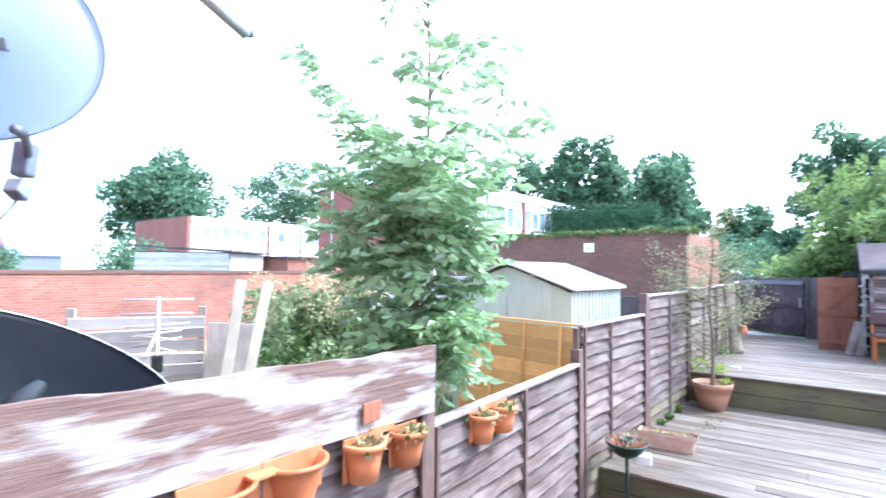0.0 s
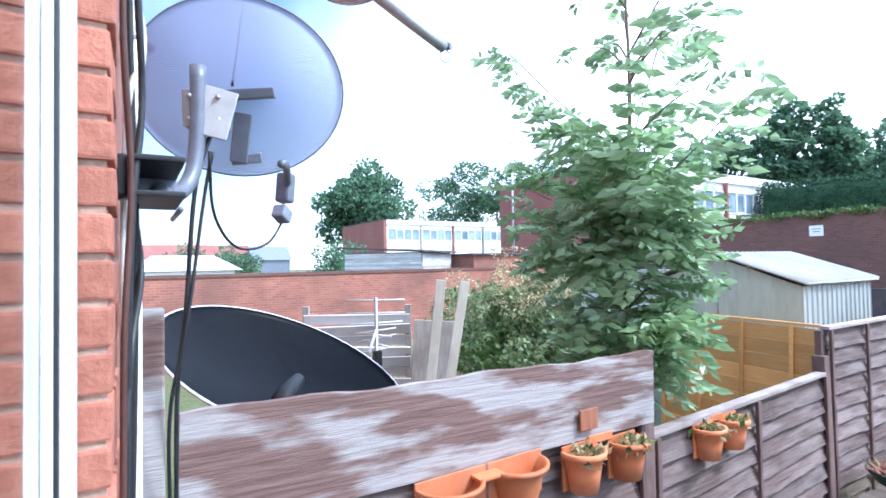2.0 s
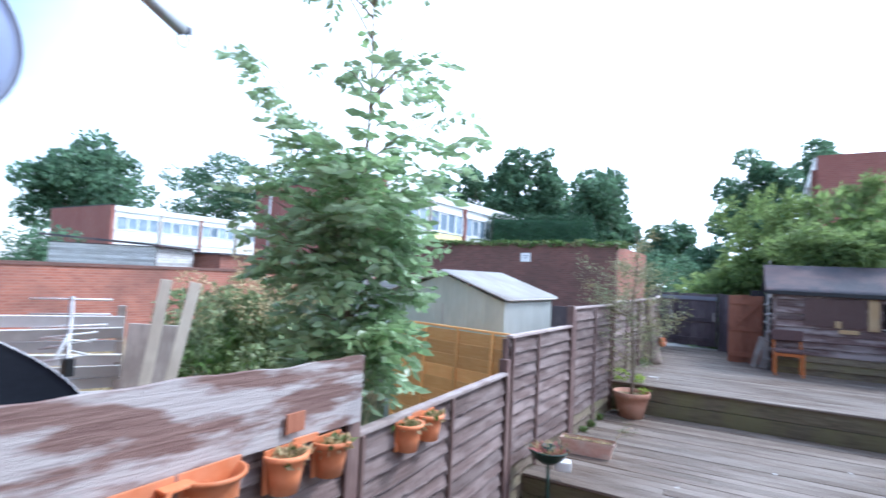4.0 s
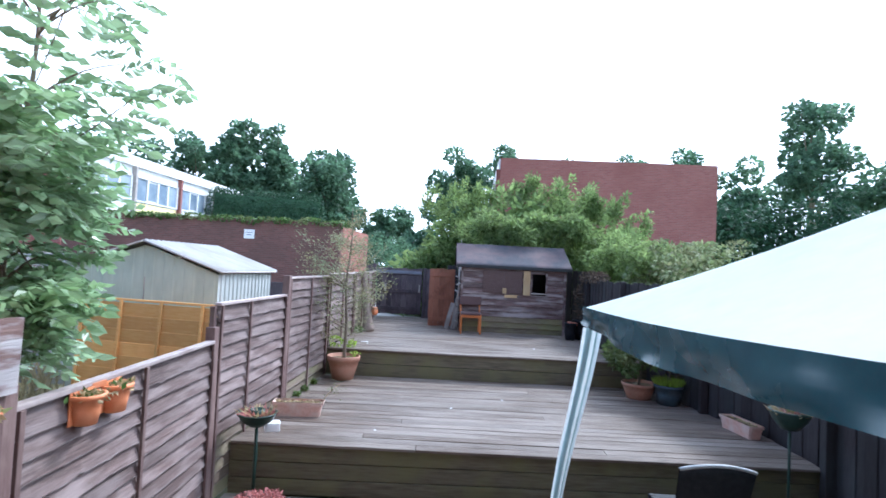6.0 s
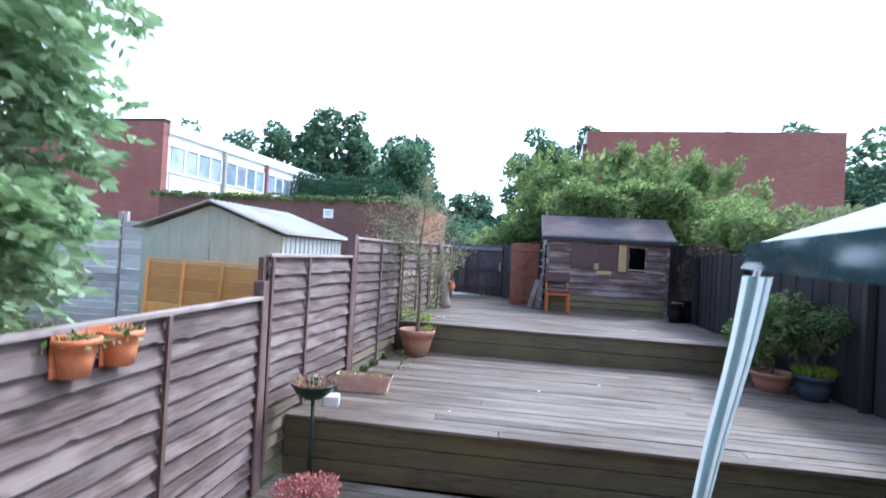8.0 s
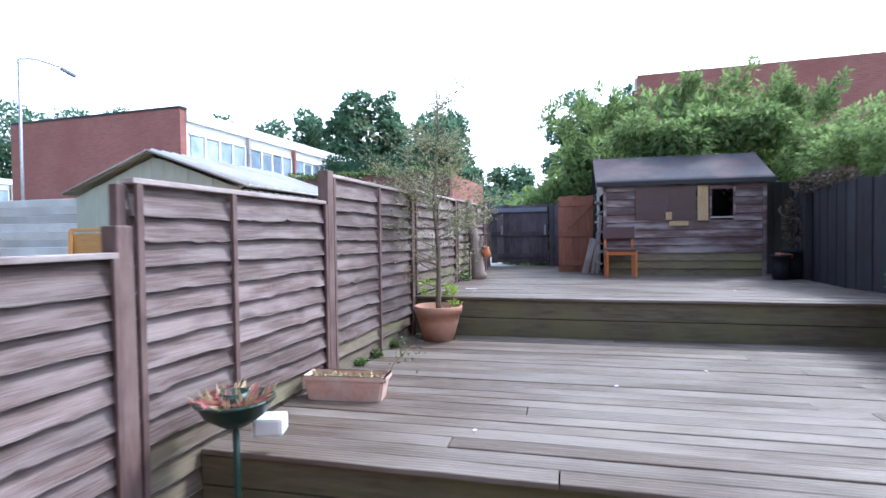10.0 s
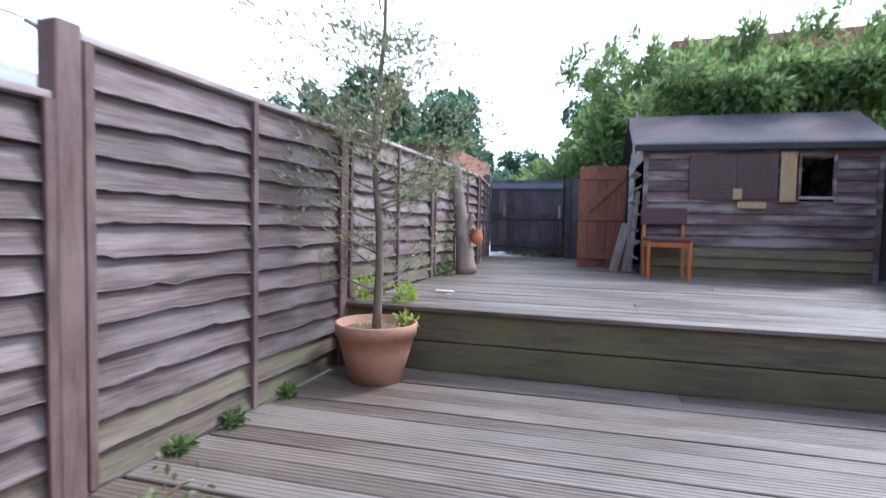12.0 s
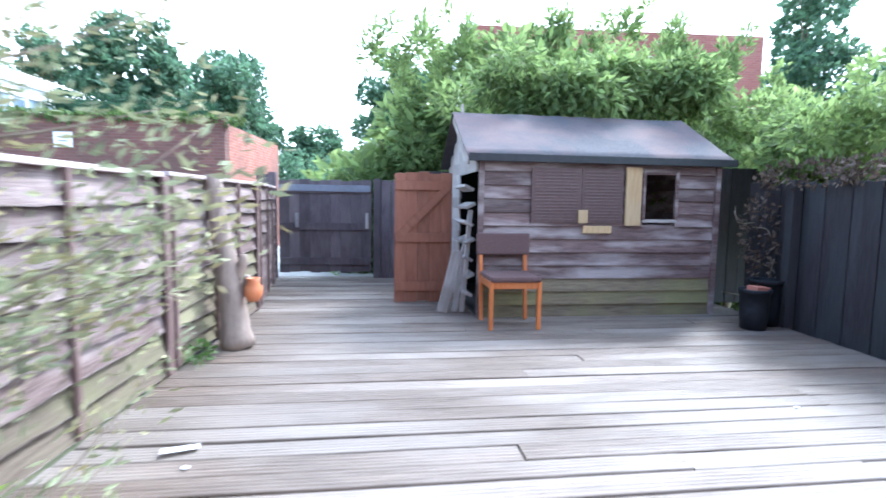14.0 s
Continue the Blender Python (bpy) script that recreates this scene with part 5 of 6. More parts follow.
# ---- gazebo ----
def gazebo():
    root = thing("gazebo", pose(0, 0, 0), "pop-up garden gazebo with a pale teal canopy and dark valance", "gazebo")
    cx, cy = 4.52, 1.97
    C = [Vector((3.20, 3.52, 1.945)), Vector((5.85, 3.52, 1.98)), Vector((5.85, 0.42, 2.02)), Vector((3.20, 0.42, 2.05))]
    apex = Vector((cx, cy, 2.72))
    n = 30
    bm = bmesh.new()
    for k in range(4):
        a, b = C[k], C[(k + 1) % 4]
        rows = []
        for i in range(n + 1):
            t = i / n
            row = []
            for j in range(n + 1):
                s = j / n
                p = a.lerp(b, s).lerp(apex, 0.008 + 0.992 * t)
                sag = 0.05 * math.sin(math.pi * s) * (1 - t) * (0.5 + t) + 0.06 * math.sin(math.pi * t) * 0.6
                p = p - Vector((0, 0, sag))
                row.append(bm.verts.new(p))
            rows.append(row)
        for i in range(n):
            for j in range(n):
                bm.faces.new([rows[i][j], rows[i][j + 1], rows[i + 1][j + 1], rows[i + 1][j]])
    bmesh.ops.remove_doubles(bm, verts=bm.verts, dist=0.002)
    part("canopy", bm, M_CANOPY, root, "pale teal canopy cloth", True)
    for k in range(4):
        a, b = C[k], C[(k + 1) % 4]
        out = ((a + b) / 2 - Vector((cx, cy, (a.z + b.z) / 2))).normalized()
        v, f = [], []
        m = 110
        for i in range(m + 1):
            s = i / m
            top = a.lerp(b, s) - Vector((0, 0, 0.05 * math.sin(math.pi * s) * 0.5 - 0.012))
            drop = 0.12 + 0.05 * math.sin(math.pi * s)
            for j in range(7):
                u = j / 6
                rip = 0.022 * u * math.sin(s * 13 + k + 3.4 * u) + 0.010 * u * math.sin(s * 29 + 1.3 * k - 4 * u) + 0.002 * math.sin(s * 61 + 5 * u)
                v.append(top + out * (0.016 + rip) - Vector((0, 0, drop * u)))
        for i in range(m):
            for j in range(6):
                f.append((i * 7 + j, i * 7 + j + 1, (i + 1) * 7 + j + 1, (i + 1) * 7 + j))
        raw("valance", v, f, M_VALANCE, root, True)["label"] = "glossy dark teal rippled valance"
    legs = [((3.29, 3.60, 1.80), (2.99, 3.73, PATIO)), ((5.80, 3.48, 1.85), (5.70, 3.6, PATIO)), ((5.80, 0.47, 1.85), (5.84, 0.36, PATIO)), ((3.36, 0.48, 1.85), (3.40, 0.30, PATIO))]
    for (t, b) in legs:
        t, b = Vector(t), Vector(b)
        d = (b - t).normalized()
        tube("leg", [t + Vector((0, -0.02, 0.1)), b], 0.016, M_WHITEM, root, 8, "white tubular steel leg")
        # fabric strip folded round the leg
        side = Vector((1, 0, 0))
        v, f = [], []
        for i in range(13):
            u = i / 12
            p = t.lerp(b, u)
            w = 0.070 * (1 - 0.62 * u)
            wob = 0.008 * math.sin(u * 9)
            for q, off in ((-w, 0.012), (-w * 0.2, -0.035), (w * 0.25, -0.045), (w, 0.006)):
                v.append(p + side * (q + wob) + Vector((0, off, 0)))
        for i in range(12):
            for j in range(3):
                f.append((i * 4 + j, i * 4 + j + 1, (i + 1) * 4 + j + 1, (i + 1) * 4 + j))
        raw("leg_strip", v, f, M_LEGSTRIP, root)["label"] = "pale striped fabric strip"
        for q0, q1 in ((0.12, 0.34), (0.62, 0.74)):
            sv = []
            for i in range(13):
                for q in (q0, q1):
                    k4 = min(2, int(q * 3))
                    a4, b4 = v[i * 4 + k4], v[i * 4 + k4 + 1]
                    sv.append(a4.lerp(b4, q * 3 - k4) + Vector((0, -0.004, 0)))
            raw("leg_stripe", sv, [(2 * i, 2 * i + 1, 2 * i + 3, 2 * i + 2) for i in range(12)], M_TEALSTRIPE, root)["label"] = "soft teal woven stripe"
    for a, b in ((0, 1), (1, 2), (2, 3), (3, 0)):
        ins = lambda p: p.lerp(Vector((cx, cy, p.z)), 0.05) - Vector((0, 0, 0.05))
        tube("eave_pole", [ins(C[a]), ins((C[a] + C[b]) / 2), ins(C[b])], 0.012, M_WHITEM, root, 8)
    for k in range(4):
        tube("hip_pole", [C[k] - Vector((0, 0, 0.04)), C[k].lerp(apex, 0.5) - Vector((0, 0, 0.07)), apex - Vector((0, 0, 0.05))], 0.012, M_WHITEM, root, 8)
    return root


gazebo()


def plastic_chair(m):
    c = thing("garden_chair", m, "black plastic high-backed garden chair beside the gazebo", "chair", "black plastic chairs")
    for x, y in ((-0.24, -0.22), (0.24, -0.22), (-0.22, 0.22), (0.22, 0.22)):
        box("leg", (0.05, 0.05, 0.44), (x, y, 0.22), M_BLACKPL, c, (0, 0, 0), 0.012)
    box("seat", (0.52, 0.50, 0.03), (0, 0, 0.42), M_BLACKPL, c, bevel=0.012)
    bm = bmesh.new()
    rows = []
    for i in range(9):
        t = i / 8
        row = []
        for j in range(13):
            s = j / 12 - 0.5
            w = 0.50 + 0.04 * t
            z = 0.42 + 0.43 * t + (0.05 * (1 - 4 * s * s) * t)
            row.append((bm.verts.new((s * w, 0.24 + 0.13 * t - 0.16 * s * s, z)), bm.verts.new((s * w, 0.262 + 0.13 * t - 0.16 * s * s, z))))
        rows.append(row)
    for i in range(8):
        for j in range(12):
            if j % 2 == 1 and i == 1 and 2 < j < 10:
                continue
            for q in (0, 1):
                vs = [rows[i][j][q], rows[i][j + 1][q], rows[i + 1][j + 1][q], rows[i + 1][j][q]]
                bm.faces.new(vs if q == 0 else vs[::-1])
    for j in range(12):
        bm.faces.new([rows[8][j][0], rows[8][j + 1][0], rows[8][j + 1][1], rows[8][j][1]])
    part("backrest", bm, M_BLACKPL, c, "moulded black plastic backrest", True)
    # pale tube stands for the glossy plastic's highlight along the top
    tube("top_edge", [(rows_x * (0.54), 0.381 - 0.16 * rows_x * rows_x, 0.852 + 0.05 * (1 - 4 * rows_x * rows_x)) for rows_x in [j / 12 - 0.5 for j in range(13)]], 0.014, M_DISHRIM, c, 8, "pale strip painting the highlight along the backrest's top")
    return c


pc = plastic_chair(pose(4.30, 4.19, PATIO, 0, 0, 182) @ Matrix.Scale(1.06, 4))
copy_thing(pc, pose(5.15, 3.45, PATIO, 0, 0, 150))

# ---- stump, bins and vines on the top terrace ----
lg = thing("driftwood_log", pose(0, 0, 0), "grey knotty driftwood log leaning on the fence", "log")
rng = random.Random(6)
pts = spline([(0.26, 10.66, DECK2), (0.225, 10.69, 1.05), (0.18, 10.71, 1.35), (0.125, 10.72, 1.7), (0.085, 10.73, 2.03)], 18)
tube("log", [p + Vector((rng.uniform(-1, 1), rng.uniform(-1, 1), 0)) * 0.008 for p in pts], [0.125, 0.12, 0.112, 0.104, 0.098, 0.095, 0.09, 0.086, 0.088, 0.08, 0.074, 0.07, 0.070, 0.069, 0.067, 0.066, 0.064, 0.062, 0.06], M_DRIFT, lg, 12)
tube("branch_stub", spline([(0.22, 10.72, 1.25), (0.29, 10.70, 1.38), (0.30, 10.70, 1.46)], 6), [0.05, 0.045, 0.04, 0.036, 0.033, 0.03, 0.026], M_DRIFT, lg, 8)
tube("branch_stub", spline([(0.18, 10.76, 1.05), (0.30, 10.72, 1.2), (0.33, 10.70, 1.3)], 6), [0.05, 0.045, 0.04, 0.036, 0.033, 0.03, 0.026], M_DRIFT, lg, 8)
hang = thing("hanging_pot", pose(0.38, 10.66, 1.12), "small terracotta jar hung on the driftwood log", "plant pot", "pots")
lathe("pot_body", [(0, 0), (0.04, 0), (0.065, 0.05), (0.062, 0.10), (0.04, 0.14), (0.05, 0.17), (0.042, 0.17), (0.03, 0.14), (0, 0.1)], M_TERRAP, hang, 24)
sl = box("paper_scrap", (0.15, 0.045, 0.004), (0.52, 9.05, DECK2 + 0.012), M_UPVC, rot=(0, 3, 24), bevel=0.001)
tagged(sl, "scrap of white paper lying on the decking", "litter")
for k, (x, y, z) in enumerate(((3.6, 9.4, DECK2), (2.2, 6.6, DECK1), (1.4, 5.5, DECK1), (2.9, 7.2, DECK1), (0.6, 8.9, DECK2))):
    p = box("litter_scrap", (0.03, 0.018, 0.006), (x, y, z + 0.006), M_UPVC, rot=(0, 0, 40 * k), bevel=0.002)
    tagged(p, "tiny pale scrap on the decking", "litter", "litter on the decking")
for k, (x, y, h, r) in enumerate(((4.58, 11.15, 0.36, 0.13), (4.80, 11.32, 0.42, 0.15))):
    b = thing("bin_bag", pose(x, y, DECK2), "dark plastic tub of rubbish beside the shed", "tub", "tubs by the shed")
    lathe("tub_body", pot_profile(r * 0.8, r, h, 0.04), M_BLACKPL, b, 24)
    soil_disc(r * 0.8, h * 0.85, b, 60 + k)
br = box("brick_piece", (0.2, 0.1, 0.065), (4.62, 11.16, DECK2 + 0.345), M_BRICK, rot=(4, 6, 20), bevel=0.008)
tagged(br, "pinkish broken brick lying on the tub", "brick")
vn = thing("dry_vine", pose(4.95, 11.35, DECK2), "dry brown creeper and dead twigs on the fence by the shed", "creeper")
geos = []
rr = random.Random(14)
for k in range(7):
    a = Vector((rr.uniform(-0.12, 0.02), rr.uniform(0.0, 0.4), rr.uniform(0.1, 1.3)))
    b = a + Vector((rr.uniform(-0.2, 0.1), rr.uniform(-0.35, 0.35), rr.uniform(-0.25, 0.4)))
    geos.append(tube_geo(spline([a, (a + b) / 2 + Vector((rr.uniform(-0.1, 0.1), 0, rr.uniform(-0.1, 0.1))), b], 6), 0.006, 4))
tagged(raw("stems", *join_geo(geos), M_BARK, vn, True), kind="stuff")
foliage("dead_leaves", [(0.02, -0.25, 1.36, 0.20, 0.65, 0.13), (-0.12, 0.15, 0.8, 0.10, 0.25, 0.4), (0.0, -0.95, 1.38, 0.18, 0.5, 0.10)], 900, 0.055, 0.016, mat("dead_leaf", (0.06, 0.045, 0.035), (0.17, 0.12, 0.09), 0.9, 5, leafy=0.2, bump=0.0, rand=0.4), vn, 61)

# added dark boards stand in for the shaded hollow between shed and fence
gap_shade = thing("dark_fence_short", pose(4.60, 12.35, DECK2), "dark boards added to stand for the shaded hollow behind the shed", "fence")
for i in range(8):
    box("fence_board", (0.125, 0.022, 1.5), (0.02 + i * 0.13, 0.004 * (i % 2), 0.75), M_DARKFENCE, gap_shade)

# plants in the joints of the decking
for k, (x, y, z, s) in enumerate(((0.09, 6.72, DECK1, 0.45), (0.10, 7.05, DECK1, 0.5), (0.09, 7.5, DECK1, 0.4), (0.15, 8.42, DECK2, 1.6), (0.42, 8.45, DECK2, 1.1), (0.12, 10.3, DECK2, 1.3))):
    wd = thing("weed", pose(x, y, z), "small green weed growing at the foot of the fence", "weed", "weeds")
    foliage("leaves", [(0, 0, 0.05 * s, 0.07 * s, 0.09 * s, 0.05 * s)], 90, 0.05, 0.014, M_LIME if k in (3, 4) else M_SHRUB, wd, 70 + k)

# ---- ash sapling over the fence ----
def ash_tree():
    root = thing("ash_sapling", pose(-0.14, 2.42, NEIGH), "young ash tree with feathery green leaves growing beyond the fence", "tree")
    rng = random.Random(21)
    nr = np.random.default_rng(22)
    trunk = spline([(0, 0, 0), (0.02, 0.02, 1.2), (-0.02, 0.0, 2.4), (0.03, 0.05, 3.6), (0.0, 0.05, 4.75)], 22)
    geos = [tube_geo(trunk, [0.035 - 0.0014 * i for i in range(23)], 8)]
    P, D = [], []

    def leaf_at(p, a, e):
        P.append(p)
        D.append((math.cos(a) * math.cos(e), math.sin(a) * math.cos(e), math.sin(e)))

    for k in range(88):
        high = k % 5 == 4
        z0 = rng.uniform(3.3, 4.6) if high else rng.uniform(1.85, 3.35)
        a = rng.uniform(0, 6.28)
        if high:
            ln, up = rng.uniform(0.25, 0.6), rng.uniform(0.5, 1.1)
        else:
            ln, up = rng.choice((rng.uniform(0.15, 0.4), rng.uniform(0.15, 0.4), rng.uniform(0.35, 0.66))), rng.uniform(0.1, 0.7)
            if z0 < 2.35:
                ln *= 0.62
        c = trunk[min(22, int(z0 / 4.75 * 22))]
        s = Vector((c.x, c.y, z0))
        e = s + Vector((math.cos(a) * ln, math.sin(a) * ln, ln * up))
        m = (s + e) / 2 + Vector((0, 0, 0.06))
        pts = spline([s, m, e], 8)
        geos.append(tube_geo(pts, [0.008, 0.0075, 0.007, 0.006, 0.005, 0.0045, 0.004, 0.003, 0.002], 5))
        for i in range(5 if high else 3, 9):
            for _ in range((1 if rng.random() < 0.4 else 0) if high else rng.choice((1, 1, 2))):
                leaf_at(pts[i] + Vector((rng.gauss(0, 0.05), rng.gauss(0, 0.05), rng.gauss(0, 0.06))), a + rng.gauss(0, 0.9), rng.uniform(-0.5, 0.7))
        leaf_at(e, a, 0.3)
    # long overhanging shoot towards the house side
    for (b, e2) in (((0.05, 0.05, 3.0), (0.72, 0.0, 3.42)), ((0.0, 0.0, 3.2), (0.55, -0.35, 3.75)), ((0, 0, 3.3), (-0.5, -0.45, 4.0)), ((0, 0, 2.35), (0.10, 0.08, 2.02)), ((0, 0, 2.6), (0.22, 0.14, 2.25)), ((0, 0, 2.4), (0.12, -0.06, 2.12))):
        pts = spline([b, ((b[0] + e2[0]) / 2, (b[1] + e2[1]) / 2, (b[2] + e2[2]) / 2 - 0.03), e2], 8)
        geos.append(tube_geo(pts, 0.004, 5))
        aa = math.atan2(e2[1] - b[1], e2[0] - b[0])
        for i in range(1, 9):
            leaf_at(pts[i], aa + rng.choice((-1, 1)) * 0.8, 0.2)
            leaf_at(pts[i], aa + rng.choice((-1, 1)) * 0.5, 0.0)
    raw("trunk", *join_geo(geos), M_BARK, root, True)
    P = np.array([tuple(p) for p in P])
    D = unit(np.array(D))
    n = len(P)
    side = unit(np.cross(D, np.array([0, 0, 1.0])) + nr.normal(size=(n, 3)) * 0.25)
    allP, allD = [], []
    Ls = nr.uniform(0.16, 0.30, n)
    for j in range(5):
        s = (0.30 + 0.16 * j)
        q = P + D * (Ls * s)[:, None] + np.array([0, 0, -1.0]) * (Ls * s * s * 0.25)[:, None]
        for sg in (-1, 1):
            allP.append(q)
            allD.append(unit(side * sg + D * 0.55 + np.array([0, 0, -0.22])))
    q = P + D * Ls[:, None] + np.array([0, 0, -0.25]) * Ls[:, None]
    allP.append(q)
    allD.append(unit(D + np.array([0, 0, -0.3])))
    PP, DD = np.concatenate(allP), np.concatenate(allD)
    v, f = leaf_geo(PP, DD, 0.092, 0.022, nr, 0.18)
    raw("crown", v, f, M_ASH, root)
    return root


ash_tree()

# ---- neighbour's garden ----
ns = thing("metal_shed", pose(0, 0, 0), "pale sage-green metal shed with a shallow ribbed roof", "shed")
SX0, SX1, SY0, SY1, EV, RG = -3.30, -1.16, 6.85, 8.70, 1.98, 2.36
sxm = (SX0 + SX1) / 2


def ribbed(name, p0, u, w, h_of, material, parent, pitch=0.12, depth=0.012, normal=(1, 0, 0)):
    """A ribbed sheet from p0 along u for w metres, with height h_of(s)."""
    u, nrm = Vector(u), Vector(normal)
    v, f = [], []
    s = 0.0
    k = 0
    while s < w + 1e-6:
        for ds, dd in ((0, 0), (pitch * 0.42, 0), (pitch * 0.5, depth), (pitch * 0.92, depth)):
            ss = min(s + ds, w)
            b = Vector(p0) + u * ss + nrm * dd
            v += [b, b + Vector((0, 0, h_of(ss)))]
        s += pitch
    for i in range(len(v) // 2 - 1):
        f.append((2 * i, 2 * i + 2, 2 * i + 3, 2 * i + 1))
    ob = raw(name, v, f, material, parent)
    return ob


gable = lambda s: (EV - 0.05 - NEIGH) + (RG - EV) * (1 - abs(s - (SX1 - SX0) / 2) / ((SX1 - SX0) / 2))
ribbed("front_wall", (SX0, SY0, NEIGH), (1, 0, 0), SX1 - SX0, gable, M_SHEETG, ns, 0.30, 0.008, (0, -1, 0))
ribbed("back_wall", (SX0, SY1, NEIGH), (1, 0, 0), SX1 - SX0, gable, M_SHEETG, ns, 0.30, 0.008, (0, 1, 0))
ribbed("side_wall", (SX1, SY0, NEIGH), (0, 1, 0), SY1 - SY0, lambda s: EV - NEIGH - 0.04, M_SHEETW, ns, 0.13, 0.018, (1, 0, 0))
ribbed("side_wall", (SX0, SY0, NEIGH), (0, 1, 0), SY1 - SY0, lambda s: EV - NEIGH - 0.04, M_SHEETG, ns, 0.13, 0.018, (-1, 0, 0))
for sg in (-1, 1):
    xe = SX1 + 0.07 if sg > 0 else SX0 - 0.07
    v, f = [], []
    n = 15
    for i in range(n + 1):
        yy = SY0 - 0.08 + (SY1 - SY0 + 0.16) * i / n
        for t in (0.0, 0.35, 0.4, 0.42, 0.47):
            yq = yy + t * (SY1 - SY0 + 0.16) / n
            lift = 0.032 if 0.38 < t < 0.45 else 0.0
            v += [Vector((sxm, yq, RG + lift)), Vector((xe, yq, EV - 0.01 + lift)), ]
    for i in range(len(v) // 2 - 1):
        f.append((2 * i, 2 * i + 1, 2 * i + 3, 2 * i + 2))
    raw("roof", v, f, M_ROOFW, ns)["label"] = "weathered pale ribbed metal roof"
    tube("eave_trim", [(xe, SY0 - 0.08, EV - 0.015), (xe, SY1 + 0.08, EV - 0.015)], 0.014, M_GREYW, ns, 6)
    tube("verge_trim", [(sxm, SY0 - 0.09, RG), (xe, SY0 - 0.09, EV - 0.012)], 0.014, M_GREYW, ns, 6)
box("door_seam", (0.012, 0.012, 1.7), (sxm, SY0 - 0.012, 1.0), M_GREYW, ns)
op = thing("new_fence_panel", pose(-2.75, 6.28, 0.0, -3, 0, -9), "bright orange new pine fence panel standing in the next garden", "fence panel")
OW = 2.45
for i in range(9):
    box("slat", (OW, 0.014, 0.19), (OW / 2, 0, 0.08 + i * 0.17), M_NEWPANEL, op, (4, 0, 0), 0.003)
for i in range(5):
    box("batten", (0.04, 0.025, 1.56), (OW * (0.01 + i * 0.245), -0.025, 0.78), M_NEWPANEL, op)
box("cap", (OW, 0.05, 0.03), (OW / 2, 0, 1.57), M_NEWPANEL, op)

# corrugated panels, posts, aerial and bush
cg = thing("slatted_fence", pose(-3.9, 1.55, NEIGH, 0, 0, 62), "pale grey slatted fence panel in the next garden", "fence")
for i in range(16):
    box("slat", (1.2, 0.03, 0.112), (0.6, 0.02 * math.sin(i * 2.1), 0.2 + i * 0.122), M_CORR, cg, (14 + 5 * math.sin(i * 3.3), 1.2 * math.sin(i * 1.7), 0))
for x in (0.02, 1.18):
    box("fence_post", (0.07, 0.07, 2.12), (x, 0.03, 1.125), M_GREYW, cg)
def slatted(m, w, n, label):
    root = thing("slatted_fence", m, label, "fence")
    for i in range(n):
        box("slat", (w, 0.03, 0.115), (w / 2, 0.01 * math.sin(i * 2.1), 0.2 + i * 0.122), M_CORR, root, (8, 0.4 * math.sin(i), 0))
    for x in (0.02, w - 0.02):
        box("fence_post", (0.07, 0.07, n * 0.122 + 0.3), (x, 0.05, (n * 0.122 + 0.3) / 2), M_GREYW, root)
    return root


slatted(pose(-7.2, 8.35, NEIGH, 0, 0, 6), 1.9, 19, "tall pale grey slatted fence beside the metal shed")
slatted(pose(-5.25, 8.56, NEIGH, 0, 0, 6), 1.9, 19, "tall pale grey slatted fence behind the metal shed")
gb = box("grey_board", (0.45, 0.03, 1.9), (-3.06, 2.70, 0.72), M_GREYW, rot=(0, 4, 62))
tagged(gb, "grey sheet board leaning in the next garden", "board")
for k, (x, y, lean) in enumerate(((-2.72, 2.32, 7), (-2.68, 2.44, 10))):
    o = box("timber_stake", (0.10, 0.05, 2.5), (0, 0, 0), M_STAKE)
    o.matrix_basis = pose(x, y, NEIGH, -lean * 0.4, lean, 60) @ pose(0, 0, 1.25)
    tagged(o, "pale sawn timber stake leaning in the next garden", "stake", "timber stakes")
ae = thing("tv_aerial", pose(-1.80, 1.52, NEIGH), "white metal television aerial on a mast beyond the fence", "aerial")
tube("mast", [(0, 0, 0), (0, 0, 2.39)], 0.014, M_GALV, ae, 8)
for z, ln, tilt in ((2.37, 0.22, 0), (2.27, 0.22, 0), (2.19, 0.20, 0.01), (2.13, 0.15, 0.02), (2.10, 0.12, -0.02), (2.07, 0.15, 0.03), (2.03, 0.10, -0.03), (1.98, 0.12, 0.02)):
    tube("element", [(-0.5 * ln, -0.9 * ln, z - tilt), (0.5 * ln, 0.9 * ln, z + tilt)], 0.007, M_WHITEM, ae, 6)
tube("boom", [(0.0, 0.0, 2.14), (0.16, -0.10, 2.08), (0.30, -0.19, 2.02)], 0.011, M_WHITEM, ae, 6)
box("mast_clamp", (0.07, 0.06, 0.12), (0.01, 0, 1.92), M_RUBBER, ae, bevel=0.01, label="dark mast clamp")
bs = thing("bramble_bush", pose(-3.35, 4.25, NEIGH), "tangled bramble bush with seed heads in the next garden", "bush")
foliage("leaves", clumps(0, 0, 1.4, 1.3, 1.25, 1.3, 40, 0.27, 81, -0.9), 8500, 0.085, 0.026, M_BRAMBLE, bs, 81, 0.2)
foliage("seed_growth", clumps(-0.2, 0, 2.05, 1.0, 0.9, 0.8, 26, 0.2, 82, -0.2), 2200, 0.05, 0.012, M_STRAW, bs, 82, 0.1)
foliage("inner_growth", clumps(0, 0, 1.1, 0.9, 0.9, 0.9, 20, 0.35, 84, -0.9), 3500, 0.09, 0.03, M_SHRUB, bs, 84, 0.2)
tube("stem", [(0, 0, 0), (0.1, 0, 0.8), (0.1, 0.1, 1.6)], [0.04, 0.03, 0.015], M_BARK, bs)
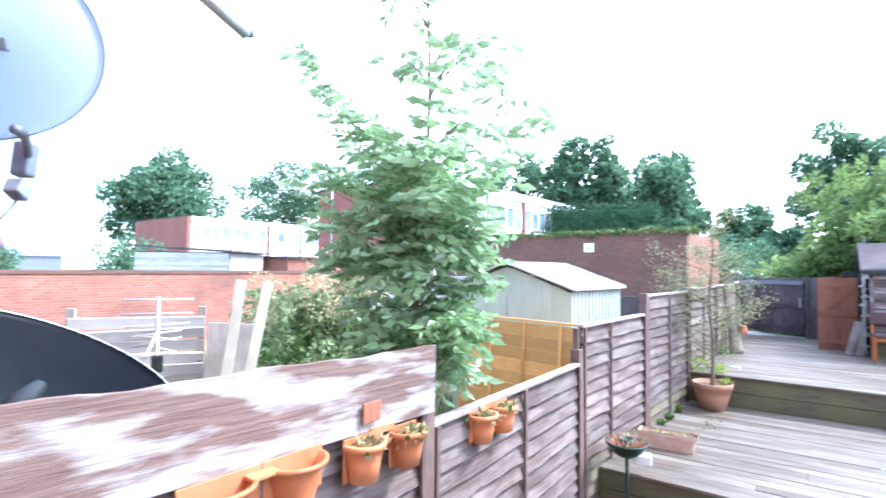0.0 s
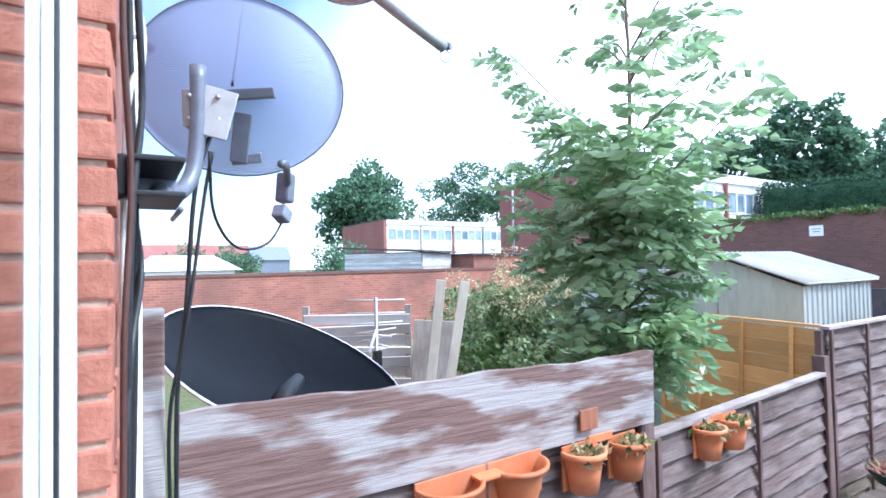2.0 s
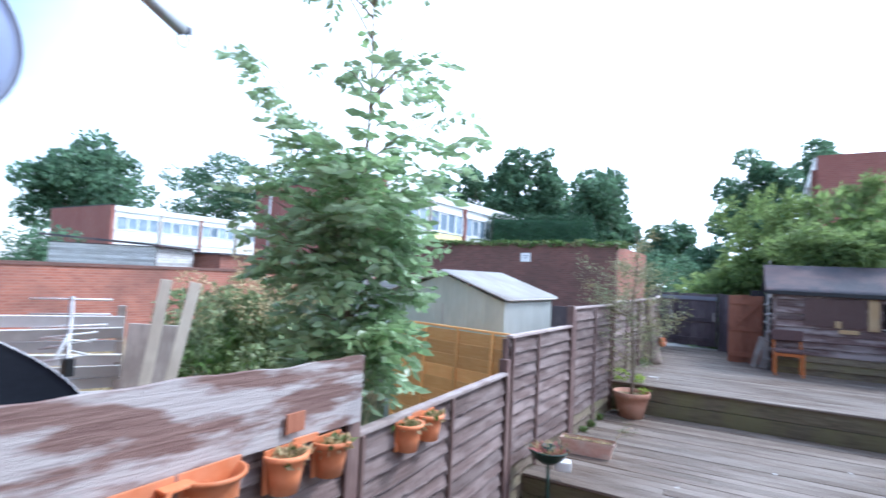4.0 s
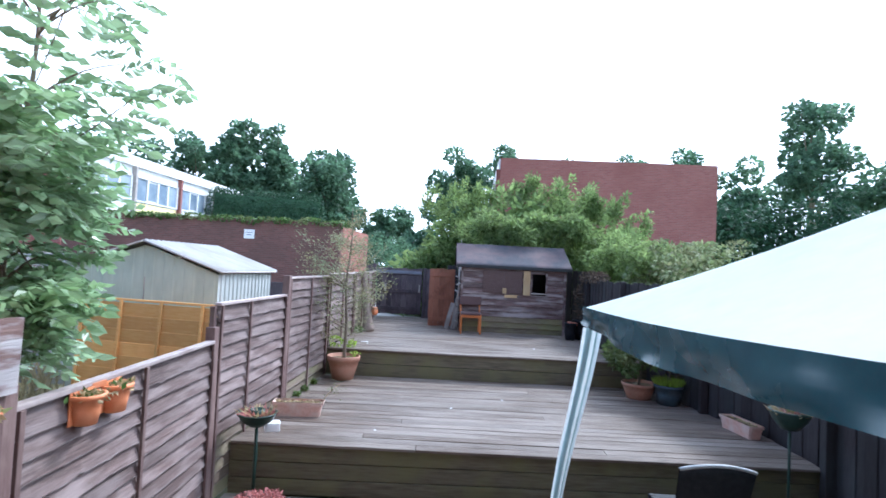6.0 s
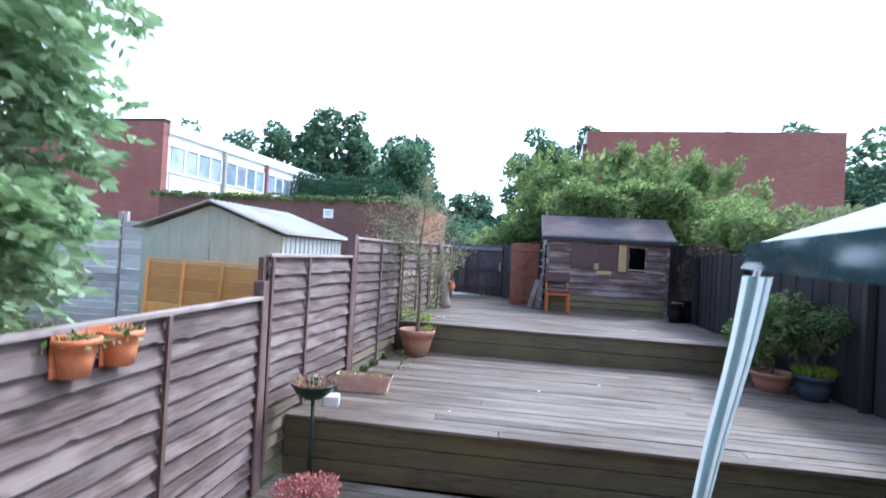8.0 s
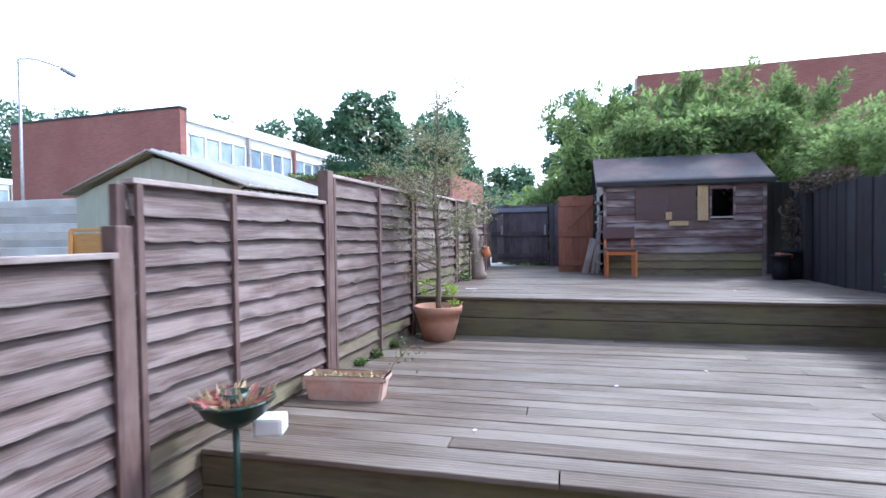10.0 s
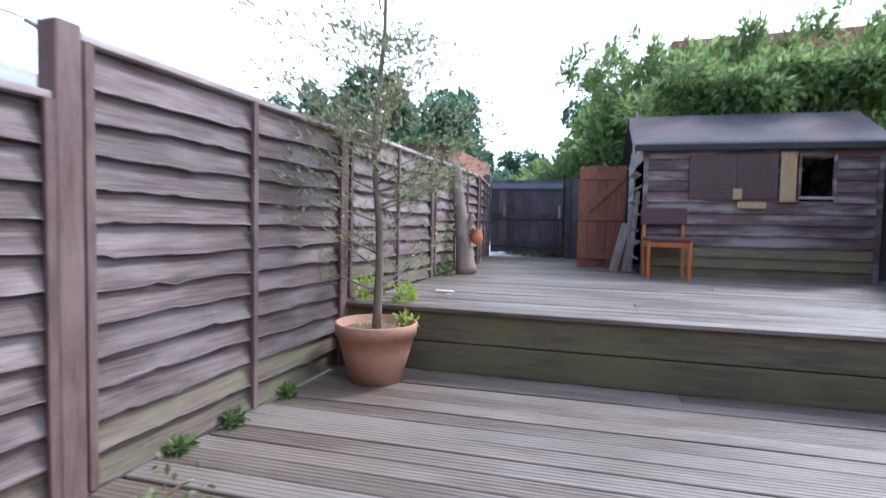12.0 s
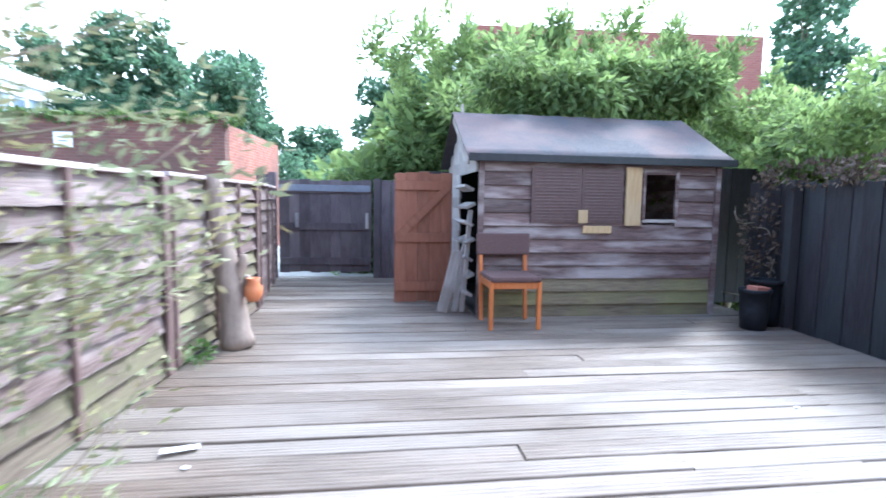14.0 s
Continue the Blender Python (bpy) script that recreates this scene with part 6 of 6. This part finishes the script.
gr = thing("tall_dry_grass", pose(-6.5, 9.5, NEIGH), "tall dry grass and weeds in the gardens beyond", "grass", kind="stuff")
nr = np.random.default_rng(90)
P = np.stack([nr.uniform(-6, 4.5, 16000), nr.uniform(-8, 9, 16000), np.zeros(16000)], 1)
P = P[~((P[:, 0] > 2.6) & (P[:, 1] > -4) & (P[:, 1] < 0))]
v, f = leaf_geo(P, unit(nr.normal(size=(len(P), 3)) * 0.3 + np.array([0, 0, 1])), 0.75, 0.014, nr)
raw("blades", v, f, M_STRAW, gr)
sh2 = thing("garden_bush", pose(-7.5, 6.5, NEIGH), "green garden bush by the far brick wall", "bush")
foliage("leaves", clumps(0, 0, 0.9, 1.8, 1.6, 0.9, 24, 0.45, 83, -0.5), 5000, 0.12, 0.035, M_SHRUB, sh2, 83, 0.2)
tube("stem", [(0, 0, 0), (0.1, 0, 0.5), (0.1, 0, 1.0)], [0.05, 0.04, 0.02], M_BARK, sh2)

# ---- brick boundary walls ----
w1 = box("wall_brick_west", (0.24, 26, 2.37), (-14.0, 6.5, NEIGH + 1.185), M_RED1, bevel=0)
tagged(w1, "long orange-red brick garden wall with a stained top", "wall", kind="structure")
wc = box("coping", (0.30, 26, 0.10), (-14.0, 6.5, NEIGH + 2.42), M_RED3, bevel=0.01)
wc.name = "wall_coping"
tagged(wc, "dark brick coping on the garden wall", "wall", kind="structure")
# one wall: dark brick paints its shaded front, orange brick its sunlit side
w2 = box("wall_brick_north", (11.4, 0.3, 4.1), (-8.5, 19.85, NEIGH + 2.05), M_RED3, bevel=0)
tagged(w2, "tall brick wall, its shaded front coloured dark, overgrown along its top", "wall", kind="structure")
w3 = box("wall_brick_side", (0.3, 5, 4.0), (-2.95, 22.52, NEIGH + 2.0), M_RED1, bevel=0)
tagged(w3, "side of the tall brick wall, coloured orange as sunlit", "wall", kind="structure")
sg = thing("wall_sign", pose(-6.45, 19.68, 3.16), "small white sign on the dark brick wall", "sign")
box("sign_plate", (0.42, 0.02, 0.36), (0, 0, 0), M_UPVC, sg)
box("sign_bar", (0.26, 0.006, 0.03), (0, -0.013, 0.06), M_GREYP, sg)
box("sign_bar", (0.2, 0.006, 0.03), (0, -0.013, -0.03), M_GREYP, sg)
iv = thing("wall_ivy", pose(-8.5, 19.75, 3.75), "ivy trailing along the top of the dark brick wall", "ivy", kind="stuff")
foliage("leaves", [(x * 0.6 - 5.7, 0, -0.02 + 0.05 * math.sin(x * 2.3), 0.45, 0.24, 0.08 + 0.04 * math.sin(x * 3.1)) for x in range(20)], 3000, 0.11, 0.045, M_SHRUB, iv, 91)
dk = box("dark_fence_far", (9.0, 0.06, 1.9), (-5.2, 13.9, 0.62), M_GATE, bevel=0)
tagged(dk, "dark timber fence in the gardens beyond", "fence", kind="structure")
nb = thing("shed_roof_low", pose(-16.4, 10.0, NEIGH + 0.3, 0, 0, 38), "low grey slatted shed with a dark shallow roof beyond the wall", "shed")
box("wall", (3.6, 3.4, 2.85), (-1.9, 1.8, 1.42), M_GATE, nb)
for i in range(11):
    box("slat", (3.6, 0.03, 0.085), (-1.9, 0.07, 1.85 + i * 0.092), M_CORR, nb, (10, 0, 0))
    box("slat", (0.03, 3.4, 0.085), (-0.07, 1.8, 1.85 + i * 0.092), M_CORR, nb, (0, 10, 0))
box("roof", (4.1, 3.9, 0.07), (-1.9, 1.8, 2.98), M_FELT, nb, (0, 3, 0))
lb2 = thing("brick_outbuilding", pose(-18.5, 14.6, NEIGH), "low orange brick outbuilding beyond the garden wall", "outbuilding")
box("wall", (2.4, 3.0, 3.0), (0, 0, 1.5), M_RED1, lb2)
box("roof", (2.7, 3.3, 0.08), (0, 0, 3.04), M_FELT, lb2)
wr = thing("white_shed", pose(-23, 1.8, 0), "white-roofed outbuilding beyond the brick wall", "shed")
box("wall", (3.5, 3.6, 2.4), (0, 0, 1.0), M_WHITEP, wr)
v = [(-2, -2.1, 2.2), (2, -2.1, 2.2), (2, 2.1, 2.2), (-2, 2.1, 2.2), (0, -1.2, 2.85), (0, 1.2, 2.85)]
raw("roof", v, [(0, 1, 4), (1, 2, 5, 4), (2, 3, 5), (3, 0, 4, 5), (3, 2, 1, 0)], M_WHITEP, wr)


# ---- terraces of flat-roofed houses ----
def house_row(name, m, length, depth, top, label, bays, coloured=M_YELLOWP):
    """A flat-roofed row: front along local x at y=0 facing -y, brick gables at both ends."""
    root = thing(name, m, label, "building")
    bm = bmesh.new()
    add_box(bm, (0.35, depth, top), (-0.16, depth / 2, top / 2))
    part("gable_wall", bm, M_RED2, root, "plain red brick end wall")
    bm = bmesh.new()
    add_box(bm, (0.35, depth, top), (length + 0.16, depth / 2, top / 2))
    part("gable_wall", bm, M_RED2, root, "plain red brick end wall")
    box("gable_cap", (0.42, depth + 0.1, 0.09), (-0.16, depth / 2, top + 0.045), M_RUBBER, root)
    box("front_wall", (length, 0.25, top - 0.3), (length / 2, 0.18, (top - 0.3) / 2), M_WHITEP, root)
    box("rear_wall", (length, 0.25, top - 0.3), (length / 2, depth - 0.18, (top - 0.3) / 2), M_WHITEP, root)
    box("roof", (length, depth, 0.25), (length / 2, depth / 2, top - 0.25), M_FELT, root)
    box("fascia", (length, 0.16, 0.5), (length / 2, 0.0, top - 0.25), M_UPVC, root)
    bw = length / bays
    for i in range(bays):
        x0 = i * bw
        for floor_z in (0.9, 3.45) if top < 6.8 else (1.0, top - 2.25):
            wd = thing("window", pose(x0 + bw / 2, 0.03, floor_z), "", "")
            for key in ("label", "category"):
                if key in wd:
                    del wd[key]
            wd.parent = root
            for k in range(4):
                w = (bw * 0.9) / 4
                xx = -bw * 0.45 + w * (k + 0.5)
                box("pane", (w * 0.84, 0.03, 1.12 if k != 1 else 0.95), (xx, 0, 0.62), M_DARKGLASS, wd, bevel=0)
                box("frame", (w * 0.12, 0.10, 1.3), (xx + w / 2, -0.02, 0.62), M_UPVC, wd, bevel=0)
            box("frame", (bw * 0.92, 0.10, 0.08), (0, -0.02, 1.25), M_UPVC, wd, bevel=0)
            box("frame", (bw * 0.92, 0.12, 0.08), (0, -0.02, 0.0), M_UPVC, wd, bevel=0)
        box("panel", (bw * 0.9, 0.06, 0.9), (x0 + bw / 2, 0.02, top - 2.8), coloured if i % 3 == 1 else M_WHITEP, root)
        box("party_fin", (0.16, 0.3, top - 0.5), (x0 + bw, -0.02, (top - 0.5) / 2), M_RED2 if i % 2 else M_GREYW, root)
    return root


house_row("terrace_house_row", pose(-15.2, 21.2, NEIGH, 0, 0, 90), 16.5, 10.2, 7.5, "flat-roofed terrace with red brick end and white window front", 4)
house_row("terrace_house_row", pose(-50, 24, NEIGH, 0, 0, 90) , 26, 13, 7.6, "distant flat-roofed terrace with red brick end and white front", 6, M_WHITEP)
house_row("terrace_house_row", pose(3.5, 40, NEIGH, 0, 0, -90), 16, 9.8, 7.8, "flat-roofed terrace showing its broad red brick end wall", 4)
for x, y, w, h, mt, lab in ((-62, 9, 5, 5.2, M_RED2, "small distant red gabled house"), (-60, 13.5, 4, 5.0, M_GREYP, "small distant blue-grey house"), (-66, 4, 7, 5.4, M_WHITEP, "distant white pitched-roof house")):
    d = thing("distant_house", pose(x, y, NEIGH), lab, "house")
    box("wall", (w, w, h * 0.7), (0, 0, h * 0.35), mt, d)
    v = [(-w * 0.55, -w * 0.55, h * 0.68), (w * 0.55, -w * 0.55, h * 0.68), (w * 0.55, w * 0.55, h * 0.68), (-w * 0.55, w * 0.55, h * 0.68), (0, -w * 0.55, h), (0, w * 0.55, h)]
    raw("roof", v, [(0, 1, 4), (1, 2, 5, 4), (2, 3, 5), (3, 0, 4, 5), (3, 2, 1, 0)], M_RED2 if mt is not M_GREYP else M_GREYP, d)
st = thing("street_lamp", pose(-20.5, 18.0, NEIGH), "tall grey street lamp with a curved arm", "street lamp")
tube("post", [(0, 0, 0), (0, 0, 5), (0, 0, 9.25)], [0.08, 0.06, 0.05], M_GALV, st, 10)
tube("arm", spline([(0, 0, 9.25), (0.2, 0.5, 9.38), (0.5, 1.3, 9.28)], 8), 0.035, M_GALV, st, 8)
box("lantern", (0.22, 0.6, 0.12), (0.6, 1.6, 9.12), M_GREYP, st, (-22, 0, -20), 0.03)

# ---- trees and hedges ----
def polar(bearing, d, x0=2.2, y0=-0.1):
    a = radians(bearing)
    return x0 - d * math.sin(a), y0 + d * math.cos(a)


def far_tree(bearing, d, elev, width_deg, seed, label, **kw):
    x, y = polar(bearing, d)
    return tree("tree", x, y, NEIGH, 2.2 + d * math.tan(radians(elev)), d * radians(width_deg), seed, label, **kw)


BT = "broad green tree behind the terraces"
far_tree(68.0, 80, 10.9, 9.5, 101, "rounded bright green tree beyond the brick wall", count=8000, leaf=0.7)
far_tree(57.5, 95, 11.4, 7, 102, BT, leaf=0.5)
far_tree(53.0, 95, 12.2, 8, 103, BT, leaf=0.5)
far_tree(47.0, 90, 12.0, 7, 104, BT, leaf=0.5)
far_tree(39.0, 62, 11.0, 8, 105, BT, leaf=0.5)
far_tree(32.5, 58, 10.8, 6, 106, BT, leaf=0.48)
far_tree(29.0, 60, 13.0, 5.5, 107, BT, leaf=0.48)
far_tree(25.6, 56, 15.4, 5, 108, "tall tree with a full uneven crown behind the hedge", count=6000, leaf=0.48)
far_tree(21.6, 57, 15.1, 5, 109, "tall tree with a full uneven crown behind the hedge", count=6000, leaf=0.48)
far_tree(15.4, 50, 13.4, 8.2, 110, "broad rounded green tree behind the gardens", count=7500, leaf=0.45)
far_tree(10.4, 52, 6.6, 4, 111, BT, count=3000)
far_tree(7.8, 60, 6.4, 4, 112, BT, count=3000)
far_tree(5.6, 46, 4.6, 5, 113, BT, count=3000)
far_tree(1.6, 50, 13.4, 7.2, 114, "grey-green broad tree behind the golden conifer", count=6500)
far_tree(-4.0, 60, 14.2, 5, 115, BT)
far_tree(-10.5, 62, 13.2, 3, 116, BT, count=2500)
far_tree(-16.5, 60, 12.9, 5, 117, BT)
far_tree(-22.0, 58, 13.0, 5, 118, BT)
far_tree(-27.0, 52, 11.8, 6, 119, BT)
far_tree(-32.6, 46, 17.0, 7.2, 120, "tall airy tree standing behind the dark hedge", count=4600, leaf=0.42)
far_tree(-39.5, 48, 13.5, 8, 121, BT)
far_tree(-47, 46, 14, 9, 122, BT)
for k, (b, d, el, wd) in enumerate(((-26, 30, 8.6, 5), (-30, 31, 9.3, 6), (-35, 31, 9.6, 6), (-40, 30, 9.2, 6))):
    x, y = polar(b, d)
    t = thing("dark_evergreen", pose(x, y, NEIGH), "dark dense evergreen behind the gardens", "tree", "dark evergreens")
    h = 2.5 + d * math.tan(radians(el))
    foliage("crown", clumps(0, 0, h * 0.5, d * radians(wd) / 2, 1.6, h * 0.5, 30, 0.8, 140 + k, -1), 5200, 0.3, 0.07, M_YEW, t, 140 + k, 0.3)
    tube("trunk", [(0, 0, 0), (0, 0, h * 0.6)], [0.2, 0.08], M_BARK, t)
hx0, hy0 = polar(27.2, 37)
hx1, hy1 = polar(16.8, 37)
hd = thing("clipped_hedge", pose(0, 0, NEIGH), "long clipped dark green hedge above the brick wall", "hedge")
N_H = 26
foliage("leaves", [(hx0 + (hx1 - hx0) * (i / N_H), hy0 + (hy1 - hy0) * (i / N_H), 5.4 + 0.05 * math.sin(i * 1.9), 0.45, 0.8, 1.75) for i in range(N_H + 1)], 22000, 0.13, 0.04, M_YEW, hd, 150, 0.1, 0.75)
bm = bmesh.new()
add_box(bm, (math.hypot(hx1 - hx0, hy1 - hy0), 0.9, 7.0))
core = part("core", bm, M_YEW, hd)
core.matrix_basis = pose((hx0 + hx1) / 2, (hy0 + hy1) / 2, 3.2, 0, 0, math.degrees(math.atan2(hy1 - hy0, hx1 - hx0)))
for k, (b, d, el) in enumerate(((9.8, 34, 4.2), (7.4, 38, 4.4), (13.0, 33, 4.6), (86.0, 44, 3.0), (81.0, 42, 3.2), (71.0, 30, 2.4))):
    x, y = polar(b, d)
    t = thing("garden_bush", pose(x, y, NEIGH), "rounded green bush among the gardens beyond", "bush", "far bushes")
    foliage("leaves", clumps(0, 0, 2.2, 2.2, 1.6, 2.4, 22, 0.7, 160 + k, -0.8), 3600, 0.22, 0.06, M_FARLEAF, t, 160 + k)
    tube("stem", [(0, 0, 0), (0.1, 0, 1.2), (0.1, 0, 2.6)], [0.08, 0.06, 0.03], M_BARK, t)
# golden conifer behind the shed
gc = thing("golden_conifer", pose(3.3, 15.9, NEIGH), "large yellow-green conifer hedge spreading behind the shed", "conifer")
PROFILE = ((-2.5, 3.2), (-1.6, 4.1), (-0.7, 4.8), (0.2, 5.35), (1.1, 5.1), (2.0, 4.95), (2.9, 4.6), (3.7, 4.2), (4.3, 3.8))
bl = []
for k, (px, ph) in enumerate(PROFILE):
    bl += clumps(px, 0, ph * 0.55, 0.75, 1.45, ph * 0.42, 14, 0.46, 171 + k, -0.8)
    bl += clumps(px, -0.3 if px < -1.5 else -1.3, ph * 0.60, 0.6, 0.9, ph * 0.28, 7, 0.36, 271 + k, -0.6)
foliage("crown", bl, 80000, 0.15, 0.024, M_CONIFER, gc, 171, -0.15, 0.3)
inner = []
for k, (px, ph) in enumerate(PROFILE):
    for q in range(6):
        inner.append((px + 0.25 * math.sin(q * 2.4), 0.2 * math.cos(q * 1.9), ph * (0.18 + 0.125 * q), 0.75, 0.8, ph * 0.14))
foliage("inner_growth", inner, 18000, 0.26, 0.06, M_CONIFER, gc, 371, 0.2, 0.3)
rr = random.Random(77)
sp = []
for k in range(34):
    x, yv = rr.uniform(-2.4, 4.0), rr.uniform(-1.4, 0.8)
    z = 3.3 + 1.6 * (1 - ((x - 0.4) / 4.0) ** 2) + rr.uniform(-0.3, 0.2)
    for j in range(4):
        sp.append((x + rr.uniform(-0.05, 0.3) * j * 0.4, yv, z + 0.16 * j, 0.20 - 0.035 * j, 0.2 - 0.035 * j, 0.18))
over = []
for k in range(26):
    over.append((rr.uniform(-0.75, 1.9), rr.uniform(-3.1, -2.3), rr.uniform(3.4, 3.85), 0.34, 0.34, 0.26))
foliage("overhanging_growth", over, 12000, 0.14, 0.024, M_CONIFER, gc, 175, 0.5, 0.3)
foliage("tip_growth", sp, 9000, 0.14, 0.024, M_CONIFER, gc, 174, -0.6, 0.2)
tube("trunk", [(0, 0, 0), (0.1, 0, 2.0), (0.1, 0, 3.6)], [0.16, 0.12, 0.05], M_BARK, gc)
vs = thing("variegated_shrub", pose(6.7, 10.3, NEIGH), "pale variegated shrub spilling over the dark fence", "shrub")
foliage("leaves", clumps(0, 0, 2.35, 1.3, 1.9, 0.9, 40, 0.36, 181, -0.5), 9000, 0.10, 0.032, M_VARIEG, vs, 181, 0.2)
foliage("top_growth", clumps(0, 0.2, 2.9, 1.1, 1.6, 0.5, 24, 0.16, 182, 0), 1800, 0.09, 0.018, M_VARIEG, vs, 182, -0.4)
tube("stem", [(0, 0, 0), (0, 0, 1.2), (0.1, 0, 2.2)], [0.06, 0.05, 0.02], M_BARK, vs)
yb = thing("garden_bush", pose(6.0, 11.3, NEIGH), "yellow-green bush leaning over the dark fence by the shed", "bush")
foliage("leaves", clumps(-0.2, 0, 2.75, 0.8, 1.5, 0.62, 34, 0.3, 187, -0.6), 9000, 0.10, 0.022, M_CONIFER, yb, 187)
tube("stem", [(0, 0, 0), (0.0, 0, 1.4), (-0.1, 0, 2.6)], [0.06, 0.05, 0.02], M_BARK, yb)
gc2 = thing("garden_bush", pose(5.6, 13.2, NEIGH), "yellow-green bush between the shed and the fence", "bush")
foliage("leaves", clumps(0.3, 0, 2.5, 1.5, 1.2, 1.1, 34, 0.38, 185, -0.6), 9000, 0.11, 0.024, M_CONIFER, gc2, 185)
tube("stem", [(0, 0, 0), (0.1, 0, 1.2), (0.2, 0, 2.4)], [0.06, 0.05, 0.02], M_BARK, gc2)
lane = box("lane_pavement", (40, 5.0, 0.04), (-4, 17.0, 0.72), M_CONC, bevel=0)
tagged(lane, "pale concrete lane beyond the back gate", "pavement", kind="structure")
